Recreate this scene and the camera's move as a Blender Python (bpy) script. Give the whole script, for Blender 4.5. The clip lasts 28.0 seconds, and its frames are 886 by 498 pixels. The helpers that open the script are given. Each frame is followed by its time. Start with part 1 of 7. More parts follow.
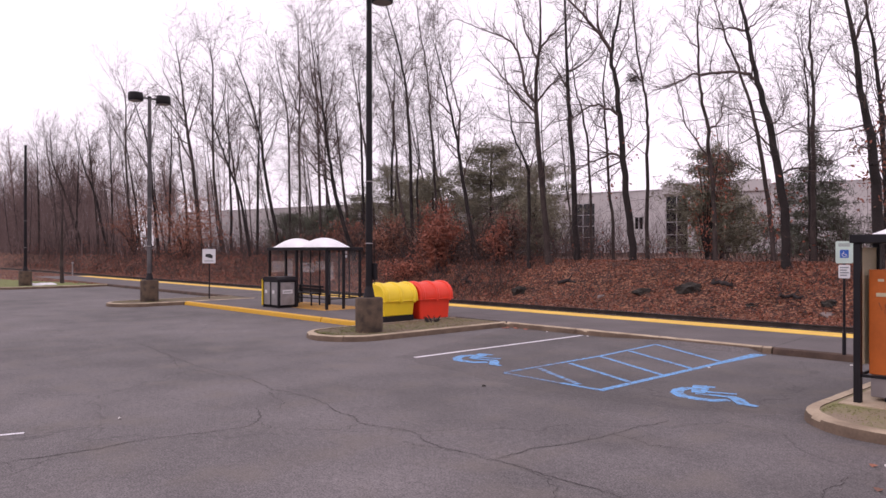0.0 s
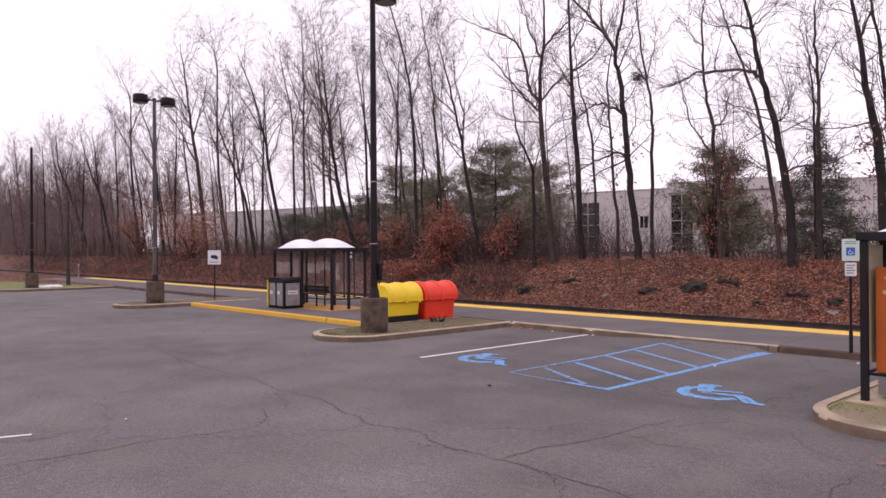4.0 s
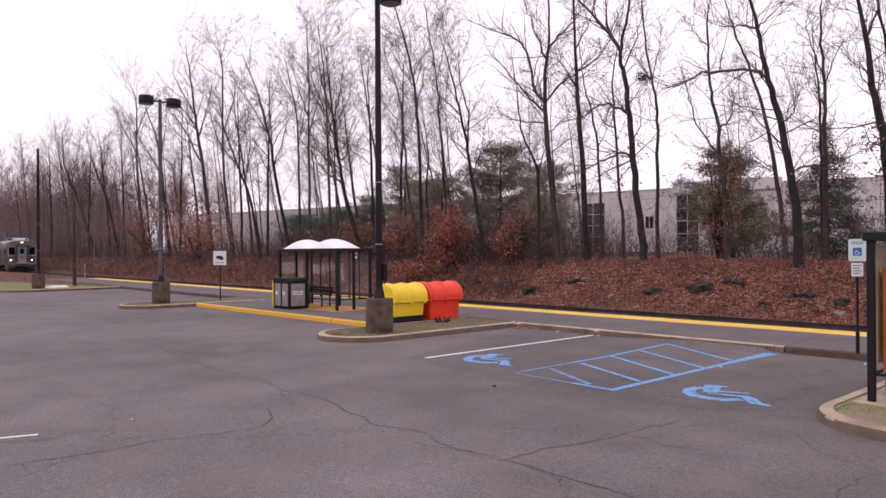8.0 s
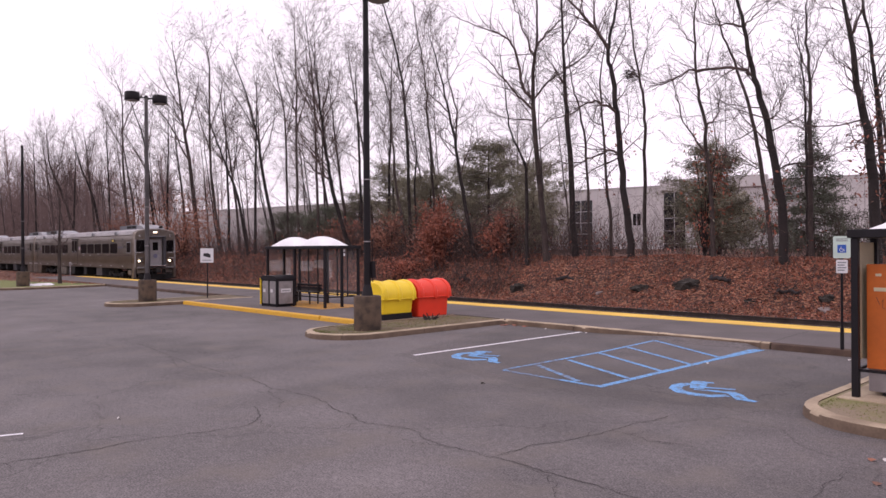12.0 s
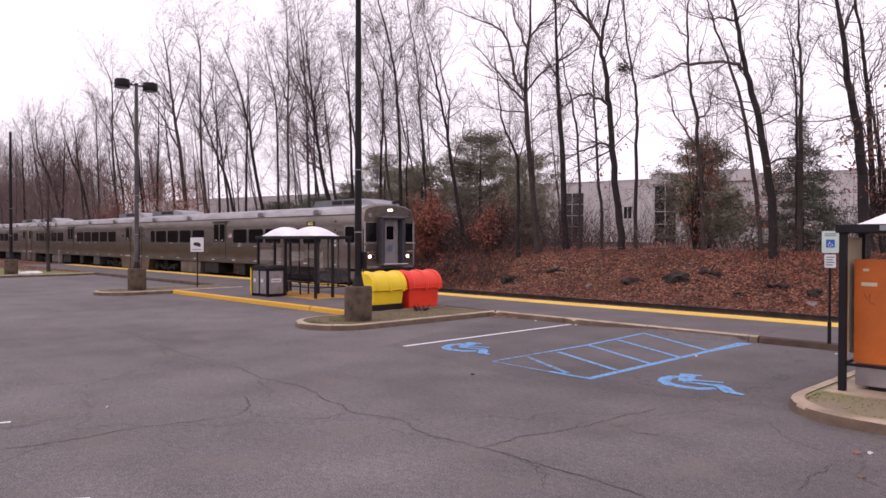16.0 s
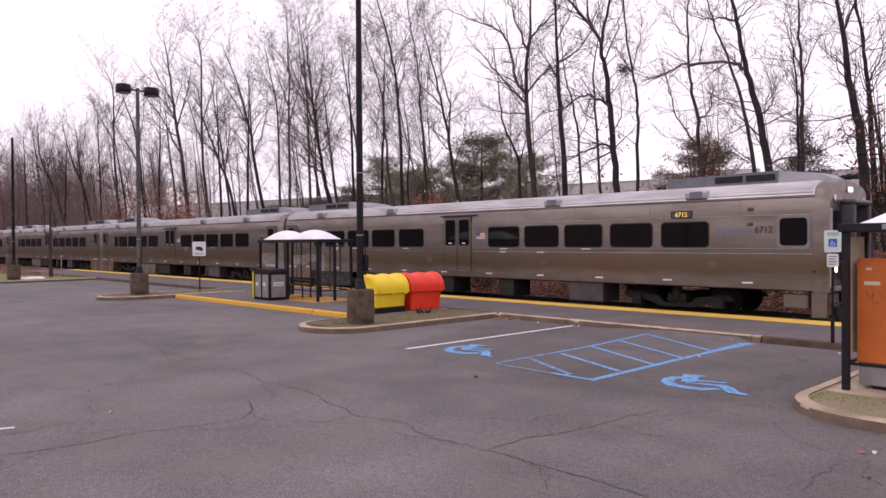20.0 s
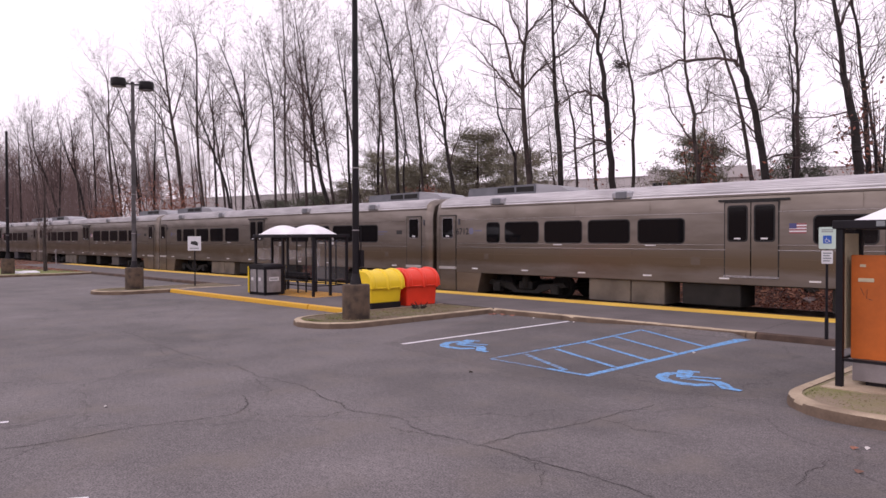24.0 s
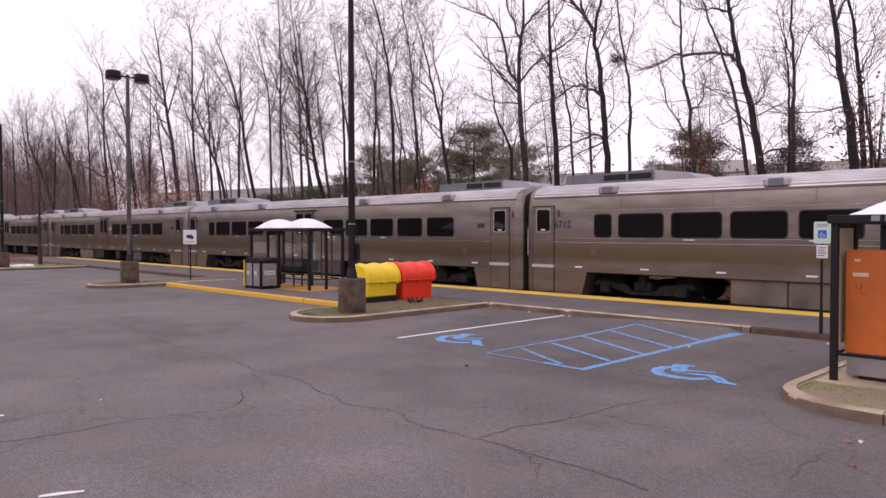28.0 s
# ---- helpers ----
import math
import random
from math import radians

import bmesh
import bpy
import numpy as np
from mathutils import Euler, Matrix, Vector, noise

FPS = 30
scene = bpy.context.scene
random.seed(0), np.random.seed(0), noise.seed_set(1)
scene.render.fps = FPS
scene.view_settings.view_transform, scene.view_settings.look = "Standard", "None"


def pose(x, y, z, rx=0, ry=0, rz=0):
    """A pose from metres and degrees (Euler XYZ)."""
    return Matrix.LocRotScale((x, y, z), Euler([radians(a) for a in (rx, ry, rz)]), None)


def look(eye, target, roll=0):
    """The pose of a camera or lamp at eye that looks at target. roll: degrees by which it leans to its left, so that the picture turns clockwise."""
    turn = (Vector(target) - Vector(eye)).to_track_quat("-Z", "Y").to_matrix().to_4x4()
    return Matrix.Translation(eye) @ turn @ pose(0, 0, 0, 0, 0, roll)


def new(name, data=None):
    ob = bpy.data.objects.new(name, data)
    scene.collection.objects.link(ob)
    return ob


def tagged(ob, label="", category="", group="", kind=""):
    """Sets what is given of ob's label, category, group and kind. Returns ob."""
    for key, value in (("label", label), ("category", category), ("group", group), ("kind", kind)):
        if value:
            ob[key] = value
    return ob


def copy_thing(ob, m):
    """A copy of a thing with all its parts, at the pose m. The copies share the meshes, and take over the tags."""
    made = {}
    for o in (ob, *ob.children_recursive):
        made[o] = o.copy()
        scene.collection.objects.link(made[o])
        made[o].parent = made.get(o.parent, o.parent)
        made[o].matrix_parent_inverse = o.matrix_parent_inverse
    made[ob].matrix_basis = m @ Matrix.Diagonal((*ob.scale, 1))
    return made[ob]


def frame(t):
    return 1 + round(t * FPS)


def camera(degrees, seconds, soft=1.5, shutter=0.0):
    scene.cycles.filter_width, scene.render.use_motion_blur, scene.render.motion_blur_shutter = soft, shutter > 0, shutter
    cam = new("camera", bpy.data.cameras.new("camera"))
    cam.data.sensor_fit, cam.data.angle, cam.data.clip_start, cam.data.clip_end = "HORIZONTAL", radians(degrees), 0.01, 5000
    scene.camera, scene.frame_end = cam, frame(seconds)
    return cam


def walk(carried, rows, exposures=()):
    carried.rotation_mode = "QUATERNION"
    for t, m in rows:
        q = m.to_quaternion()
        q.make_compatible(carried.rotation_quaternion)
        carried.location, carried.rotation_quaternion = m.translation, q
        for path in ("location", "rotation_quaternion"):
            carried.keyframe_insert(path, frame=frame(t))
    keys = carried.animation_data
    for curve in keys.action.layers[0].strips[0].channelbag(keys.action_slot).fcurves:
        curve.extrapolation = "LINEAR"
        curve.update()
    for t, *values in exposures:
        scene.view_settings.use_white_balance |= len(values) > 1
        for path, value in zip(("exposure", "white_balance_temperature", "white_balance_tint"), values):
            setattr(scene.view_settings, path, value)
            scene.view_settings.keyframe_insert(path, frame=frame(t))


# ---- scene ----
EYE = (0.0, 0.0, 2.15)
# seconds, heading left of +Y, tilt up, roll, in degrees: a camera held by hand on one spot
TURNS = [
    (0, 46.81, 0.135, -0.003), (0.5, 46.95, 0.072, -0.091), (1, 47.053, 0.191, -0.196), (1.5, 47.122, 0.296, -0.263),
    (2, 47.17, 0.388, -0.172), (2.5, 46.927, 0.487, -0.278), (3, 46.977, 0.457, -0.322), (3.5, 47.065, 0.209, -0.349),
    (5.5, 47.413, 0.115, -0.347), (6, 47.428, 0.122, -0.361), (6.5, 47.463, 0.125, -0.398), (7, 47.513, 0.131, -0.398),
    (7.5, 47.539, 0.156, -0.413), (8, 47.582, 0.17, -0.354), (8.5, 47.391, 0.181, -0.298), (9, 47.269, 0.028, -0.268),
    (9.5, 47.239, 0.025, -0.304), (10, 47.147, 0.009, -0.365), (10.5, 47.016, -0.001, -0.402), (11, 46.898, 0.017, -0.383),
    (11.5, 46.803, 0.011, -0.45), (12, 46.659, -0.048, -0.395), (12.5, 46.566, -0.256, -0.357), (14.5, 46.171, -0.593, -0.243),
    (15, 46.127, -0.656, -0.144), (15.5, 46.039, -0.701, -0.028), (16, 45.961, -0.734, 0.116), (16.5, 45.932, -0.769, 0.09),
    (17, 45.93, -0.784, -0.041), (17.5, 45.928, -0.788, -0.115), (18, 46.18, -0.788, -0.161), (18.5, 46.18, -0.788, -0.161),
    (19, 46.172, -0.619, -0.181), (19.5, 46.17, -0.588, -0.288), (20, 46.11, -0.552, -0.333), (20.5, 46.092, -0.528, -0.366),
    (21, 46.036, -0.466, -0.363), (21.5, 46.003, -0.48, -0.309), (23.5, 45.775, -0.869, -0.247), (24, 45.772, -0.915, -0.135),
    (24.5, 45.746, -0.982, -0.061), (25, 45.685, -1.016, 0.095), (25.5, 45.645, -1.035, 0.174), (26, 45.583, -1.137, 0.119),
    (26.5, 45.55, -1.197, 0.092), (27, 45.5, -1.263, 0.086), (27.5, 45.455, -1.329, -0.019), (28, 45.46, -1.388, -0.044)
]
cam = camera(62.7, 28.0, soft=1.5)
walk(cam, [(t, pose(*EYE, 90 + up, 0, head) @ pose(0, 0, 0, 0, 0, roll)) for t, head, up, roll in TURNS],
     exposures=[(0.0, 0.0, 6500, 19), (28.0, 0.0, 6500, 19)])

# ---- world and light: a bright overcast winter sky ----
world = bpy.data.worlds.new("overcast")
scene.world = world
world.use_nodes = True
wn = world.node_tree.nodes
wl = world.node_tree.links
sky = wn.new("ShaderNodeTexSky")
sky.sky_type, sky.sun_disc, sky.sun_elevation, sky.sun_rotation = "NISHITA", False, radians(35), radians(200)
sky.dust_density = 4.0
scaled = wn.new("ShaderNodeVectorMath")
scaled.operation = "SCALE"
scaled.inputs[3].default_value = 0.05
wl.new(sky.outputs[0], scaled.inputs[0])
cloud = wn.new("ShaderNodeTexNoise")
cloud.inputs["Scale"].default_value, cloud.inputs["Detail"].default_value = 1.6, 4
tone = wn.new("ShaderNodeMixRGB")
tone.inputs[1].default_value, tone.inputs[2].default_value = (0.93, 0.86, 0.93, 1), (1.08, 1.01, 1.07, 1)
wl.new(cloud.outputs["Fac"], tone.inputs[0])
veil = wn.new("ShaderNodeMixRGB")
veil.inputs[0].default_value = 0.93
wl.new(scaled.outputs[0], veil.inputs[1])
wl.new(tone.outputs[0], veil.inputs[2])
wl.new(veil.outputs[0], wn["Background"].inputs[0])
wn["Background"].inputs[1].default_value = 1.22

sun = new("sun", bpy.data.lights.new("sun", "SUN"))
sun.data.energy, sun.data.angle, sun.data.color = 0.6, radians(40), (1, 0.97, 0.95)
sun.matrix_world = look((0, 0, 30), (6, 22, 0))

# ---- materials ----


def nodes_of(name):
    m = bpy.data.materials.new(name)
    m.use_nodes = True
    t = m.node_tree
    return m, t.nodes, t.links, t.nodes["Principled BSDF"]


def mat(name, color, rough=0.6, metal=0.0, vary=0.15, scale=3.0, fine=40.0, bump=0.1, spread=0.0, tint=None, coat=0.0, size=0.01, spec=0.5):
    """A surface with variation at two scales; spread: change from piece to piece; tint: the colour of its stains."""
    m, n, l, b = nodes_of(name)
    co = n.new("ShaderNodeTexCoord")
    big = n.new("ShaderNodeTexNoise")
    big.inputs["Scale"].default_value, big.inputs["Detail"].default_value = scale, 5
    small = n.new("ShaderNodeTexNoise")
    small.inputs["Scale"].default_value, small.inputs["Detail"].default_value = fine, 3
    l.new(co.outputs["Object"], big.inputs[0])
    l.new(co.outputs["Object"], small.inputs[0])
    ramp = n.new("ShaderNodeMapRange")
    ramp.inputs[1].default_value, ramp.inputs[2].default_value = 0.35, 0.7
    l.new(big.outputs["Fac"], ramp.inputs[0])
    mix = n.new("ShaderNodeMixRGB")
    dark = tint or tuple(c * (1 - 2.2 * vary) for c in color)
    mix.inputs[1].default_value, mix.inputs[2].default_value = (*color, 1), (*dark, 1)
    l.new(ramp.outputs[0], mix.inputs[0])
    gray = n.new("ShaderNodeMapRange")
    gray.inputs[3].default_value, gray.inputs[4].default_value = 1 - vary, 1 + vary
    l.new(small.outputs["Fac"], gray.inputs[0])
    mul = n.new("ShaderNodeVectorMath")
    mul.operation = "SCALE"
    l.new(mix.outputs[0], mul.inputs[0])
    l.new(gray.outputs[0], mul.inputs[3])
    last = mul
    if spread:
        info = n.new("ShaderNodeObjectInfo")
        geo = n.new("ShaderNodeNewGeometry")
        add = n.new("ShaderNodeMath")
        add.operation = "ADD"
        l.new(info.outputs["Random"], add.inputs[0])
        l.new(geo.outputs["Random Per Island"], add.inputs[1])
        rng = n.new("ShaderNodeMapRange")
        rng.inputs[2].default_value = 2
        rng.inputs[3].default_value, rng.inputs[4].default_value = 1 - spread, 1 + spread
        l.new(add.outputs[0], rng.inputs[0])
        last = n.new("ShaderNodeVectorMath")
        last.operation = "SCALE"
        l.new(mul.outputs[0], last.inputs[0])
        l.new(rng.outputs[0], last.inputs[3])
    l.new(last.outputs[0], b.inputs["Base Color"])
    b.inputs["Roughness"].default_value, b.inputs["Metallic"].default_value = rough, metal
    b.inputs["Coat Weight"].default_value, b.inputs["Specular IOR Level"].default_value = coat, spec
    if bump:
        bu = n.new("ShaderNodeBump")
        bu.inputs["Strength"].default_value, bu.inputs["Distance"].default_value = bump, size
        l.new(small.outputs["Fac"], bu.inputs["Height"])
        l.new(bu.outputs[0], b.inputs["Normal"])
    return m


def asphalt_mat(name="asphalt", color=(0.116, 0.103, 0.105)):
    """Worn car-park asphalt: speckled stone, old patches, damp stains and hair cracks."""
    m, n, l, b = nodes_of(name)
    co = n.new("ShaderNodeTexCoord")

    def noise_of(scale, detail, lo, hi, out_lo, out_hi):
        t = n.new("ShaderNodeTexNoise")
        t.inputs["Scale"].default_value, t.inputs["Detail"].default_value = scale, detail
        l.new(co.outputs["Object"], t.inputs[0])
        r = n.new("ShaderNodeMapRange")
        for k, v in zip((1, 2, 3, 4), (lo, hi, out_lo, out_hi)):
            r.inputs[k].default_value = v
        l.new(t.outputs["Fac"], r.inputs[0])
        return r.outputs[0], t.outputs["Fac"]

    def times(a, c):
        k = n.new("ShaderNodeMath")
        k.operation = "MULTIPLY"
        l.new(a, k.inputs[0])
        l.new(c, k.inputs[1])
        return k.outputs[0]

    wide, _ = noise_of(0.16, 5, 0.33, 0.68, 0.74, 1.2)
    patch, _ = noise_of(0.8, 7, 0.3, 0.7, 0.78, 1.17)
    grit, gfac = noise_of(55, 3, 0.32, 0.70, 0.48, 1.7)
    crumb, _ = noise_of(14, 5, 0.3, 0.7, 0.8, 1.2)
    warp = n.new("ShaderNodeTexNoise")
    warp.inputs["Scale"].default_value, warp.inputs["Detail"].default_value = 1.4, 5
    l.new(co.outputs["Object"], warp.inputs[0])
    bend = n.new("ShaderNodeMixRGB")
    bend.blend_type, bend.inputs[0].default_value = "ADD", 0.9
    l.new(co.outputs["Object"], bend.inputs[1])
    l.new(warp.outputs["Color"], bend.inputs[2])
    cell = n.new("ShaderNodeTexVoronoi")
    cell.feature, cell.inputs["Scale"].default_value = "DISTANCE_TO_EDGE", 0.16
    l.new(bend.outputs[0], cell.inputs["Vector"])
    line = n.new("ShaderNodeMapRange")
    line.inputs[1].default_value, line.inputs[2].default_value = 0.0, 0.0035
    line.inputs[3].default_value, line.inputs[4].default_value = 0.62, 1.0
    l.new(cell.outputs["Distance"], line.inputs[0])
    shade = times(times(times(times(wide, patch), grit), crumb), line.outputs[0])
    tone = n.new("ShaderNodeVectorMath")
    tone.operation = "SCALE"
    tone.inputs[0].default_value = color
    l.new(shade, tone.inputs[3])
    dust, _ = noise_of(1.3, 7, 0.5, 0.72, 0.0, 0.55)
    mixed = n.new("ShaderNodeMixRGB")
    mixed.inputs[2].default_value = (color[0] * 1.25, color[1] * 1.18, color[2] * 1.02, 1)
    l.new(dust, mixed.inputs[0])
    l.new(tone.outputs[0], mixed.inputs[1])
    l.new(mixed.outputs[0], b.inputs["Base Color"])
    b.inputs["Roughness"].default_value = 0.82
    bu = n.new("ShaderNodeBump")
    bu.inputs["Strength"].default_value, bu.inputs["Distance"].default_value = 0.5, 0.006
    l.new(gfac, bu.inputs["Height"])
    l.new(bu.outputs[0], b.inputs["Normal"])
    return m


def litter_mat():
    """Brown leaf litter: overlapping cells the size of leaves, in rust, tan and grey-brown."""
    m, n, l, b = nodes_of("leaf_litter")
    co = n.new("ShaderNodeTexCoord")
    cell = n.new("ShaderNodeTexVoronoi")
    cell.inputs["Scale"].default_value = 13
    l.new(co.outputs["Object"], cell.inputs["Vector"])
    split = n.new("ShaderNodeSeparateColor")
    l.new(cell.outputs["Color"], split.inputs[0])
    ramp = n.new("ShaderNodeValToRGB")
    e = ramp.color_ramp.elements
    e[0].position, e[0].color = 0.0, (0.010, 0.005, 0.004, 1)
    e[1].position, e[1].color = 1.0, (0.34, 0.155, 0.085, 1)
    mid = e.new(0.6)
    mid.color = (0.10, 0.034, 0.022, 1)
    l.new(split.outputs[0], ramp.inputs[0])
    big = n.new("ShaderNodeTexNoise")
    big.inputs["Scale"].default_value, big.inputs["Detail"].default_value = 0.5, 5
    l.new(co.outputs["Object"], big.inputs[0])
    r = n.new("ShaderNodeMapRange")
    for k, v in zip((1, 2, 3, 4), (0.3, 0.7, 0.65, 1.3)):
        r.inputs[k].default_value = v
    l.new(big.outputs["Fac"], r.inputs[0])
    mul = n.new("ShaderNodeVectorMath")
    mul.operation = "SCALE"
    l.new(ramp.outputs[0], mul.inputs[0])
    l.new(r.outputs[0], mul.inputs[3])
    l.new(mul.outputs[0], b.inputs["Base Color"])
    b.inputs["Roughness"].default_value = 0.85
    bu = n.new("ShaderNodeBump")
    bu.inputs["Strength"].default_value, bu.inputs["Distance"].default_value = 0.9, 0.05
    l.new(cell.outputs["Distance"], bu.inputs["Height"])
    l.new(bu.outputs[0], b.inputs["Normal"])
    return m


def worn_paint(name, color, under=(0.1, 0.09, 0.095), wear=0.48):
    """Road paint worn through to the asphalt in small flecks."""
    m, n, l, b = nodes_of(name)
    co = n.new("ShaderNodeTexCoord")
    a = n.new("ShaderNodeTexNoise")
    a.inputs["Scale"].default_value, a.inputs["Detail"].default_value, a.inputs["Roughness"].default_value = 9, 8, 0.75
    l.new(co.outputs["Object"], a.inputs[0])
    r = n.new("ShaderNodeMapRange")
    r.inputs[1].default_value, r.inputs[2].default_value = wear - 0.1, wear + 0.06
    l.new(a.outputs["Fac"], r.inputs[0])
    mix = n.new("ShaderNodeMixRGB")
    mix.inputs[1].default_value, mix.inputs[2].default_value = (*under, 1), (*color, 1)
    l.new(r.outputs[0], mix.inputs[0])
    l.new(mix.outputs[0], b.inputs["Base Color"])
    b.inputs["Roughness"].default_value = 0.6
    return m


def steel_mat(name, color, rough, dirt, metal=0.4, brown_band=None):
    """Brushed stainless steel with streaks along the car; the last colour tints it browner and darker in a band below
    the windows.
    """
    m, n, l, b = nodes_of(name)
    co = n.new("ShaderNodeTexCoord")
    st = n.new("ShaderNodeMapping")
    st.inputs["Scale"].default_value = (0.5, 2, 2.2)
    l.new(co.outputs["Object"], st.inputs[0])
    a = n.new("ShaderNodeTexNoise")
    a.inputs["Scale"].default_value, a.inputs["Detail"].default_value = 1.5, 6
    l.new(st.outputs[0], a.inputs[0])
    r = n.new("ShaderNodeMapRange")
    r.inputs[1].default_value, r.inputs[2].default_value = 0.35, 0.7
    l.new(a.outputs["Fac"], r.inputs[0])
    mix = n.new("ShaderNodeMixRGB")
    mix.inputs[1].default_value, mix.inputs[2].default_value = (*color, 1), (*dirt, 1)
    l.new(r.outputs[0], mix.inputs[0])
    last = mix.outputs[0]
    if brown_band:
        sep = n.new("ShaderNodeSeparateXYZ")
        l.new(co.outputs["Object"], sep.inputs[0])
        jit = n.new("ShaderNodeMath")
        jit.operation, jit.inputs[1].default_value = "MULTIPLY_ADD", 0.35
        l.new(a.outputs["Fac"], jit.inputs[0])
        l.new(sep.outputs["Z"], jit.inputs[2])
        # share of the brown by height, strongest between sill and windows
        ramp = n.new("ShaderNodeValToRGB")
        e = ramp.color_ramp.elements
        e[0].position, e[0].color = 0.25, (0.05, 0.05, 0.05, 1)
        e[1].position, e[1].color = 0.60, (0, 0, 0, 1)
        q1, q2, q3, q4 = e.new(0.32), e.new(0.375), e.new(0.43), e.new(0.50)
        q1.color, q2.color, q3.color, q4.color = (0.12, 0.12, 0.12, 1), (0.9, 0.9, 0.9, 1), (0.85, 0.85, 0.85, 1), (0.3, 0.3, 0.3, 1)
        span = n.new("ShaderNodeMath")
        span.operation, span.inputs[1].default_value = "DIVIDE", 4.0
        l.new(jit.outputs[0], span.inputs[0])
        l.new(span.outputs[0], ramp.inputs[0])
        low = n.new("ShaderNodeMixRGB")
        low.inputs[2].default_value = (*brown_band, 1)
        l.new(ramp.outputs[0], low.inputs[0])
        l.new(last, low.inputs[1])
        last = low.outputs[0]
    l.new(last, b.inputs["Base Color"])
    b.inputs["Metallic"].default_value, b.inputs["Specular IOR Level"].default_value = metal, 0.3
    q = n.new("ShaderNodeMapRange")
    q.inputs[3].default_value, q.inputs[4].default_value = rough, rough + 0.2
    l.new(a.outputs["Fac"], q.inputs[0])
    l.new(q.outputs[0], b.inputs["Roughness"])
    return m


def glow_mat(name, color, power):
    m, n, l, b = nodes_of(name)
    b.inputs["Base Color"].default_value = (*color, 1)
    b.inputs["Emission Color"].default_value = (*color, 1)
    b.inputs["Emission Strength"].default_value = power
    return m


def glass_mat(name, color, rough=0.05, alpha=1.0, trans=0.0, ior=1.5):
    m, n, l, b = nodes_of(name)
    b.inputs["Base Color"].default_value = (*color, 1)
    b.inputs["Roughness"].default_value, b.inputs["IOR"].default_value = rough, ior
    b.inputs["Alpha"].default_value, b.inputs["Transmission Weight"].default_value = alpha, trans
    return m


ASPHALT, LITTER = asphalt_mat(), litter_mat()
SEALED = asphalt_mat("darker_sealed_asphalt", (0.100, 0.088, 0.0895))
PLATFORM = mat("platform_asphalt", (0.125, 0.107, 0.108), 0.85, vary=0.13, scale=0.7, fine=60, bump=0.3)
BALLAST = mat("dark_ballast", (0.045, 0.036, 0.036), 0.9, vary=0.4, scale=2, fine=18, bump=0.9, size=0.05)
CONCRETE = mat("old_concrete", (0.49, 0.39, 0.28), 0.85, vary=0.2, scale=1.7, fine=30, bump=0.4, tint=(0.25, 0.19, 0.135))
CAST = mat("stained_cast_concrete", (0.115, 0.076, 0.05), 0.9, vary=0.28, scale=4.5, fine=35, bump=0.6, tint=(0.034, 0.024, 0.019))
# concrete for the kerbs' upright faces, darkened to hold their shade
KERB_SIDE = mat("stained_shaded_kerb_side", (0.17, 0.118, 0.083), 0.9, vary=0.25, scale=2.2, fine=30, bump=0.5, tint=(0.09, 0.06, 0.043))
BROWN_KERB = mat("dark_brown_kerb", (0.10, 0.062, 0.046), 0.9, vary=0.25, scale=2.2, fine=30, bump=0.5)
YELLOW = worn_paint("yellow_kerb_paint", (0.62, 0.335, 0.02), (0.3, 0.2, 0.08), 0.38)
STRIP = mat("yellow_edge_paint", (0.82, 0.53, 0.085), 0.7, vary=0.14, scale=0.8, fine=25, bump=0.3, tint=(0.66, 0.40, 0.06))
BLUE = worn_paint("blue_line_paint", (0.12, 0.35, 0.68), wear=0.47)
BLUE_FAINT = worn_paint("worn_blue_line_paint", (0.12, 0.35, 0.68), wear=0.545)
WHITE_LINE = worn_paint("white_line_paint", (0.72, 0.70, 0.74), wear=0.40)
CRACK = mat("open_crack", (0.05, 0.043, 0.044), 0.95, vary=0.3, bump=0)
EARTH = mat("trodden_earth_and_moss", (0.25, 0.195, 0.14), 0.95, vary=0.22, scale=1.5, fine=26, bump=0.6, tint=(0.2, 0.195, 0.075), size=0.02)
SOIL = mat("dark_island_soil", (0.15, 0.108, 0.078), 0.95, vary=0.25, scale=1.1, fine=26, bump=0.6, tint=(0.12, 0.105, 0.05), size=0.02)
GRASS_DIRT = mat("thin_grass_and_dirt", (0.18, 0.195, 0.06), 0.95, vary=0.3, scale=0.9, fine=22, bump=0.8, tint=(0.12, 0.135, 0.045), size=0.03)
BLACK = mat("black_metal_paint", (0.014, 0.012, 0.016), 0.5, vary=0.2, fine=12, bump=0.05, spec=0.25)
POLE = mat("dark_bronze_pole", (0.014, 0.011, 0.014), 0.5, vary=0.2, scale=1.5, fine=10, bump=0.05, spec=0.22)
WORN_POLE = mat("weathered_grey_pole", (0.11, 0.098, 0.10), 0.55, vary=0.2, scale=0.8, fine=10, bump=0.1, tint=(0.018, 0.015, 0.018))
BARK = mat("grey_brown_bark", (0.074, 0.054, 0.05), 0.95, vary=0.25, scale=1.2, fine=14, bump=0.9, spread=0.35, size=0.04)
DARK_BARK = mat("dark_wet_bark", (0.028, 0.020, 0.020), 0.9, vary=0.25, scale=1.2, fine=14, bump=0.9, spread=0.3, size=0.04)
# paler copy of the twig bark: distance haze is put into its colour
HAZED_TWIG = mat("hazed_twig_bark", (0.25, 0.172, 0.162), 0.95, vary=0.2, bump=0, spread=0.35)
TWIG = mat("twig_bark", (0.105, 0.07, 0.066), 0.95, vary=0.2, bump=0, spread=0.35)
RUST_LEAF = mat("rust_brown_leaf", (0.41, 0.135, 0.085), 0.7, vary=0.25, scale=2, bump=0, spread=0.5)
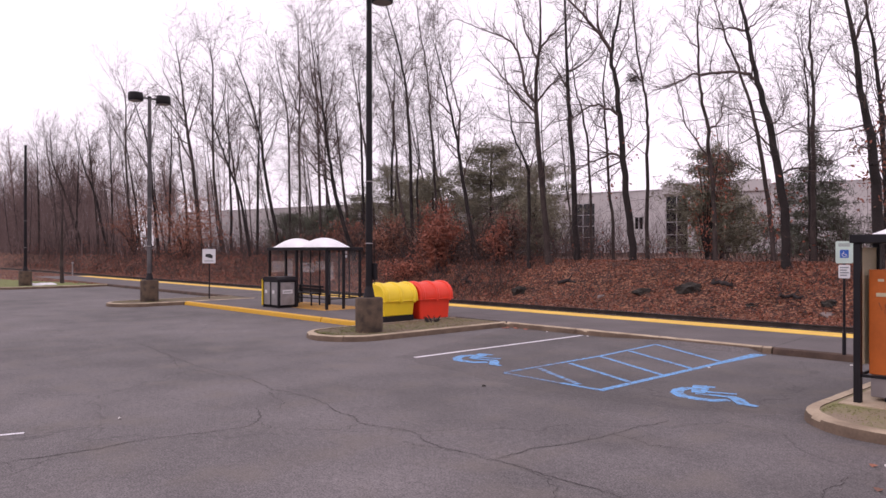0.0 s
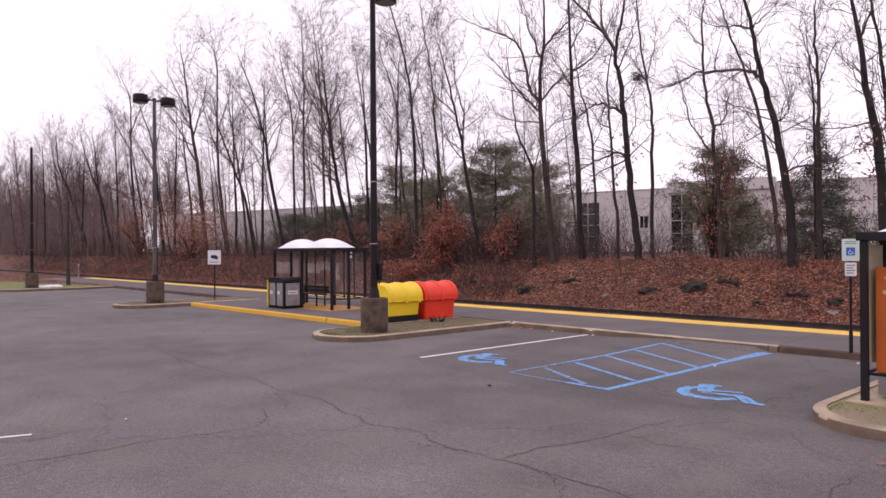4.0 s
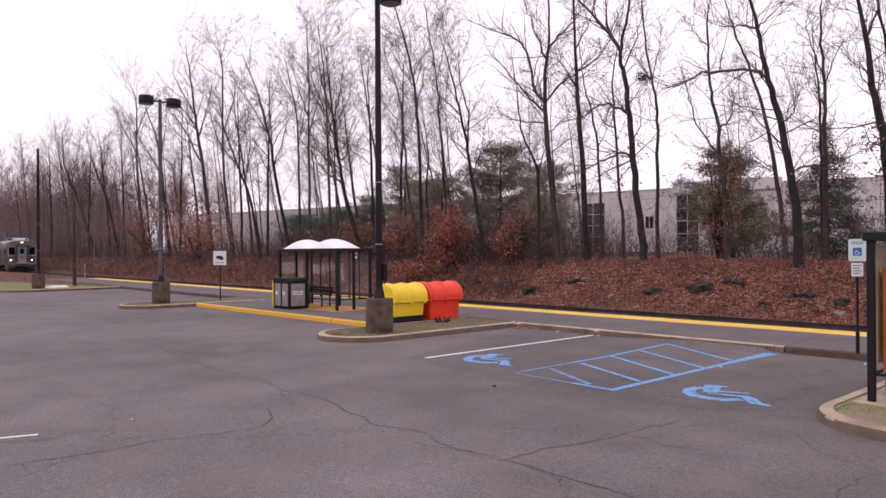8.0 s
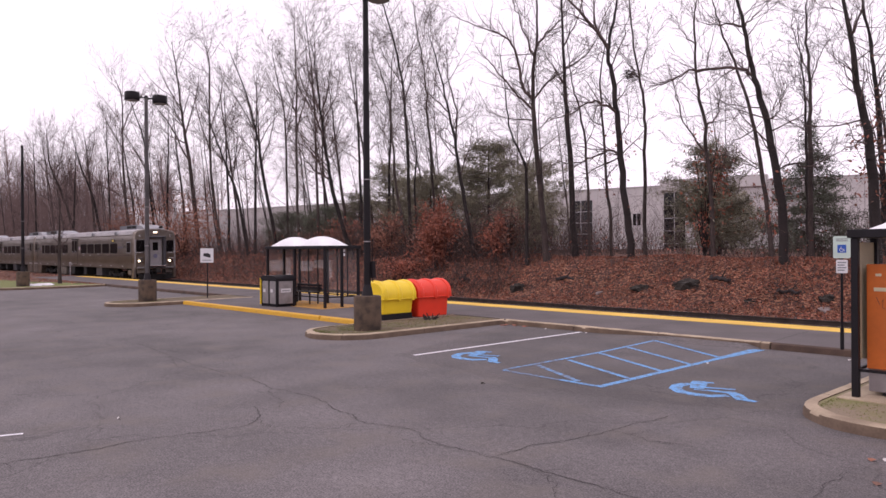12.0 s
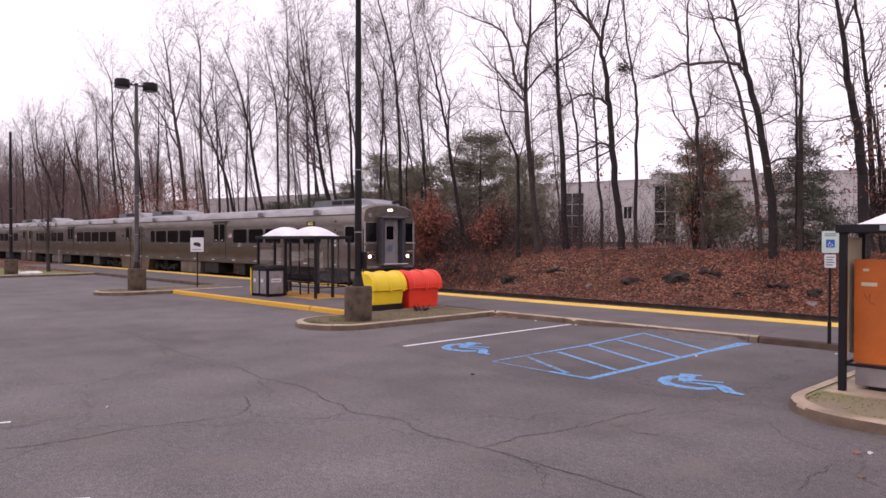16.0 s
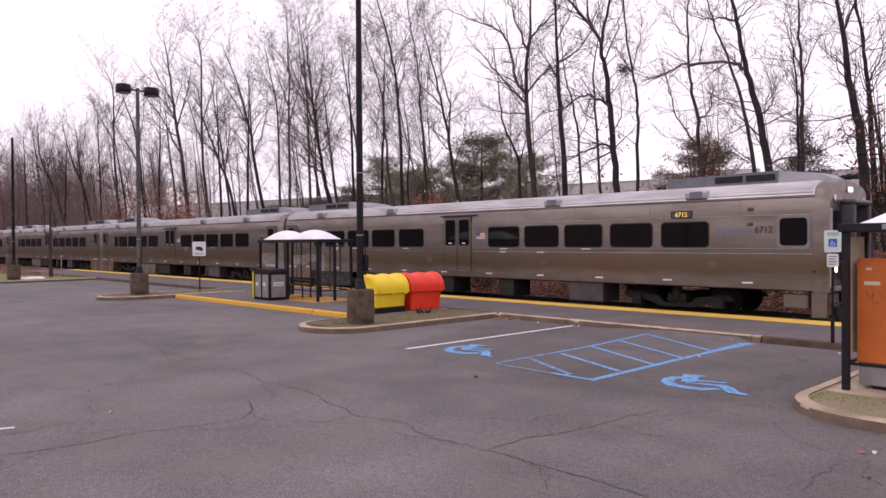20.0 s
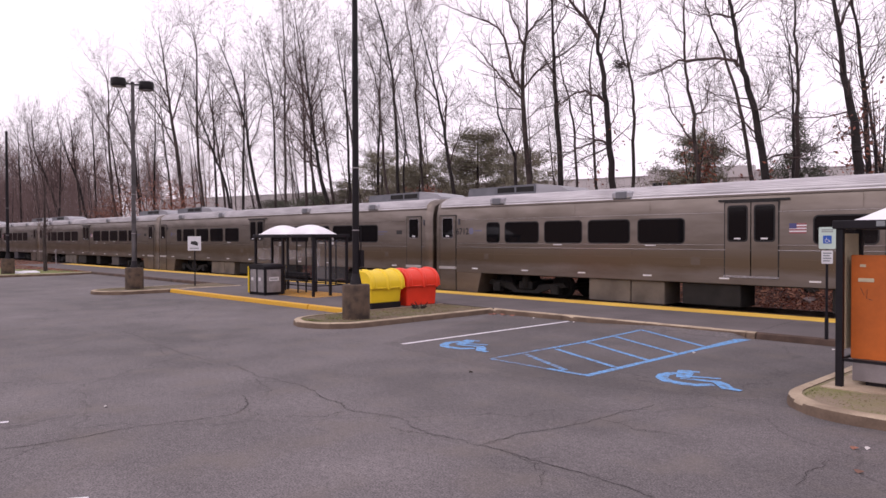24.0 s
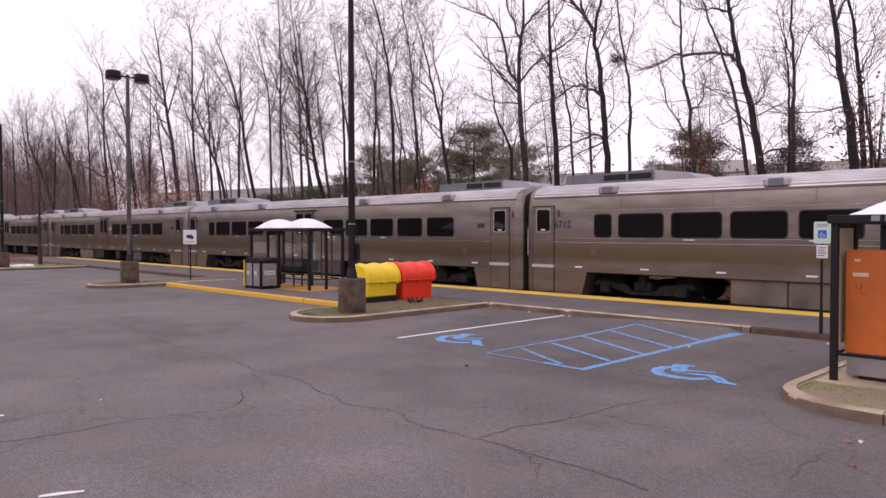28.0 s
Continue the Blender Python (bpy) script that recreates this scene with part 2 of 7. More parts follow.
TAN_LEAF = mat("tan_orange_leaf", (0.34, 0.142, 0.093), 0.7, vary=0.25, scale=2, bump=0, spread=0.5)
DULL_LEAF = mat("dull_brown_leaf", (0.24, 0.125, 0.095), 0.8, vary=0.2, scale=2, bump=0, spread=0.5)
PINE = mat("pine_needles", (0.29, 0.27, 0.19), 0.8, vary=0.25, scale=1.5, bump=0, spread=0.5)
OLIVE = mat("dull_olive_needles", (0.23, 0.21, 0.145), 0.8, vary=0.25, scale=1.5, bump=0, spread=0.5)
SPRUCE = mat("spruce_needles", (0.15, 0.16, 0.115), 0.8, vary=0.25, scale=1.5, bump=0, spread=0.5)
STONE = mat("mossy_dark_stone", (0.036, 0.028, 0.023), 0.95, vary=0.3, scale=4, fine=25, bump=0.8)
PALE_STONE = mat("pale_stone", (0.24, 0.19, 0.18), 0.95, vary=0.2, scale=4, fine=25, bump=0.6)
WALL = mat("pale_grey_precast", (0.58, 0.545, 0.55), 0.85, vary=0.07, scale=0.3, fine=4, bump=0.1)
FAR_WINDOW = glass_mat("dark_office_glass", (0.012, 0.012, 0.015))
FRAME = mat("pale_window_frame", (0.5, 0.47, 0.49), 0.5, vary=0.05, bump=0)
SNOW = mat("old_snow", (0.78, 0.76, 0.80), 0.8, vary=0.05, scale=5, fine=30, bump=0.5)
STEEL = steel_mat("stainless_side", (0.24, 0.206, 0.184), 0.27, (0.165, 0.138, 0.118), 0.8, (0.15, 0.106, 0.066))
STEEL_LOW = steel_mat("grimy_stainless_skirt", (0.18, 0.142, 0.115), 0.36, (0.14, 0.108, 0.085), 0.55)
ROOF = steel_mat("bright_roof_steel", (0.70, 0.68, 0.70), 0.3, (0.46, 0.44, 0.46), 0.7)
PANEL = mat("grey_paint", (0.15, 0.155, 0.175), 0.5, vary=0.12, bump=0.05)
FLAT_GREY = mat("dull_grey_door", (0.21, 0.195, 0.20), 0.55, vary=0.12, bump=0.05)
DARK_GREY = mat("dark_grey_paint", (0.06, 0.058, 0.07), 0.5, vary=0.15, bump=0.05)
LIGHT_GREY = mat("light_grey_paint", (0.30, 0.28, 0.29), 0.5, vary=0.12, bump=0.05)
UNDER = mat("black_underframe", (0.014, 0.012, 0.012), 0.85, vary=0.3, bump=0.3)
BOX_PAINT = mat("dusty_equipment_box", (0.15, 0.125, 0.105), 0.8, vary=0.2, scale=1.5, bump=0.1)
PANE = glass_mat("tinted_pane", (0.006, 0.006, 0.007), 0.06, ior=1.35)
GASKET = mat("black_rubber", (0.012, 0.011, 0.012), 0.6, vary=0.1, bump=0)
CHROME = mat("polished_trim", (0.6, 0.58, 0.58), 0.25, 1.0, vary=0.1, bump=0)
LAMP_ON = glow_mat("lit_headlight", (1.0, 0.82, 0.55), 5.0)
DEST = glow_mat("lit_number_sign", (0.70, 0.52, 0.10), 0.55)
YELLOW_BIN = mat("yellow_plastic", (0.90, 0.63, 0.02), 0.42, vary=0.05, scale=2, fine=60, bump=0.05)
RED_BIN = mat("red_plastic", (0.88, 0.048, 0.018), 0.42, vary=0.06, scale=2, fine=60, bump=0.05)
DOME = mat("white_acrylic_dome", (0.86, 0.85, 0.88), 0.3, vary=0.03, bump=0)
CLEAR = glass_mat("clear_panel", (0.7, 0.68, 0.7), 0.1, 0.025)
# paler pane tint that has pale reflections put into it
HAZE = glass_mat("reflection_hazed_panel", (0.6, 0.57, 0.58), 0.3, 0.06)
PANE_PATCH = glass_mat("pale_pane_patch", (0.7, 0.68, 0.70), 0.5, 0.26)
BEIGE = mat("beige_panel", (0.60, 0.52, 0.36), 0.6, vary=0.1, bump=0)
ORANGE = mat("orange_plywood_cover", (0.56, 0.13, 0.015), 0.6, vary=0.12, scale=1.5, fine=20, bump=0.1)
GREY_METAL = mat("grey_cabinet_metal", (0.30, 0.27, 0.28), 0.5, vary=0.12, bump=0.05)
BIN_PANEL = mat("brushed_bin_panel", (0.36, 0.34, 0.35), 0.4, 0.4, vary=0.15, scale=4, bump=0.05)
SIGN_WHITE = mat("white_sign_face", (0.72, 0.71, 0.74), 0.45, vary=0.04, bump=0)
SIGN_GREEN = mat("pale_green_sign_face", (0.56, 0.68, 0.62), 0.45, vary=0.04, bump=0)
SIGN_BLUE = mat("blue_sign_face", (0.02, 0.10, 0.45), 0.45, vary=0.05, bump=0)
GREY_BAR = mat("grey_print", (0.25, 0.27, 0.28), 0.6, vary=0.05, bump=0)
LOGO_BLUE = mat("faded_blue_mark", (0.15, 0.15, 0.24), 0.5, vary=0.1, bump=0)
DARK_PRINT = mat("dark_print", (0.022, 0.02, 0.022), 0.6, vary=0.05, bump=0)
RAIL = mat("rusty_rail", (0.06, 0.042, 0.036), 0.6, 0.3, vary=0.25, bump=0.2)
TIE = mat("creosoted_tie", (0.03, 0.024, 0.022), 0.9, vary=0.3, bump=0.5, spread=0.2)

# ---- mesh tools ----


class Shape:
    """Collects faces and makes one mesh of them."""

    def __init__(self):
        self.v, self.f = [], []

    def add(self, verts, faces):
        k = len(self.v)
        self.v += [tuple(p) for p in verts]
        self.f += [tuple(i + k for i in f) for f in faces]
        return self

    def box(self, x0, x1, y0, y1, z0, z1, c=0.0):
        if c <= 0:
            p = [(x, y, z) for x in (x0, x1) for y in (y0, y1) for z in (z0, z1)]
            return self.add(p, [(0, 1, 3, 2), (4, 6, 7, 5), (0, 4, 5, 1), (2, 3, 7, 6), (0, 2, 6, 4), (1, 5, 7, 3)])
        c = min(c, 0.45 * (x1 - x0), 0.45 * (y1 - y0), 0.45 * (z1 - z0))
        p, at = [], {}
        lo, hi = (x0, y0, z0), (x1, y1, z1)
        for s in ((a, b, d) for a in (0, 1) for b in (0, 1) for d in (0, 1)):
            for ax in range(3):
                q = []
                for k in range(3):
                    e = hi[k] if s[k] else lo[k]
                    q.append(e if k == ax else e + (-c if s[k] else c))
                at[s, ax] = len(p)
                p.append(tuple(q))
        f = []
        for ax in range(3):
            o = [k for k in range(3) if k != ax]
            for e in (0, 1):
                ring = []
                for a, b in ((0, 0), (1, 0), (1, 1), (0, 1)):
                    s = [0, 0, 0]
                    s[ax], s[o[0]], s[o[1]] = e, a, b
                    ring.append(at[tuple(s), ax])
                f.append(tuple(ring))
            for a in (0, 1):
                for b in (0, 1):
                    s0, s1 = [0, 0, 0], [0, 0, 0]
                    s0[o[0]] = s1[o[0]] = a
                    s0[o[1]] = s1[o[1]] = b
                    s1[ax] = 1
                    s0, s1 = tuple(s0), tuple(s1)
                    f.append((at[s0, o[0]], at[s1, o[0]], at[s1, o[1]], at[s0, o[1]]))
        for s in ((a, b, d) for a in (0, 1) for b in (0, 1) for d in (0, 1)):
            f.append((at[s, 0], at[s, 1], at[s, 2]))
        return self.add(p, f)

    def prism(self, profile, x0, x1, axis="x", caps=True):
        """A closed profile carried along an axis. profile: pairs in the other two axes, in order."""
        n = len(profile)

        def at(a, u, w):
            return {"x": (a, u, w), "y": (u, a, w), "z": (u, w, a)}[axis]
        p = [at(x0, u, w) for u, w in profile] + [at(x1, u, w) for u, w in profile]
        f = [(i, (i + 1) % n, n + (i + 1) % n, n + i) for i in range(n)]
        if caps:
            f += [tuple(range(n)), tuple(range(n, 2 * n))]
        return self.add(p, f)

    def tube(self, path, radii, sides=8, caps=True):
        path = [Vector(q) for q in path]
        if not hasattr(radii, "__len__"):
            radii = [radii] * len(path)
        p, f = [], []
        for i, q in enumerate(path):
            d = (path[min(i + 1, len(path) - 1)] - path[max(i - 1, 0)]).normalized()
            u = d.orthogonal().normalized() if i == 0 else (u - d * u.dot(d)).normalized()
            w = d.cross(u)
            for s in range(sides):
                a = 2 * math.pi * s / sides
                p.append(tuple(q + radii[i] * (u * math.cos(a) + w * math.sin(a))))
        for i in range(len(path) - 1):
            for s in range(sides):
                f.append((i * sides + s, i * sides + (s + 1) % sides, (i + 1) * sides + (s + 1) % sides, (i + 1) * sides + s))
        if caps:
            f += [tuple(range(sides)), tuple(range((len(path) - 1) * sides, len(path) * sides))]
        return self.add(p, f)

    def lathe(self, rows, cx=0.0, cy=0.0, sides=24):
        """rows of (radius, z), from below up."""
        return self.tube_rings([[(cx + r * math.cos(2 * math.pi * s / sides), cy + r * math.sin(2 * math.pi * s / sides), z) for s in range(sides)] for r, z in rows])

    def tube_rings(self, rings):
        n = len(rings[0])
        p = [q for r in rings for q in r]
        f = [(i * n + s, i * n + (s + 1) % n, (i + 1) * n + (s + 1) % n, (i + 1) * n + s) for i in range(len(rings) - 1) for s in range(n)]
        f += [tuple(range(n)), tuple(range((len(rings) - 1) * n, len(rings) * n))]
        return self.add(p, f)

    def ribbon(self, pts, width, z):
        """A flat strip along a line on the ground."""
        pts = [Vector((*q, 0)) for q in pts]
        p = []
        for i, q in enumerate(pts):
            d = (pts[min(i + 1, len(pts) - 1)] - pts[max(i - 1, 0)]).normalized()
            w = width[i] if hasattr(width, "__len__") else width
            s = Vector((-d.y, d.x, 0)) * w / 2
            p += [(q.x + s.x, q.y + s.y, z), (q.x - s.x, q.y - s.y, z)]
        return self.add(p, [(2 * i, 2 * i + 1, 2 * i + 3, 2 * i + 2) for i in range(len(pts) - 1)])

    def mesh(self, name, material, smooth=True):
        me = bpy.data.meshes.new(name)
        me.from_pydata(self.v, [], self.f)
        b = bmesh.new()
        b.from_mesh(me)
        bmesh.ops.recalc_face_normals(b, faces=b.faces)
        b.to_mesh(me)
        b.free()
        if smooth and len(me.polygons):
            me.polygons.foreach_set("use_smooth", [True] * len(me.polygons))
            me.set_sharp_from_angle(angle=radians(32))
        me.materials.append(material)
        return me


def part(name, shape, material, parent, label="", at=None, smooth=True):
    """One mesh object under a thing or under a part."""
    data = shape if isinstance(shape, bpy.types.Mesh) else shape.mesh(name, material, smooth)
    ob = new(name, data)
    ob.parent = parent
    if at is not None:
        ob.matrix_basis = at
    if label:
        ob["label"] = label
    return ob


def solid(name, shape, material, label="", category="", group="", kind="", smooth=True):
    return tagged(new(name, shape.mesh(name, material, smooth)), label, category, group, kind)


def thing(name, label, category, group="", at=None):
    ob = new(name)
    ob.empty_display_size = 0.2
    if at is not None:
        ob.matrix_basis = at
    return tagged(ob, label, category, group)


def rounded(x0, x1, z0, z1, r, n=4):
    """A rectangle with round corners, as pairs."""
    out = []
    for cx, cz, a0 in ((x1 - r, z1 - r, 0), (x0 + r, z1 - r, 90), (x0 + r, z0 + r, 180), (x1 - r, z0 + r, 270)):
        for k in range(n + 1):
            a = radians(a0 + 90 * k / n)
            out.append((cx + r * math.cos(a), cz + r * math.sin(a)))
    return out


# ---- the ground: lot, track bed and leafy bank in one sheet ----
KERB_Y, EDGE_Y, TRACK_Y, RAIL_Z = 15.32, 19.25, 21.05, 0.05


def bank_height(x, y):
    """The height of the bank behind the track, and of an added, unseen rise behind the eye."""
    # unseen bank added behind the camera for dark reflections in the train
    if y < -48:
        return min(7.0, (-48 - y) * 0.22)
    if y < 22.9:
        return -0.13 if y > EDGE_Y else 0.0
    s = min(1.0, (y - 22.9) / 4.8)
    z = -0.13 + 1.8 * s * s * (3 - 2 * s) + 0.006 * max(0.0, y - 28)
    rough = min(1.0, (y - 22.9) / 1.5)
    z += rough * (0.16 * noise.noise((x * 0.35, y * 0.35, 0)) + 0.07 * noise.noise((x * 1.3, y * 1.3, 5)))
    return z


def ground():
    xs = [-900, -500, -300, -200, -160] + [-130 + 1.0 * i for i in range(151)] + [40, 80, 200, 500, 900]
    ys = [-900, -300, -100, -78, -62, -48, -30, 0, 8, 15, 19.2, 19.26, 20, 21, 22, 22.9] + [23.2 + 0.4 * i for i in range(20)] + [32, 34, 37, 41, 46, 52, 60, 75, 100, 180, 400, 900]
    p = [(x, y, bank_height(x, y) if y < 100 else 2.0) for y in ys for x in xs]
    n = len(xs)
    s = Shape().add(p, [(j * n + i, j * n + i + 1, (j + 1) * n + i + 1, (j + 1) * n + i) for j in range(len(ys) - 1) for i in range(n - 1)])
    ob = solid("ground", s, ASPHALT, "worn grey asphalt car park with a leaf-covered bank beyond the track", "ground", kind="structure")
    for m in (BALLAST, LITTER):
        ob.data.materials.append(m)
    for f in ob.data.polygons:
        y = f.center.y
        f.material_index = 2 if y < -48 else 0 if y < 19.25 else 1 if y < 22.95 else 2
    return ob


ground()


def kerb_line(name, path, label, material=CONCRETE, width=0.17, high=0.14, parent=None, length=2.4):
    """A run of kerb stones along a path, each with a rounded nose; the joints lie between them."""
    holder = parent or tagged(new(name), label, "kerb", kind="structure")
    pts = [Vector((*q, 0)) for q in path]
    run = 0.0
    pieces, cur = [], [pts[0]]
    for a, b in zip(pts, pts[1:]):
        d = (b - a).length
        done = 0.0
        while run + d - done >= length:
            done += length - run
            q = a + (b - a) * (done / d)
            pieces.append(cur + [q])
            cur, run = [q], 0.0
        run += d - done
        if d - done > 1e-4:
            cur.append(b)
    if len(cur) > 1:
        pieces.append(cur)
    prof = [(-0.012, -0.1), (0, high - 0.06), (0.012, high - 0.022), (0.04, high - 0.004), (0.08, high), (width, high - 0.003), (width, -0.1)]
    for pc in pieces:
        s = Shape()
        rings = []
        near = pc[0].x > -20 and pc[0].y < 16
        if near:
            # the stones that one walks past are chipped and uneven
            fine = [pc[0]]
            for a, b in zip(pc, pc[1:]):
                n = max(1, round((b - a).length / 0.12))
                fine += [a + (b - a) * (k / n) for k in range(1, n + 1)]
            pc = fine
        for i, q in enumerate(pc):
            d = (pc[min(i + 1, len(pc) - 1)] - pc[max(i - 1, 0)]).normalized()
            q = q + (d * 0.006 if i == 0 else -d * 0.006 if i == len(pc) - 1 else d * 0)
            side = Vector((-d.y, d.x, 0))
            chip = max(0.0, noise.noise((q.x * 2.3, q.y * 2.3, 1.0)) - 0.25) * 0.07 if near else 0.0
            rings.append([tuple(q + side * (u + (chip if 0.0 < w < high - 0.001 else 0.0) + (0.005 * noise.noise((q.x * 5, q.y * 5, u * 20)) if near else 0.0)) + Vector((0, 0, w - (0.6 * chip if w > 0.1 and u < 0.06 else 0.0) + (0.004 * noise.noise((q.x * 3, q.y * 3, 7.0)) if near else 0.0)))) for u, w in prof])
        s.tube_rings(rings)
        ob = part("kerb_stone", s, material, holder)
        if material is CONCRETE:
            # upright faces get a stained, darker concrete, with their shade put into the colour
            ob.data.materials.append(KERB_SIDE)
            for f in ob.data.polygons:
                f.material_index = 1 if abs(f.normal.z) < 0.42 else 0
    return holder


def arc(cx, cy, r, a0, a1, n=10):
    return [(cx + r * math.cos(radians(a0 + (a1 - a0) * k / n)), cy + r * math.sin(radians(a0 + (a1 - a0) * k / n))) for k in range(n + 1)]


def slab(name, outline, z, material, label, category="pavement", thick=0.25):
    s = Shape()
    s.prism(outline, z - thick, z, axis="z")
    return solid(name, s, material, label, category, kind="structure", smooth=False)


def platform():
    slab("platform_main", [(-63, KERB_Y + 0.16), (45, KERB_Y + 0.16), (45, EDGE_Y), (-63, EDGE_Y)], 0.137, PLATFORM, "low asphalt station platform beside the track")
    slab("platform_bay", [(-27.95, 12.46), (-16.0, 12.46), (-16.0, KERB_Y + 0.155), (-27.95, KERB_Y + 0.155)], 0.137, PLATFORM, "asphalt waiting area with a yellow kerb")
    s = Shape()
    x = -62.0
    while x < 44:
        s.box(x, x + 2.985, 18.33, 19.21, 0.12, 0.143)
        x += 3.0
    solid("platform_edge_strip", s, STRIP, "yellow painted warning strip along the platform edge", "pavement", kind="structure", smooth=False)
    e = Shape().box(-63, 45, 19.21, 19.3, -0.3, 0.139, 0.015)
    solid("platform_edge", e, CAST, "dark stained concrete platform edge", "pavement", kind="structure", smooth=False)


platform()


def nose(cx, cy, half, back, name, label, clockwise_top):
    """An island with a round end that juts out from the platform; its kerb and its planted top."""
    out = [(cx - half, back)] + arc(cx, cy, half, 180, 360, 16) + [(cx + half, back)]
    kerb_line(name + "_kerb", out, label)
    inner = [(cx - half + 0.16, back)] + arc(cx, cy, half - 0.16, 180, 360, 16) + [(cx + half - 0.16, back)]
    slab(name + "_top", inner, 0.125, SOIL, clockwise_top, "ground")


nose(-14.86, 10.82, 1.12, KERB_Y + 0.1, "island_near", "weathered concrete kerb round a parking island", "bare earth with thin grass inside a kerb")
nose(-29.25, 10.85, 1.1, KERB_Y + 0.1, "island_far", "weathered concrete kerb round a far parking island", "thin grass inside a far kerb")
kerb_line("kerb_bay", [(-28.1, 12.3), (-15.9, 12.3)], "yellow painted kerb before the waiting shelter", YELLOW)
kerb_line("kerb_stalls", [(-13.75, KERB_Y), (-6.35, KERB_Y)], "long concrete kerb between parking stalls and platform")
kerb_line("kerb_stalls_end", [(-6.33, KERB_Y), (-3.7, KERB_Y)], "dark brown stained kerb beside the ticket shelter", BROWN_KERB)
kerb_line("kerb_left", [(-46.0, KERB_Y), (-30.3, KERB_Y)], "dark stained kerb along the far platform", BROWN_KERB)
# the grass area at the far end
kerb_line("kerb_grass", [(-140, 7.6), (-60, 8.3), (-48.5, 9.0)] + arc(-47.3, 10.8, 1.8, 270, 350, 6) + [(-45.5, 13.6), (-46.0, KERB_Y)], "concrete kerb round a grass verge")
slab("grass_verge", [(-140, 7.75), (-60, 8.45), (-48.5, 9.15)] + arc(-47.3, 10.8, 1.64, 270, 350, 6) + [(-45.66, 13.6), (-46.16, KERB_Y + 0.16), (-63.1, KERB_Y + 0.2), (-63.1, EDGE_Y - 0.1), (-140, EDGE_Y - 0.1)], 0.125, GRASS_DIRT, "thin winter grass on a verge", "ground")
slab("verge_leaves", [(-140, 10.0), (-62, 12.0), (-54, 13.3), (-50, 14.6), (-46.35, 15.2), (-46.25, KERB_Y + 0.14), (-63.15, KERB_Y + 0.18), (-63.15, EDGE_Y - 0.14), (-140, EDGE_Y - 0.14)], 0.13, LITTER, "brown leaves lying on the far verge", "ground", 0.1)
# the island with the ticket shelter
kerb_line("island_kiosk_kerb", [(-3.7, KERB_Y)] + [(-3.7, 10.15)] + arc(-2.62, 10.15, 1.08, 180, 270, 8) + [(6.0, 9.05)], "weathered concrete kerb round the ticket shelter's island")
slab("island_kiosk_top", [(-3.54, KERB_Y + 0.1)] + [(-3.54, 10.15)] + arc(-2.62, 10.15, 0.92, 180, 270, 8) + [(6.0, 9.21), (6.0, KERB_Y + 0.1)], 0.125, EARTH, "trodden earth with moss and thin grass", "ground")
slab("island_kiosk_slab", [(-3.45, 10.42), (6.0, 10.42), (6.0, KERB_Y + 0.05), (-3.45, KERB_Y + 0.05)], 0.14, CONCRETE, "concrete floor slab of the ticket shelter")


def sealed_patch():
    """The darker, later asphalt of the parking stalls, with a ragged edge."""
    rng = random.Random(12)
    left = [(-13.4, KERB_Y + 0.02)] + [(-13.3 + 1.9 * k / 20 + rng.uniform(-0.03, 0.03), 14.6 - 5.2 * k / 20) for k in range(21)]
    front = [(-11.3 + 7.6 * k / 110, 9.3 - 0.62 * math.sin(math.pi * (k / 110) ** 1.4) + 0.62 * (k / 110) ** 5 + 0.12 * noise.noise((k * 0.11, 0, 0)) + rng.uniform(-0.03, 0.03)) for k in range(111)]
    out = [(-3.72, KERB_Y + 0.02)] + left + front
    s = Shape().add([(x, y, 0.0012) for x, y in out], [tuple(range(len(out)))])
    solid("stall_asphalt", s, SEALED, "darker sealed asphalt of the parking stalls", "pavement", kind="structure", smooth=False)


sealed_patch()


def kerb_ramp():
    """The asphalt swells up against the kerb and all but covers its face."""
    s = Shape()
    n = 24
    for k in range(n + 1):
        x = -10.4 + 3.9 * k / n
        up = 0.085 * min(1.0, (k / n) * 2.2) * min(1.0, (n - k) * 0.5) + 0.004 * noise.noise((x * 3, 0, 0))
        s.v += [(x, 14.95 + 0.05 * noise.noise((x * 1.5, 4, 0)), 0.002), (x, 15.2, 0.4 * max(0.0, up) + 0.002), (x, KERB_Y + 0.01, max(0.0, up) + 0.002)]
    for k in range(n):
        for r in (0, 1):
            s.f.append((3 * k + r, 3 * k + 3 + r, 3 * k + 4 + r, 3 * k + 1 + r))
    solid("kerb_ramp", s, SEALED, "dark asphalt swelling up against a kerb", "pavement", kind="structure")


kerb_ramp()


def paint(name, strips, material, label, z=0.005):
    s = Shape()
    for pts, w in strips:
        s.ribbon(pts, w, z)
    return solid(name, s, material, label, "road marking", kind="structure", smooth=False)


paint("stall_line", [([(-11.05, 9.6), (-11.03, 15.2)], 0.11)], WHITE_LINE, "thin white parking stall line")
paint("lot_mark", [([(-6.47, 1.76), (-6.42, 1.9), (-6.34, 2.07)], [0.05, 0.08, 0.04])], WHITE_LINE, "short stub of worn white paint on the asphalt")
paint("lot_mark", [([(-9.78, 1.8), (-9.63, 2.27)], 0.07)], WHITE_LINE, "short worn white line on the asphalt")
paint("aisle_outline", [([(-8.61, 11.2), (-8.62, 12.5), (-8.82, 14.98)], 0.09), ([(-6.5, 9.4), (-6.52, 13.3)], 0.13), ([(-6.52, 13.3), (-6.5, 15.1)], [0.14, 0.3])], BLUE, "blue outline of an access aisle")
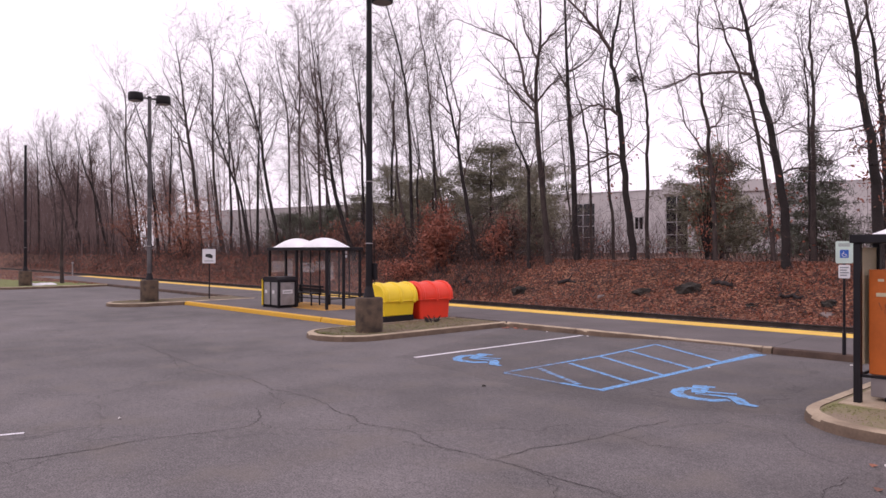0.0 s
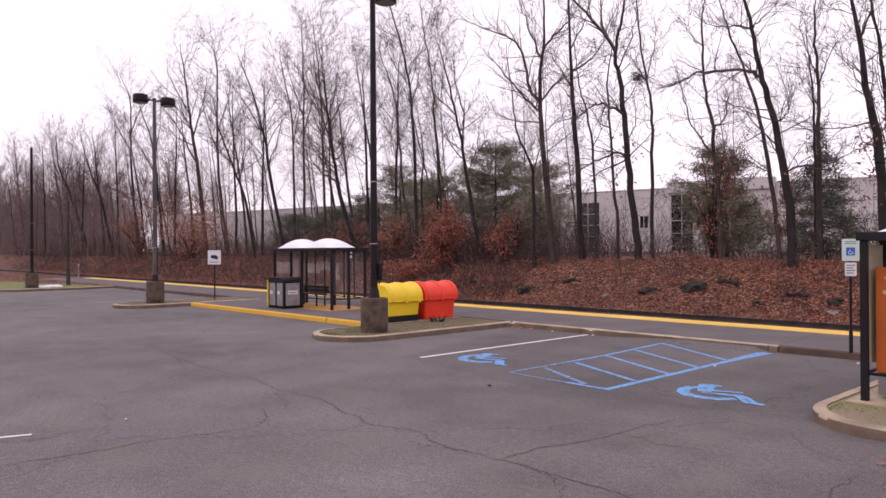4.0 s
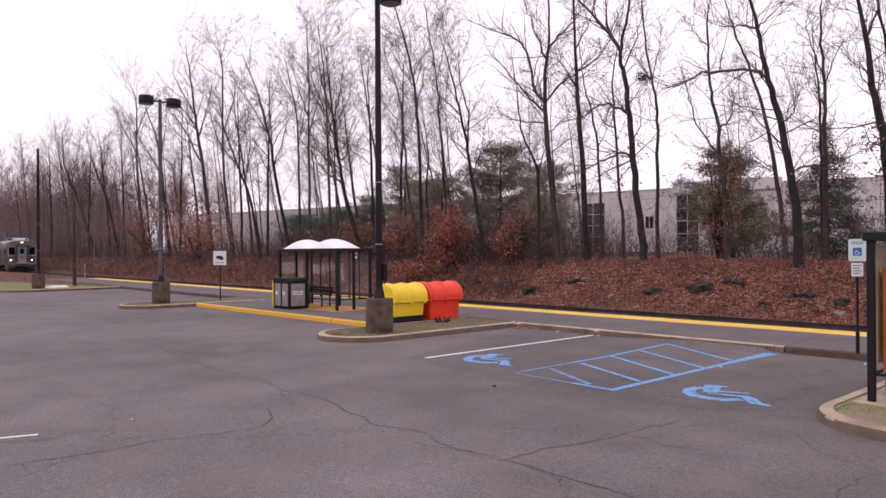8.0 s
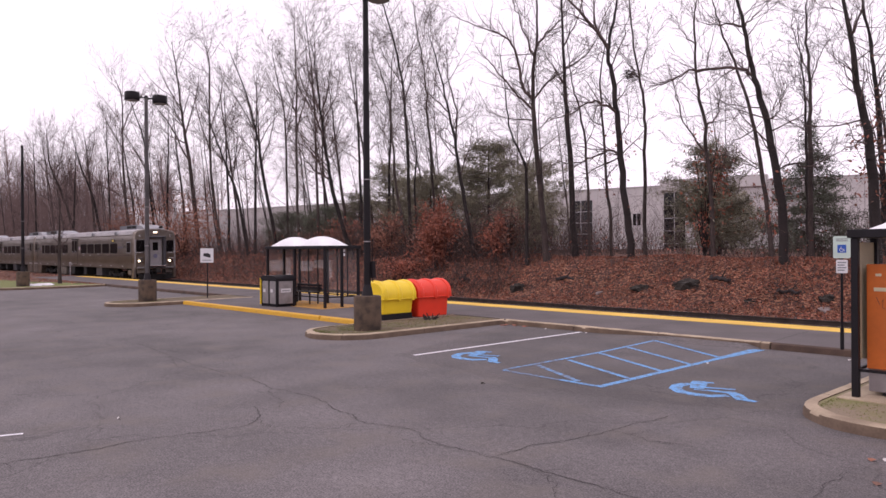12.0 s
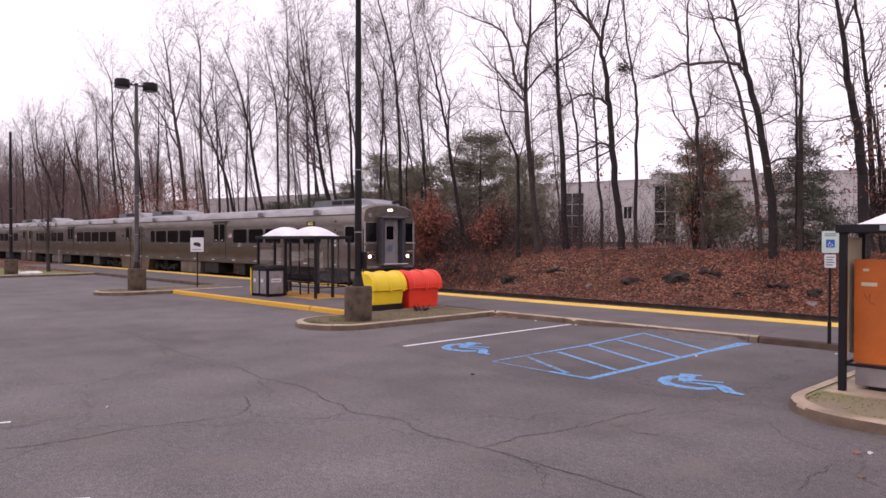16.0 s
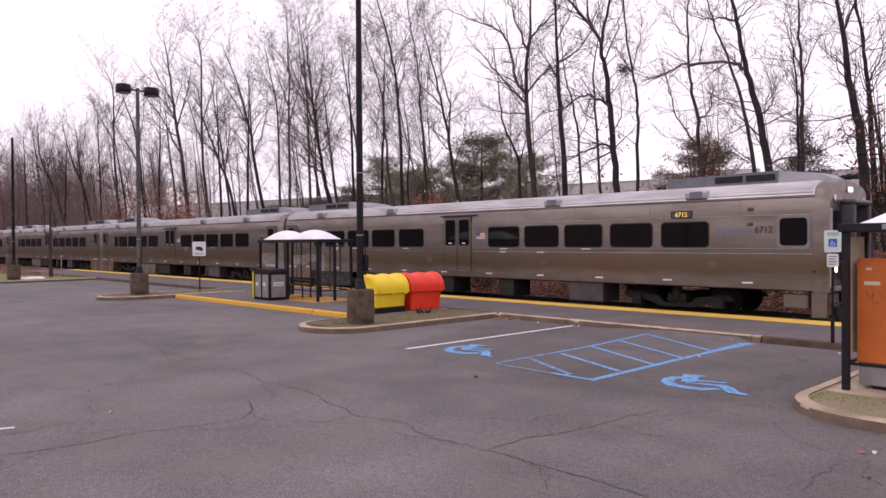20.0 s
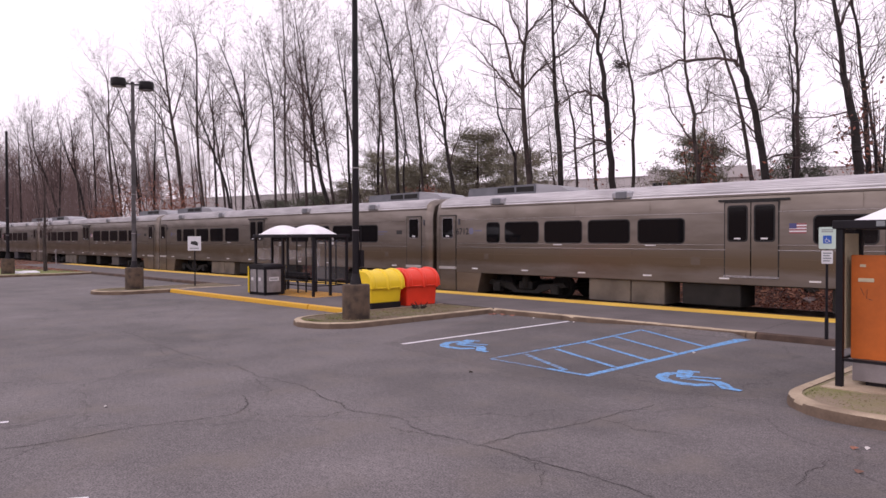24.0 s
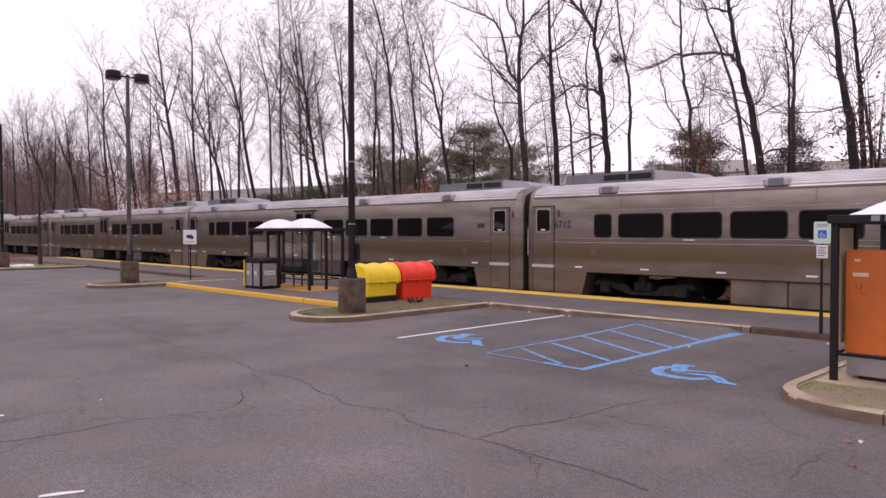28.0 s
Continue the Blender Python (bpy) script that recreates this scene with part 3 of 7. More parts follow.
paint("aisle_outline_worn", [([(-8.6, 9.54), (-8.61, 11.19)], 0.09), ([(-8.6, 9.52), (-7.3, 9.47)], 0.09), ([(-8.52, 10.38), (-7.02, 9.58)], 0.11)], BLUE_FAINT, "worn faint corner of the blue aisle outline", 0.0065)
paint("aisle_stripes", [([(-7.29, 9.47), (-6.5, 9.44)], 0.11), ([(-8.45, 11.25), (-6.6, 10.37)], 0.1), ([(-8.55, 12.42), (-6.55, 11.35)], 0.1), ([(-8.62, 13.56), (-6.55, 12.37)], 0.1), ([(-8.8, 14.96), (-6.6, 13.55)], 0.1)], BLUE, "blue diagonal stripes of an access aisle", 0.007)


def access_mark(x, y):
    """The painted wheelchair mark, seen from the stall's open end."""
    s = Shape()
    wheel = [(0.12, 0.70), (0.0, 0.56), (-0.02, 0.36), (0.07, 0.13), (0.27, -0.05), (0.5, -0.08), (0.72, -0.03), (0.88, 0.16)]
    s.ribbon([(x + u, y + w) for u, w in wheel], [0.12] + [0.19] * 6 + [0.15], 0.006)
    s.ribbon([(x + 0.03, y + 0.94), (x + 0.15, y + 0.72), (x + 0.31, y + 0.34)], [0.2, 0.26, 0.2], 0.0065)
    s.ribbon([(x + 0.1, y + 0.84), (x + 0.28, y + 0.95)], [0.16, 0.1], 0.007)
    s.ribbon([(x + 0.24, y + 0.47), (x + 0.52, y + 0.56), (x + 0.76, y + 0.66)], [0.12, 0.1, 0.1], 0.0075)
    s.ribbon([(x + 0.31, y + 0.26), (x + 0.6, y + 0.34), (x + 0.83, y + 0.4)], [0.1, 0.12, 0.15], 0.008)
    s.ribbon([(x + 0.78, y + 0.42), (x + 0.96, y + 0.27), (x + 1.14, y + 0.04), (x + 1.35, y + 0.01)], [0.15, 0.19, 0.19, 0.1], 0.0085)
    solid("access_mark", s, BLUE, "blue accessible-parking mark painted on asphalt", "road marking", kind="structure", smooth=False)


access_mark(-10.5, 10.05)
access_mark(-5.68, 9.98)


def jagged(ln, rng, amount, step=0.045):
    """A broken line through a few points, bent at every scale."""
    pts = [tuple(q) for q in ln]
    size = amount
    while max(math.dist(a, q) for a, q in zip(pts, pts[1:])) > step:
        nxt = [pts[0]]
        for a, q in zip(pts, pts[1:]):
            d = math.dist(a, q)
            if d > step:
                k = rng.uniform(-1, 1) * min(size, 0.3 * d)
                nxt.append(((a[0] + q[0]) / 2 - (q[1] - a[1]) / d * k, (a[1] + q[1]) / 2 + (q[0] - a[0]) / d * k))
            nxt.append(q)
        pts = nxt
        size *= 0.62
    return pts


def cracks():
    rng = random.Random(4)
    main = [[(-8.47, 1.63), (-8.38, 2.07), (-8.35, 3.21), (-8.11, 4.28), (-8.4, 4.63), (-9.03, 4.93)], [(-17.34, 6.34), (-14.68, 6.11), (-11.8, 5.9), (-11.29, 5.95)],
            [(-11.34, 5.98), (-10.02, 5.77), (-9.15, 5.87), (-8.01, 5.62), (-7.29, 5.46), (-6.47, 5.63), (-6.04, 5.46), (-5.1, 5.47), (-4.17, 5.48), (-3.08, 5.4)], [(-5.1, 5.47), (-5.08, 6.18), (-4.86, 7.3), (-4.75, 8.38)]]
    fine = [[(-10.1, 5.42), (-9.71, 5.58), (-9.26, 5.94), (-9.01, 6.85), (-8.48, 7.96)], [(-10.02, 5.77), (-9.09, 5.41), (-8.72, 5.1)], [(-5.52, 5.48), (-5.89, 5.35), (-6.3, 5.3)], [(-4.65, 5.47), (-4.28, 5.41), (-4.06, 5.21), (-3.89, 4.93)], [(-2.36, 6.55), (-2.39, 7.18), (-2.41, 7.52)], [(-7.29, 5.46), (-7.2, 5.05), (-7.85, 4.52), (-8.4, 4.63)]]
    faint = [[(-15.18, 3.01), (-14.69, 3.62), (-13.6, 5.34)], [(-15.21, 4.23), (-16.63, 5.54), (-16.81, 6.47), (-14.6, 6.43), (-14.16, 8.71)], [(-14.53, 6.04), (-12.99, 5.61), (-11.53, 5.77)], [(-22.28, 11.14), (-17.22, 7.58), (-16.81, 6.47)], [(-4.86, 7.3), (-4.28, 7.13), (-3.83, 7.29)]]
    s = Shape()
    for lines, wide in ((main, 0.0095), (fine, 0.006), (faint, 0.0075)):
        for ln in lines:
            pts = jagged(ln, rng, 0.065)
            s.ribbon(pts, [max(0.003, wide * (1.0 + 0.6 * noise.noise((k * 0.13, wide * 900, 2.0))) * rng.uniform(0.6, 1.3)) for k in range(len(pts))], 0.0045)
            # short side cracks leave the line
            for k in range(6, len(pts) - 6, 9 if wide > 0.01 else 14):
                if rng.random() < 0.55:
                    a = math.atan2(pts[k + 1][1] - pts[k][1], pts[k + 1][0] - pts[k][0]) + rng.choice((-1, 1)) * rng.uniform(0.4, 1.3)
                    n = rng.uniform(0.08, 0.4)
                    side = jagged([pts[k], (pts[k][0] + n * math.cos(a), pts[k][1] + n * math.sin(a))], rng, 0.06)
                    s.ribbon(side, [0.007 * (1 - 0.75 * i / len(side)) for i in range(len(side))], 0.0047)
    solid("asphalt_cracks", s, CRACK, "jagged open cracks across the asphalt", "crack", kind="structure", smooth=False)
    s = Shape()
    for x in (-58.2, -52.1, -46.3, -40.2, -34.1, -27.6, -21.2, -15.4, -9.8, -6.4, -3.5, 1.2):
        s.ribbon(jagged([(x, KERB_Y + 0.2), (x + rng.uniform(-0.15, 0.15), 18.31)], rng, 0.05, 0.12), rng.uniform(0.012, 0.022), 0.1395)
    for k in range(7):
        x = -30 + 4.3 * k + rng.uniform(-1, 1)
        s.ribbon(jagged([(x, rng.uniform(16, 17)), (x + rng.uniform(1, 3), rng.uniform(16.4, 18))], rng, 0.15, 0.12), 0.009, 0.1397)
    solid("platform_joints", s, CRACK, "thin dark joints and cracks across the platform", "crack", kind="structure", smooth=False)


cracks()


# ---- the track ----
def track():
    s = Shape()
    for y in (TRACK_Y - 0.755, TRACK_Y + 0.755):
        prof = [(y + u, RAIL_Z + w) for u, w in ((-0.07, -0.17), (-0.07, -0.155), (-0.012, -0.135), (-0.012, -0.045), (-0.036, -0.03), (-0.036, -0.004), (-0.03, 0), (0.03, 0), (0.036, -0.004), (0.036, -0.03), (0.012, -0.045), (0.012, -0.135), (0.07, -0.155), (0.07, -0.17))]
        s2 = Shape().prism(prof, -320, 60)
        rail = solid("rail", s2, RAIL, "rusty steel running rail", "rail", "rails of the track", smooth=False)
        part("rail_head", Shape().box(-320, 60, y - 0.03, y + 0.03, RAIL_Z + 0.0005, RAIL_Z + 0.003), CHROME, rail, "worn bright rail head")
    tie = Shape().box(-0.11, 0.11, -1.3, 1.3, -0.1, 0.0, 0.01).mesh("tie", TIE)
    holder = tagged(new("track_ties"), "dark creosoted wooden ties", "railway tie", kind="structure")
    for i in range(150):
        part("tie", tie, TIE, holder, at=pose(-82 + 0.61 * i, TRACK_Y, -0.118))


track()

# ---- street lamps ----


def drum_head(parent, y, up):
    """A drum-shaped lamp head on a short arm."""
    sgn = 1 if y > 0 else -1
    arm = Shape().tube([(0, 0, up - 0.04), (0, y - sgn * 0.25, up - 0.02)], 0.035, 8)
    part("arm", arm, POLE, parent)
    h = Shape().lathe([(0.02, up - 0.19), (0.27, up - 0.19), (0.285, up - 0.15), (0.285, up + 0.08), (0.265, up + 0.13), (0.1, up + 0.15)], 0, y, 24)
    head = part("lamp_head", h, POLE, parent)
    part("lens", Shape().lathe([(0.24, up - 0.205), (0.24, up - 0.192)], 0, y, 20), LIGHT_GREY, head)


def street_lamp(x, y, heads, up, turn, material, label):
    t = thing("street_lamp", label, "street lamp", "car park lamps", pose(x, y, 0.12, 0, 0, turn))
    base = Shape().lathe([(0.345, -0.1), (0.345, 0.82), (0.325, 0.86), (0.1, 0.865)], sides=32)
    part("concrete_base", base, CAST, t, "stained round concrete footing")
    part("base_cover", Shape().lathe([(0.15, 0.86), (0.14, 0.9), (0.105, 1.08), (0.09, 1.13)], sides=16), POLE, t)
    rows = [(0, 0, 0.86), (0, 0, 3.0), (0, 0, 5.5), (0, 0, up)]
    part("pole", Shape().tube(rows, [0.09, 0.086, 0.078, 0.066], 14), material, t)
    part("cap", Shape().lathe([(0.075, up - 0.02), (0.07, up + 0.04), (0.02, up + 0.07)], sides=12), POLE, t)
    for z in (2.2, 3.75):
        part("band", Shape().lathe([(0.088, z), (0.094, z + 0.006), (0.094, z + 0.022), (0.088, z + 0.028)], sides=12), GREY_METAL, t)
    part("conduit", Shape().tube([(0.125, 0.05, 1.2), (0.12, 0.05, 2.3)], 0.013, 6), POLE, t)
    for h in heads:
        drum_head(t, h, up)
    return t


near_lamp = street_lamp(-14.55, 11.12, (-0.55, 0.55), 8.6, 15, POLE, "tall dark lamp post with drum heads on a concrete footing")
part("junction_box", Shape().box(0.07, 0.17, 0.03, 0.13, 1.3, 1.72, 0.012), POLE, near_lamp)
street_lamp(-29.25, 11.35, (-0.55, 0.55), 8.15, 0, WORN_POLE, "weathered grey lamp post with twin drum heads")
street_lamp(-47.3, 11.2, (), 8.1, 0, POLE, "slim dark lamp post on a grass verge")

# ---- signs and small posts ----


def plate(w, h, r=0.02, d=0.006):
    """An upright plate in the XZ plane that faces -Y, its middle at the origin."""
    return Shape().prism(rounded(-w / 2, w / 2, -h / 2, h / 2, r, 3), -d / 2, d / 2, axis="y")


def train_sign():
    t = thing("platform_sign", "square white sign with a small train drawing on a thin post", "sign", at=pose(-29.2, 13.85, 0.13, 0, 0, 40))
    part("post", Shape().tube([(0, 0, 0), (0, 0, 1.6)], 0.028, 8), BLACK, t)
    face = part("sign_plate", plate(0.58, 0.60), SIGN_WHITE, t, at=pose(0, -0.035, 1.79))
    pic = Shape().prism([(-0.16, -0.02), (0.15, -0.10), (0.17, 0.02), (0.06, 0.10), (-0.14, 0.09)], -0.009, -0.004, axis="y")
    part("train_drawing", pic, DARK_PRINT, face)
    part("text_bar", Shape().box(-0.2, 0.2, -0.009, -0.004, -0.22, -0.185), GREY_BAR, face)


train_sign()


def access_sign():
    t = thing("access_sign", "pale green accessible parking sign with a smaller plate on a post", "sign", at=pose(-4.97, 15.36, 0.13, 0, 0, 24))
    part("post", Shape().box(-0.022, 0.022, -0.022, 0.022, 0, 2.1, 0.004), BLACK, t)
    part("post_sleeve", Shape().tube([(0, 0, 0), (0, 0, 0.42)], 0.036, 10), BLACK, t)
    face = part("sign_plate", plate(0.30, 0.43, 0.03), SIGN_GREEN, t, at=pose(0, -0.03, 1.99))
    sq = part("blue_square", plate(0.15, 0.155, 0.01, 0.004), SIGN_BLUE, face, at=pose(0, -0.006, -0.03))
    s = Shape()
    for pts, w in (([(-0.015, 0.04), (-0.01, -0.005), (0.03, -0.01), (0.045, -0.05)], 0.012), (arc(-0.005, -0.02, 0.035, 120, 330, 10), 0.01)):
        r = Shape().ribbon(pts, w, 0)
        s.add([(x, -0.0035, y) for x, y, _ in r.v], r.f)
    part("wheelchair_mark", s, SIGN_WHITE, sq)
    for z in (0.16, 0.125):
        part("text_bar", Shape().box(-0.1, 0.1, -0.0055, -0.003, z - 0.01, z + 0.008), GREY_BAR, face)
    low = part("lower_plate", plate(0.2, 0.26, 0.02), SIGN_WHITE, t, at=pose(0, -0.03, 1.615))
    for k in range(4):
        part("text_bar", Shape().box(-0.075, 0.075 - 0.03 * (k % 2), -0.0055, -0.003, 0.065 - 0.05 * k, 0.09 - 0.05 * k), GREY_BAR, low)


access_sign()


def marker_post():
    t = thing("marker_post", "thin pale marker post at the platform's end", "post", at=pose(-60.6, 17.6, 0.13))
    part("post", Shape().tube([(0, 0, 0), (0, 0, 1.0)], 0.04, 8), GREY_METAL, t)
    part("post_head", Shape().box(-0.13, 0.13, -0.06, 0.06, 0.98, 1.16, 0.03), GREY_METAL, t)


marker_post()


def snow_patch():
    rng = random.Random(3)
    s = Shape()
    for k in range(9):
        cx, cy, r = -47.3 - 0.5 * rng.random(), 12.0 + 0.15 * (k - 4), rng.uniform(0.15, 0.38)
        rings = [[(cx + q * r * (1 + 0.2 * noise.noise((math.cos(a) * 2, math.sin(a) * 2, k))) * math.cos(a), cy + q * r * math.sin(a), z) for a in [2 * math.pi * i / 14 for i in range(14)]] for q, z in ((1, 0.12), (0.9, 0.17), (0.6, 0.22), (0.2, 0.25))]
        s.tube_rings(rings)
    solid("snow_patch", s, SNOW, "small heap of old white snow on the grass", "snow")


snow_patch()

# ---- litter and recycling station ----


def waste_station():
    t = thing("waste_station", "dark metal litter and recycling station with brushed panels", "litter bin", at=pose(-22.95, 13.55, 0.137))
    part("body", Shape().box(-0.5, 0.5, -0.36, 0.36, 0.04, 0.98, 0.05), BLACK, t)
    part("lid", Shape().prism([(-0.53, 0.94), (0.53, 0.94), (0.53, 1.0), (0.47, 1.06), (0.36, 1.09), (-0.36, 1.09), (-0.47, 1.06), (-0.53, 1.0)], -0.4, 0.4, axis="y"), BLACK, t)
    for x in (-0.485, 0.485):
        for y in (-0.345, 0.345):
            part("corner_post", Shape().lathe([(0.04, 0.0), (0.04, 0.97)], x, y, 10), BLACK, t)
    part("centre_post", Shape().box(-0.035, 0.015, -0.385, -0.355, 0.04, 0.96, 0.008), BLACK, t)
    part("plinth", Shape().box(-0.46, 0.46, -0.32, 0.32, 0, 0.05), BLACK, t)
    for x in (-0.26, 0.24):
        p = part("front_panel", Shape().box(x - 0.2, x + 0.2, -0.375, -0.357, 0.1, 0.9, 0.008), BIN_PANEL, t)
        part("label", Shape().box(x - 0.13, x + 0.02, -0.38, -0.374, 0.5, 0.62), SIGN_WHITE, p)
    p = part("side_panel", Shape().box(0.495, 0.515, -0.28, 0.28, 0.1, 0.9, 0.008), BIN_PANEL, t)
    part("label", Shape().box(0.513, 0.52, -0.2, 0.2, 0.5, 0.64), SIGN_WHITE, p)
    part("label_print", Shape().box(0.518, 0.523, -0.15, 0.14, 0.545, 0.58), GREY_BAR, p)
    part("side_panel", Shape().box(-0.575, -0.53, -0.42, 0.32, 0.05, 1.0, 0.02), YELLOW_BIN, t, "yellow end panel")


waste_station()

# ---- storage bins for road salt ----


def salt_bin(name, y0, y1, material, label, plinth):
    """A moulded bin with a domed lid; it opens towards +X."""
    t = thing(name, label, "storage bin", "moulded bins on the island", pose(-15.95, (y0 + y1) / 2, 0.125))
    h = (y1 - y0) / 2
    low = 0.16 if plinth else 0.0
    s = Shape()
    rings = []
    for z, dx, dy in ((low, 0.09, 0.075), (low + 0.03, 0.065, 0.055), (0.5, 0.04, 0.035), (0.62, 0.03, 0.025)):
        rings.append([(a + (-0.425), b, z) for a, b in rounded(-0.425 + dx, 0.425 - dx, -h + dy, h - dy, 0.07, 3)])
    s.tube_rings(rings)
    part("body", s, material, t)
    if plinth:
        part("plinth", Shape().box(-0.78, -0.05, -h + 0.06, h - 0.06, 0, 0.17, 0.01), BLACK, t, "black base frame")
    else:
        for y in (-h + 0.22, h - 0.22):
            part("foot", Shape().box(-0.74, -0.09, y - 0.09, y + 0.09, -0.02, 0.05, 0.01), material, t)

    def hood(k, up, y0, y1, ease):
        """The lid's round back carried along Y, its ends drawn in."""
        prof = [(-0.87, 0.60), (0.045, 0.60), (0.055, 0.66), (0.045, 0.78), (0.01, 0.88), (-0.06, 0.97), (-0.16, 1.04), (-0.30, 1.08), (-0.46, 1.09), (-0.62, 1.06), (-0.74, 0.99), (-0.82, 0.89), (-0.87, 0.75)]
        rings = []
        for y, q in ((y0, ease), (y0 + 0.03, 1.0), (y1 - 0.03, 1.0), (y1, ease)):
            rings.append([(-0.41 + (a + 0.41) * k * q, y, 0.6 + (b - 0.6) * up * q) for a, b in prof])
        return Shape().tube_rings(rings)
    lid = part("lid", hood(1.0, 1.0, -h - 0.03, h + 0.03, 0.94), material, t)
    for y in (-0.86 * h, 0.0, 0.86 * h):
        part("rib", hood(1.065, 1.07, y - 0.07, y + 0.07, 0.955), material, lid)
    part("rim", Shape().box(-0.885, 0.062, -h - 0.036, h + 0.036, 0.572, 0.618, 0.02), material, lid)
    for y in (0.0, 0.8 * h):
        part("latch", Shape().box(0.02, 0.08, y - 0.05, y + 0.05, 0.53, 0.65, 0.018), material, t)
    return t


salt_bin("storage_bin", 12.72, 13.92, YELLOW_BIN, "yellow plastic storage bin with domed lid on black base", True)
salt_bin("storage_bin", 14.06, 15.34, RED_BIN, "bright red plastic storage bin with domed ribbed lid", False)


def dead_clump():
    rng = random.Random(9)
    s = Shape()
    for k in range(16):
        a, r = rng.uniform(0, 6.28), rng.uniform(0.05, 0.3)
        x, y = -15.3 + 0.06 * math.cos(a), 13.95 + 0.16 * math.sin(a)
        s.tube([(x, y, 0.1), (x + 0.08 * math.cos(a), y + 0.08 * math.sin(a), 0.12 + r * 0.5), (x + 0.13 * math.cos(a), y + 0.13 * math.sin(a), 0.1 + r * 0.75)], [0.02, 0.014, 0.006], 4)
    solid("dead_plant", s, DARK_BARK, "small dead plant clump before the red bin", "plant", kind="stuff")


dead_clump()

# ---- shelters ----


def dome(parent, x0, x1, y0, y1, z, rise, material=DOME):
    """A shallow acrylic roof dome."""
    n, m = 16, 12
    p = []
    for i in range(n + 1):
        for j in range(m + 1):
            u, w = 2 * i / n - 1, 2 * j / m - 1
            p.append((x0 + (x1 - x0) * i / n, y0 + (y1 - y0) * j / m, z + rise * (1 - u * u) ** 0.75 * (1 - w * w) ** 0.5))
    f = [(i * (m + 1) + j, (i + 1) * (m + 1) + j, (i + 1) * (m + 1) + j + 1, i * (m + 1) + j + 1) for i in range(n) for j in range(m)]
    part("roof_dome", Shape().add(p, f), material, parent, "white domed roof light")


def shelter(x0, x1, y0, y1, base, label, posts, top, panels, rails, thick=0.036):
    t = thing("shelter", label, "shelter", at=pose(0, 0, base))
    post = Shape().box(-thick, thick, -thick, thick, 0, top, 0.006).mesh("post", BLACK)
    for x, y in posts:
        part("post", post, BLACK, t, at=pose(x, y, 0))
    thin = Shape().box(-0.022, 0.022, -0.022, 0.022, 0.3, top, 0.004).mesh("mullion", BLACK)
    n = round((x1 - x0) / 0.6)
    for k in range(1, n):
        part("mullion", thin, BLACK, t, at=pose(x0 + (x1 - x0) * k / n, y1, 0))
    b = Shape()
    fr = 0.115
    b.box(x0 - 0.08, x1 + 0.08, y0 - 0.08, y0 + 0.06, top, top + fr, 0.01)
    b.box(x0 - 0.08, x1 + 0.08, y1 - 0.06, y1 + 0.08, top, top + fr, 0.01)
    b.box(x0 - 0.08, x0 + 0.06, y0 + 0.06, y1 - 0.06, top, top + fr, 0.01)
    b.box(x1 - 0.06, x1 + 0.08, y0 + 0.06, y1 - 0.06, top, top + fr, 0.01)
    part("roof_frame", b, BLACK, t)
    mid = (x0 + x1) / 2
    part("roof_beam", Shape().box(mid - 0.04, mid + 0.04, y0 + 0.06, y1 - 0.06, top + 0.02, top + fr), BLACK, t)
    dome(t, x0 + 0.14, mid + 0.01, y0 + 0.05, y0 + 0.76 * (y1 - y0), top + fr, 0.34)
    dome(t, mid - 0.01, x1 - 0.1, y0 + 0.05, y0 + 0.76 * (y1 - y0), top + fr, 0.34)
    part("rear_roof_panel", Shape().box(x0 + 0.06, x1 - 0.06, y0 + 0.77 * (y1 - y0), y1 - 0.06, top + 0.08, top + 0.11), BLACK, t)
    for (ax, ay), (bx, by), z in rails:
        part("rail", Shape().tube([(ax, ay, z), (bx, by, z)], 0.026, 4), BLACK, t)
    for (ax, ay), (bx, by), z0, z1, m in panels:
        d = 0.006
        q = Shape().box(min(ax, bx) - d * (ax == bx), max(ax, bx) + d * (ax == bx), min(ay, by) - d * (ay == by), max(ay, by) + d * (ay == by), z0, z1)
        ob = part("panel", q, m, t)
        ob.visible_shadow = False
    return t


SX0, SX1, SY0, SY1 = -24.55, -20.75, 14.05, 15.45
sh = shelter(SX0, SX1, SY0, SY1, 0.137, "black metal waiting shelter with two white domes", [(x, y) for x in (SX0, (SX0 + SX1) / 2, SX1) for y in (SY0, SY1)] + [(SX0, 14.75), (SX1, 14.75)], 2.02,
             [((SX0 + 0.05, SY1), (SX1 - 0.05, SY1), 0.5, 1.95, CLEAR), ((SX0, SY0 + 0.05), (SX0, SY1 - 0.05), 0.5, 1.95, HAZE), ((SX1, SY0 + 0.05), (SX1, SY1 - 0.05), 0.5, 1.95, CLEAR)],
             [((SX0, SY1), (SX1, SY1), 0.36), ((SX0, SY0), (SX0, SY1), 0.36), ((SX1, SY0), (SX1, SY1), 0.36), ((SX0 + 1.9, SY0), (SX1, SY0), 0.36)], 0.042)


# pale sheets on the left pane stand in for its reflections
for ya, yb, za, zb in ((14.12, 14.7, 1.2, 1.62), (14.8, 15.05, 0.95, 1.7)):
    patch_ob = part("worn_film", Shape().box(SX0 + 0.009, SX0 + 0.013, ya, yb, za, zb), PANE_PATCH, sh, "pale hazy patch on the pane")
    patch_ob.visible_shadow = False
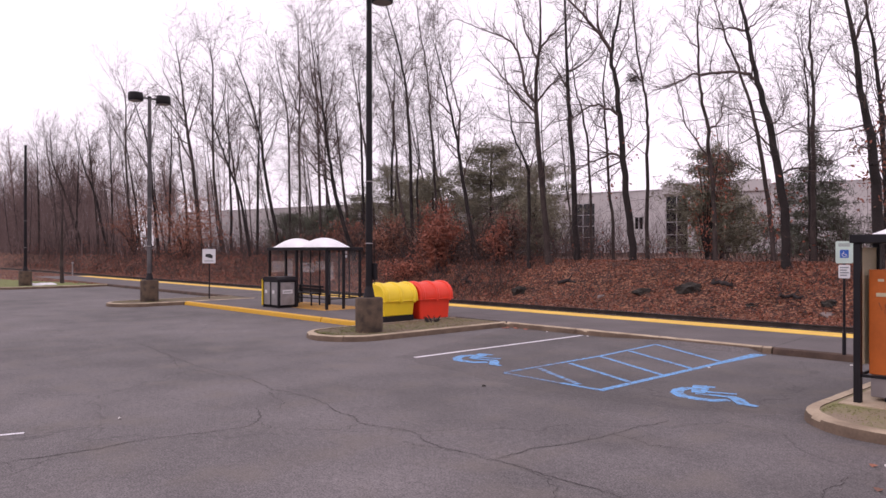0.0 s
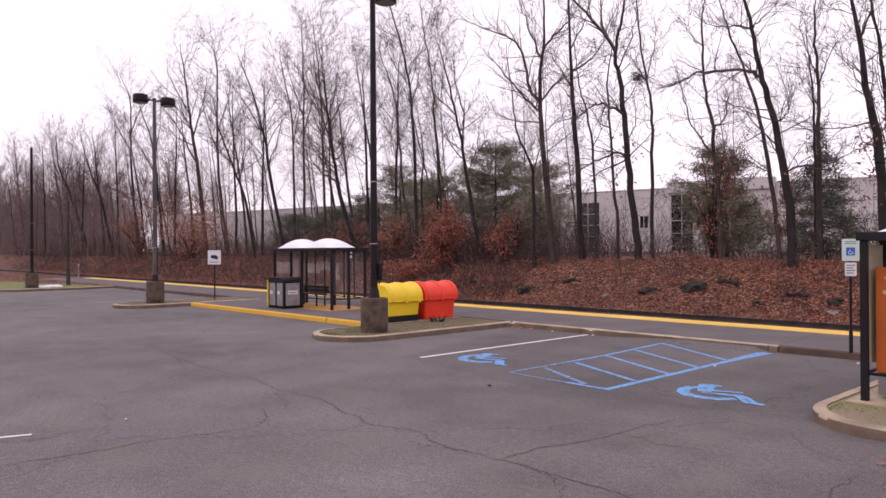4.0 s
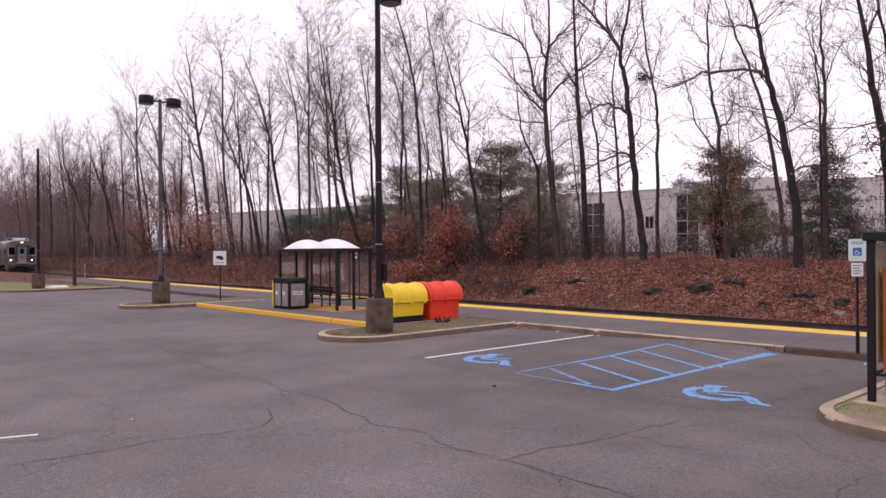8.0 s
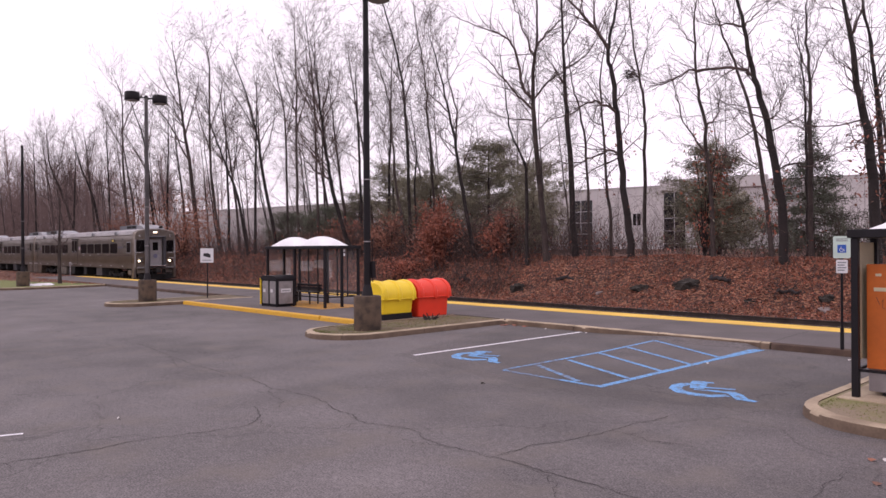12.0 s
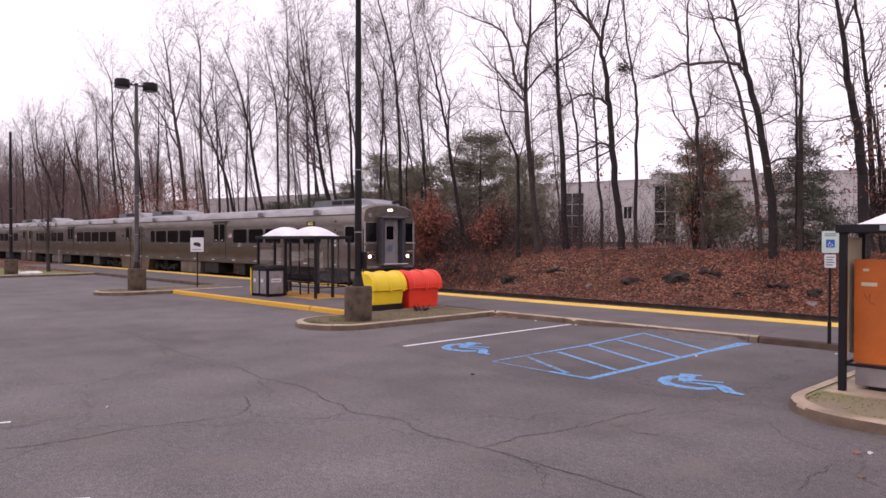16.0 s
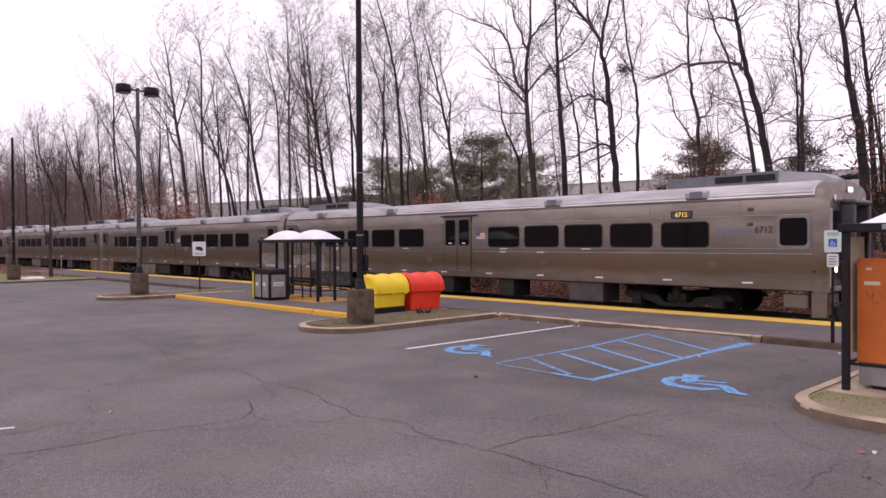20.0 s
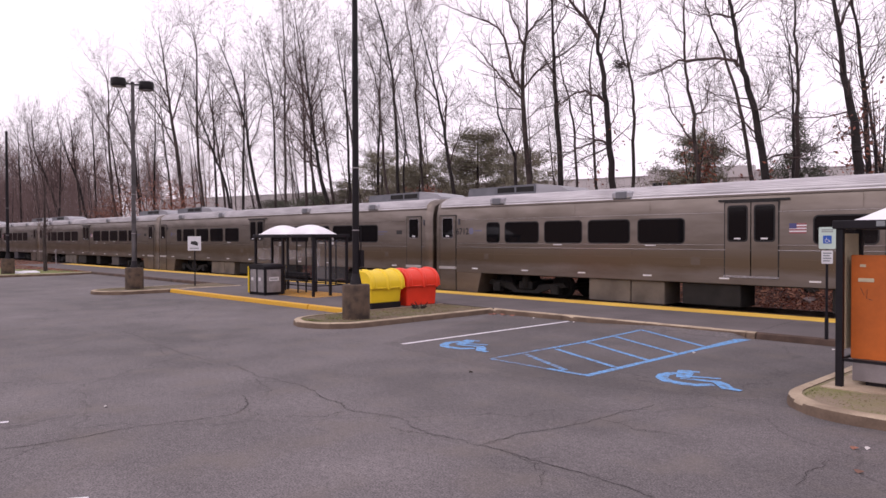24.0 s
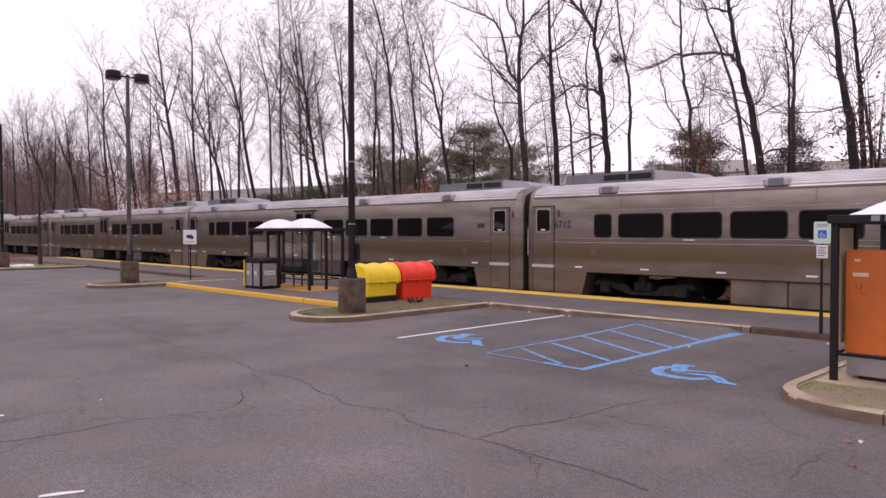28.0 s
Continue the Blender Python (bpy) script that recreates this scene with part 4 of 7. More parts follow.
# pale sheets for the frosted band on the rear pane
for xa, xb, za, zb in ((SX0 + 0.1, SX0 + 0.95, 1.18, 1.55), (SX0 + 1.0, SX0 + 1.85, 1.3, 1.62), (SX0 + 2.0, SX0 + 2.2, 0.95, 1.6)):
    patch_ob = part("worn_film", Shape().box(xa, xb, SY1 - 0.013, SY1 - 0.009, za, zb), PANE_PATCH, sh, "pale hazy patch on the pane")
    patch_ob.visible_shadow = False
for z in (1.82, 1.96):
    part("notice", Shape().box(SX1 - 0.05, SX1 - 0.044, 14.82, 14.93, z - 0.045, z + 0.045), SIGN_WHITE, sh, "small white notice")


def bench():
    t = thing("bench", "dark metal bench inside the waiting shelter", "bench", at=pose(-23.4, 14.85, 0.137))
    for k in range(4):
        part("slat", Shape().box(-0.85, 0.85, -0.2 + 0.11 * k, -0.11 + 0.11 * k, 0.43, 0.46, 0.008), BLACK, t)
    for k in range(2):
        part("back_slat", Shape().box(-0.85, 0.85, 0.27, 0.30, 0.52 + 0.11 * k, 0.61 + 0.11 * k, 0.008), BLACK, t)
    for x in (-0.7, 0.7):
        part("leg", Shape().box(x - 0.025, x + 0.025, -0.17, -0.12, 0, 0.43, 0.008), BLACK, t)
        part("leg", Shape().box(x - 0.025, x + 0.025, 0.18, 0.23, 0, 0.43, 0.008), BLACK, t)
        part("back_leg", Shape().box(x - 0.03, x + 0.03, 0.235, 0.275, 0.4, 0.73, 0.008), BLACK, t)


bench()
s = Shape().box(-24.6, -20.45, 13.75, 15.65, 0.1, 0.1405)
solid("shelter_floor_paint", s, worn_paint("ochre_floor_paint", (0.55, 0.27, 0.03), (0.16, 0.12, 0.1), 0.45), "worn ochre painted floor under the shelter", "pavement", kind="structure", smooth=False)

KX0, KX1, KY0, KY1 = -3.27, 0.95, 10.62, 12.9
shelter(KX0, KX1, KY0, KY1, 0.14, "black metal ticket shelter with a white dome", [(x, y) for x in (KX0, KX1) for y in (KY0, 11.42, KY1)] + [(-1.16, KY1)], 2.11,
        [((KX0, KY0 + 0.05), (KX0, 11.38), 0.48, 2.05, BEIGE), ((KX0, 11.46), (KX0, KY1 - 0.05), 0.48, 2.05, CLEAR), ((KX0 + 0.05, KY1), (KX1 - 0.05, KY1), 0.48, 2.05, CLEAR)],
        [((KX0, KY0), (KX1, KY0), 0.36), ((KX0, KY0), (KX0, KY1), 0.36), ((KX0, KY1), (KX1, KY1), 0.36)], 0.044)


def ticket_cabinet():
    t = thing("ticket_cabinet", "tall cabinet boarded with an orange plywood cover", "cabinet", at=pose(-2.42, 11.1, 0.14))
    part("body", Shape().box(-0.775, 0.78, -0.22, 0.28, 0.05, 1.70, 0.01), GREY_METAL, t)
    cover = part("cover", Shape().box(-0.78, 0.8, -0.27, -0.235, 0.36, 1.76, 0.008), ORANGE, t, "orange plywood cover with faint scribbles")
    part("plate", Shape().box(-0.69, -0.50, -0.277, -0.268, 1.40, 1.45), BEIGE, cover)
    part("text_bar", Shape().box(-0.67, -0.60, -0.275, -0.268, 1.60, 1.635), BEIGE, cover)
    sc = Shape().tube([(-0.66, -0.272, 1.32), (-0.62, -0.272, 1.22), (-0.58, -0.272, 1.30), (-0.59, -0.272, 1.18), (-0.52, -0.272, 1.16)], 0.004, 4)
    part("scribble", sc, DARK_PRINT, cover)
    part("foot", Shape().box(-0.62, 0.7, -0.18, 0.25, 0, 0.05), BLACK, t)


ticket_cabinet()
fas = thing("fascia_lettering", "pale worn lettering bars on the shelter's black fascia", "lettering", at=pose(KX0 + 0.55, KY0 - 0.085, 2.315))
for k, w in enumerate((0.10, 0.09, 0.05, 0.12, 0.1)):
    part("text_bar", Shape().box(-0.1 + 0.16 * k, -0.1 + 0.16 * k + w, -0.004, 0.003, -0.035, 0.035), GREY_BAR, fas)

# ---- the pale building behind the trees ----


def building():
    t = thing("warehouse", "long pale grey flat-roofed building behind the trees", "building", at=pose(-40, 66.5, 1.2, 0, 0, 12))
    for k in range(17):
        x = -85.5 + 7.5 * k
        part("wall_panel", Shape().box(x + 0.02, x + 7.48, 0, 0.4, 0, 7.1, 0.02), WALL, t)
        part("coping", Shape().box(x + 0.01, x + 7.49, -0.06, 0.46, 7.1, 7.2), FRAME, t)
    part("parapet", Shape().box(1.5, 11.6, -0.25, 0.5, 6.6, 7.7, 0.03), WALL, t)
    part("core", Shape().box(-85.5, 42, 0.45, 40, 0, 6.9), WALL, t)
    spots = [(-7.2, 2.6, 0.0, 6.0), (2.9, 2.1, 0.0, 6.4), (-1.0, 0.8, 3.2, 4.4), (-20, 2.4, 0.2, 5.0), (-33, 2.4, 0.2, 5.0), (-46, 2.4, 0.2, 5.0)]
    for x, w, z0, z1 in spots:
        win = part("window", Shape().box(x - w / 2, x + w / 2, -0.03, 0.01, z0, z1), FAR_WINDOW, t)
        part("window_mullion", Shape().box(x - 0.04, x + 0.04, -0.06, -0.03, z0, z1), FRAME, win)
        n = max(1, round((z1 - z0) / 1.25))
        for k in range(1, n):
            z = z0 + (z1 - z0) * k / n
            part("window_bar", Shape().box(x - w / 2, x + w / 2, -0.055, -0.03, z - 0.04, z + 0.04), FRAME, win)
    part("plinth", Shape().box(-85.5, 42, -0.12, 0, 0, 0.35), CAST, t)


building()

# ---- trees ----


def sticks(segs, sides, name, material):
    """One mesh of tapered sticks. segs: rows of x0 y0 z0 x1 y1 z1 r0 r1."""
    a = np.array(segs, float).reshape(-1, 8)
    p0, p1 = a[:, :3], a[:, 3:6]
    d = p1 - p0
    d /= np.maximum(np.linalg.norm(d, axis=1, keepdims=True), 1e-6)
    ref = np.where(np.abs(d[:, 2:3]) > 0.9, np.array([[1.0, 0, 0]]), np.array([[0, 0, 1.0]]))
    u = np.cross(d, ref)
    u /= np.linalg.norm(u, axis=1, keepdims=True)
    w = np.cross(d, u)
    ang = 2 * np.pi * np.arange(sides) / sides
    off = u[:, None] * np.cos(ang)[None, :, None] + w[:, None] * np.sin(ang)[None, :, None]
    v = np.concatenate([p0[:, None] + off * a[:, 6][:, None, None], p1[:, None] + off * a[:, 7][:, None, None]], 1).reshape(-1, 3)
    k = np.arange(sides)
    q = np.stack([k, (k + 1) % sides, (k + 1) % sides + sides, k + sides], 1)
    f = (q[None] + (2 * sides * np.arange(len(a)))[:, None, None]).reshape(-1, 4)
    me = bpy.data.meshes.new(name)
    me.vertices.add(len(v))
    me.vertices.foreach_set("co", v.ravel())
    me.loops.add(f.size)
    me.loops.foreach_set("vertex_index", f.ravel().astype(np.int32))
    me.polygons.add(len(f))
    me.polygons.foreach_set("loop_start", (4 * np.arange(len(f))).astype(np.int32))
    me.polygons.foreach_set("use_smooth", np.ones(len(f), bool))
    me.update(calc_edges=True)
    me.materials.append(material)
    return me


def flakes(points, size, rng, name, material, flat=0.0, slim=0.45):
    """Many small leaf quads round the points."""
    c = np.array(points, float)
    n = len(c)
    a = rng.normal(size=(n, 3))
    a[:, 2] *= 1 - flat
    a /= np.linalg.norm(a, axis=1, keepdims=True)
    b = np.cross(a, rng.normal(size=(n, 3)))
    if flat:
        b[:, 2] *= 1 - flat
    b /= np.linalg.norm(b, axis=1, keepdims=True)
    s = (size * rng.uniform(0.6, 1.3, n))[:, None]
    v = np.stack([c - a * s, c - b * s * slim + a * s * 0.1, c + a * s, c + b * s * slim + a * s * 0.1], 1).reshape(-1, 3)
    me = bpy.data.meshes.new(name)
    me.from_pydata(v.tolist(), [], np.arange(4 * n).reshape(-1, 4).tolist())
    me.materials.append(material)
    return me


def bough(rng, out, p, d, length, r, level, spec):
    """Grows one limb and its branches into out[level]."""
    n = spec["bends"][level]
    d0 = d
    step = length / n
    pts = [(p.copy(), r)]
    for i in range(n):
        wob = spec["wobble"][level]
        d = d + rng.normal(size=3) * wob
        if level == 0:
            d = d * 0.55 + d0 * 0.45
        d[2] += spec["rise"][level]
        d /= np.linalg.norm(d)
        q = p + d * step
        r1 = r * (1 - (i + 1) / n * (1 - spec["taper"]))
        out[level].append((*p, *q, pts[-1][1], r1))
        p = q
        pts.append((p.copy(), r1))
    if level + 1 >= len(spec["count"]) + 1:
        return
    k = spec["count"][level]
    lo = spec["from"][level]
    for j in range(k):
        f = lo + (1 - lo) * (j + rng.uniform(0.1, 0.9)) / k
        i = min(n - 1, int(f * n))
        u = f * n - i
        (a, ra), (b, rb) = pts[i], pts[i + 1]
        at, rr = a + (b - a) * u, ra + (rb - ra) * u
        axis = (b - a) / np.linalg.norm(b - a)
        side = rng.normal(size=3)
        side -= axis * side.dot(axis)
        side /= np.linalg.norm(side)
        ang = radians(rng.uniform(*spec["angle"][level]))
        nd = axis * math.cos(ang) + side * math.sin(ang)
        bough(rng, out, at, nd, length * spec["ratio"][level] * rng.uniform(0.6, 1.15) * (1.15 - 0.6 * f), max(spec.get("least", 0.0075), rr * spec["thin"][level]), level + 1, spec)


TALL = dict(bends=(14, 6, 4, 1), wobble=(0.035, 0.14, 0.18, 0.2), rise=(0.01, 0.07, 0.04, 0.02), taper=0.12, count=(17, 9, 9), angle=((28, 62), (28, 65), (25, 70)), ratio=(0.36, 0.46, 0.5), thin=(0.42, 0.5, 0.55))
TALL["from"] = (0.36, 0.12, 0.15)
FORKED = dict(TALL, bends=(14, 7, 4, 2), count=(14, 9, 7), wobble=(0.035, 0.12, 0.14, 0.12), angle=((26, 62), (24, 58), (22, 58)), ratio=(0.5, 0.42, 0.5), thin=(0.5, 0.5, 0.6), least=0.0085, reach=0.36)
FORKED["from"] = (0.34, 0.12, 0.12)
THIN = dict(TALL, count=(15, 8, 8), ratio=(0.28, 0.45, 0.5))
THIN["from"] = (0.45, 0.2, 0.2)


def bare_tree(seed, height, r, lean, spec, label, material=BARK, twig=TWIG):
    """A leafless tree at the origin. lean: degrees towards +X."""
    rng = np.random.default_rng(seed)
    out = [[], [], [], []]
    d = np.array([math.sin(radians(lean)), 0.05 * rng.normal(), math.cos(radians(lean))])
    sp = dict(spec, rise=(0.0, *spec["rise"][1:]), wobble=(0.065, *spec["wobble"][1:]))
    r *= 0.77
    bough(rng, out, np.array([0.0, 0, -0.3]), d, height + 0.3, r, 0, sp)
    flare = [(0, 0, -0.4, *(d * 0.5), r * 1.5, r * 1.02)]
    t = thing("bare_tree", label, "tree", "bare woodland trees")
    part("trunk", sticks(out[0] + flare, 9, "trunk", material), material, t)
    part("crown", sticks(out[1] + out[2] + out[3], 3, "crown", twig), twig, t, "fine bare limbs and twigs")
    return t


def stand(t, x, y, turn=0.0, scale=1.0):
    t.matrix_basis = pose(x, y, bank_height(x, y) - 0.05, 0, 0, turn) @ Matrix.Scale(scale, 4)
    return t


# the trees that stand out along the top of the bank
NEAR = dict(TALL, bends=(14, 6, 5, 2), count=(18, 8, 6), ratio=(0.2, 0.45, 0.5), thin=(0.27, 0.45, 0.55), angle=((30, 80), (25, 55), (20, 55)), wobble=(0.035, 0.17, 0.15, 0.12), least=0.0065, reach=0.21)
NEAR["from"] = (0.22, 0.15, 0.15)


def bent(points, n, rng, amount):
    """A smooth line through a few places, with a little unevenness of its own."""
    p = [np.array(q, float) for q in points]
    p = [2 * p[0] - p[1]] + p + [2 * p[-1] - p[-2]]
    out = []
    for i in range(1, len(p) - 2):
        for k in range(n):
            u = k / n
            a, b, c, d = p[i - 1:i + 3]
            q = 0.5 * (2 * b + (c - a) * u + (2 * a - 5 * b + 4 * c - d) * u * u + (3 * b - a - 3 * c + d) * u ** 3)
            out.append(q + (rng.normal(size=3) * amount if out else 0))
    return out + [p[-2]]


def path_tree(seed, x, y, r, trunk, limbs, material, spec, label):
    """A bare tree on the bank, grown along a bent trunk and a few limbs of its own.
    trunk, limbs: places (side, height) that they pass, across the line from the lot to the tree."""
    rng = np.random.default_rng(seed)
    out = [[], [], [], []]
    low = bank_height(x, y) - 0.05
    line = bent([(0, 0, -0.35)] + [(u, 0.12 * rng.normal(), z - low) for u, z in trunk], 5, rng, 0.025)
    tall = line[-1][2]
    # the stem goes on to a thin tip
    end = line[-1] - line[-4]
    end /= np.linalg.norm(end)
    for k in range(4):
        line.append(line[-1] + (end + rng.normal(size=3) * 0.12) * (0.06 if spec is NEAR else 0.018) * tall)
    n = len(line) - 1
    thick = 0.62 if spec is NEAR else 0.6
    rad = [thick * r * (1.35 if i == 0 else 1.0 - 0.93 * i / n) for i in range(n + 1)]
    for i in range(n):
        out[0].append((*line[i], *line[i + 1], rad[i], rad[i + 1]))
    lo = spec["from"][0]
    for j in range(spec["count"][0]):
        f = lo + (0.98 - lo) * (j + rng.uniform(0.1, 0.9)) / spec["count"][0]
        i = min(n - 1, int(f * n))
        axis = line[i + 1] - line[i]
        axis = axis / np.linalg.norm(axis)
        side = np.cross(axis, rng.normal(size=3))
        side /= np.linalg.norm(side)
        ang = radians(rng.uniform(*spec["angle"][0]))
        bough(rng, out, line[i], axis * math.cos(ang) + side * math.sin(ang), tall * spec.get("reach", 0.34) * rng.uniform(0.6, 1.2) * (1.2 - 0.6 * f), max(0.012, rad[i] * spec["thin"][0]), 1, spec)
    for wide, path in limbs:
        pts = [np.array([u, 0.0, z - low]) for u, z in path]
        pts[0] = min(line, key=lambda q: abs(q[2] - pts[0][2]) + 0.6 * abs(q[0] - pts[0][0]))
        drift = rng.normal() * 0.35
        for k in range(1, len(pts)):
            pts[k] = pts[k] + np.array([0, drift * k, 0])
        arm = bent(pts, 4, rng, 0.03)
        m = len(arm) - 1
        for i in range(m):
            r0, r1 = 0.72 * wide * (1 - 0.85 * i / m), 0.72 * wide * (1 - 0.85 * (i + 1) / m)
            out[1].append((*arm[i], *arm[i + 1], r0, r1))
            if i:
                for _ in range(2 if i > m // 2 else 1):
                    d = arm[i + 1] - arm[i]
                    d = d / np.linalg.norm(d) + rng.normal(size=3) * 0.6 + np.array([0, 0, 0.3])
                    bough(rng, out, arm[i], d / np.linalg.norm(d), tall * rng.uniform(0.07, 0.17), max(0.01, r1 * 0.5), 2, spec)
    t = thing("bare_tree", label, "tree", "bare woodland trees")
    part("trunk", sticks(out[0], 9, "trunk", material), material, t)
    part("crown", sticks(out[1] + out[2] + out[3], 3, "crown", TWIG), TWIG, t, "fine bare limbs and twigs")
    t.matrix_basis = pose(x, y, low, 0, 0, math.degrees(math.atan2(-x, y)))
    return t


path_tree(11, -21.3, 26.8, 0.24, [(-0.4, 5.9), (-0.6, 8.6), (-0.6, 10.7), (-0.4, 12.3), (-0.5, 14.9)], [(0.13, [(-0.7, 8.9), (-1.1, 9.7), (-1.4, 11.3), (-1.9, 12.1), (-3.0, 12.6), (-4.4, 13.3)]), (0.09, [(-0.6, 9.2), (0.1, 9.8), (0.8, 10.2), (1.5, 10.9)]), (0.11, [(-0.7, 8.5), (-1.5, 9.4), (-2.2, 10.2), (-3.2, 11.4)]), (0.06, [(-0.7, 8.3), (-1.8, 8.3), (-2.9, 8.8)]), (0.09, [(-0.4, 11.6), (0.2, 12.4), (0.9, 13.2), (1.3, 14.3)]), (0.09, [(-0.6, 11.0), (-0.9, 12.0), (-1.3, 13.3), (-1.8, 14.5)])], BARK, NEAR, "grey bare tree with spreading forked crown")
path_tree(12, -20.6, 28, 0.25, [(-0.2, 6.0), (-0.4, 9.2), (-0.5, 11.6), (-0.7, 15.6)], [(0.07, [(-0.4, 10.5), (0.5, 11.3), (1.1, 12.3), (1.5, 13.3)]), (0.06, [(-0.4, 9.7), (-1.0, 10.7), (-1.5, 11.4)]), (0.06, [(-0.5, 11.8), (0.2, 13.1), (0.5, 14.5)])], DARK_BARK, NEAR, "tall straight dark bare tree")
path_tree(13, -20.5, 29, 0.12, [(-0.1, 5.8), (-0.4, 8.6), (-0.8, 10.1), (-1.0, 12.1)], [(0.04, [(-0.2, 6.9), (0.3, 7.9), (0.7, 8.7)])], BARK, NEAR, "slim leaning bare woodland tree")
path_tree(14, -19.9, 30, 0.14, [(-0.2, 4.7), (-0.4, 8.0), (-0.5, 10.5), (-0.2, 12.1)], [(0.05, [(-0.3, 5.3), (0.2, 6.1), (0.5, 6.3)]), (0.05, [(-0.4, 7.7), (-1.0, 8.4), (-1.4, 9.4)])], BARK, NEAR, "slim bare tree with a few brown leaves")
path_tree(15, -17.2, 27.5, 0.27, [(-0.3, 4.0), (-0.6, 7.4), (-0.8, 9.4), (-1.0, 10.7), (-0.7, 12.3), (-0.5, 14.2)], [(0.13, [(-1.0, 10.6), (-1.5, 11.9), (-1.7, 13.6)]), (0.14, [(-1.0, 10.8), (-1.9, 12.0), (-2.9, 12.9), (-4.0, 13.6)]), (0.11, [(-0.6, 7.9), (-1.2, 8.3), (-1.8, 8.3), (-2.5, 7.8), (-3.4, 7.5)]), (0.1, [(-0.5, 6.0), (-0.9, 6.3), (-1.5, 6.1), (-2.3, 5.8), (-3.2, 5.8)]), (0.06, [(-1.4, 6.1), (-1.7, 5.5), (-2.1, 4.9)]), (0.06, [(-0.9, 10.1), (-0.3, 11.3), (0.0, 12.5)])], DARK_BARK, NEAR, "dark bare tree with crooked limbs")
path_tree(16, -18.1, 30, 0.15, [(0.0, 5.9), (-0.0, 8.6), (-0.3, 10.4), (-0.6, 13.1), (-0.7, 14.7)], [(0.05, [(-0.3, 9.9), (-0.8, 11.0), (-1.3, 11.8)]), (0.04, [(-0.2, 10.1), (0.1, 11.4), (0.3, 12.5)])], BARK, NEAR, "slim upright tree that carries a nest")
path_tree(17, -14.3, 29, 0.17, [(-0.1, 4.4), (-0.3, 7.2), (-0.6, 9.1), (-0.7, 11.5), (-0.6, 12.4)], [(0.07, [(-0.2, 5.9), (-1.0, 7.0), (-1.4, 8.3), (-1.6, 9.2)]), (0.07, [(-0.2, 7.0), (0.2, 7.6), (0.3, 8.5), (0.7, 9.2)]), (0.04, [(-0.7, 10.5), (-1.2, 11.3), (-1.5, 12.3)])], BARK, NEAR, "bare tree rising from a pine")
path_tree(18, -11.9, 29, 0.16, [(-0.3, 4.7), (-0.7, 7.2), (-1.2, 9.2), (-1.8, 10.9), (-2.2, 12.3)], [(0.04, [(-0.6, 6.7), (-1.4, 6.3), (-1.8, 5.7)]), (0.04, [(-0.4, 5.4), (-0.9, 5.4), (-1.4, 5.2)])], BARK, NEAR, "slim leaning bare trunk beside a thicker one")
path_tree(19, -10.6, 27, 0.28, [(-0.2, 4.3), (-0.6, 6.8), (-1.1, 8.7), (-1.4, 10.6), (-1.8, 12.5)], [(0.11, [(-1.0, 8.5), (-1.4, 8.7), (-2.5, 8.8), (-3.4, 8.8), (-4.0, 8.5), (-4.8, 8.4)]), (0.06, [(-0.5, 6.9), (-0.3, 6.8), (-0.1, 7.2), (0.0, 7.9)]), (0.07, [(-1.4, 10.4), (-2.0, 10.6), (-2.6, 10.8), (-3.2, 11.2)]), (0.06, [(-1.4, 10.3), (-1.0, 10.5), (-0.1, 11.2)]), (0.06, [(-0.3, 5.1), (0.2, 5.1), (0.9, 5.0), (1.8, 5.5), (2.5, 5.8)])], DARK_BARK, NEAR, "leaning dark trunk with one long horizontal limb")
path_tree(20, -10.8, 30, 0.17, [(-0.0, 5.3), (-0.0, 8.0), (-0.1, 10.6), (-0.1, 11.7)], [(0.05, [(-0.1, 9.1), (-0.5, 10.3), (-0.7, 11.2)]), (0.05, [(-0.0, 8.6), (0.4, 9.7), (0.7, 10.5)]), (0.05, [(-0.0, 7.5), (-0.3, 8.7), (-0.4, 9.8)])], BARK, NEAR, "upright grey leafless tree")
path_tree(21, -11.3, 31, 0.13, [(-0.0, 5.5), (-0.1, 8.4), (-0.2, 9.8)], [(0.03, [(-0.1, 7.7), (-0.4, 8.7), (-0.7, 9.7)])], DARK_BARK, NEAR, "slim dark trunk behind a spruce")
path_tree(22, -7.7, 27, 0.3, [(-0.1, 5.0), (-0.4, 7.1), (-0.7, 9.1), (-1.0, 11.4)], [(0.08, [(-0.7, 9.1), (-0.4, 9.8), (-0.3, 10.9)]), (0.04, [(-0.4, 7.3), (-0.9, 8.1), (-1.2, 8.6)])], DARK_BARK, NEAR, "thick dark trunk leaning over the ticket shelter")
path_tree(23, -8.2, 30, 0.19, [(-0.2, 6.8), (-0.4, 9.1), (-0.8, 11.9)], [(0.05, [(-0.3, 7.8), (0.1, 8.8), (0.3, 9.6)])], DARK_BARK, NEAR, "dark bare trunk on the bank")
path_tree(24, -22.2, 26.4, 0.15, [(-0.0, 5.5), (-0.2, 6.4), (-0.8, 7.9), (-1.0, 10.0)], [(0.06, [(0.0, 6.0), (0.3, 7.0), (0.3, 8.0)])], DARK_BARK, NEAR, "small crooked tree that forks low")
path_tree(25, -26.6, 27.5, 0.2, [(-0.7, 5.2), (-1.1, 7.9), (-1.6, 10.2), (-2.2, 12.7)], [(0.09, [(-1.0, 7.3), (-1.0, 9.4), (-1.4, 11.2), (-1.5, 12.7)]), (0.07, [(-1.4, 9.1), (-2.3, 10.3), (-2.9, 11.2)]), (0.06, [(-0.8, 6.1), (-0.3, 7.6), (-0.2, 8.8)])], DARK_BARK, FORKED, "slim dark tree leaning over a rust-leaved shrub")
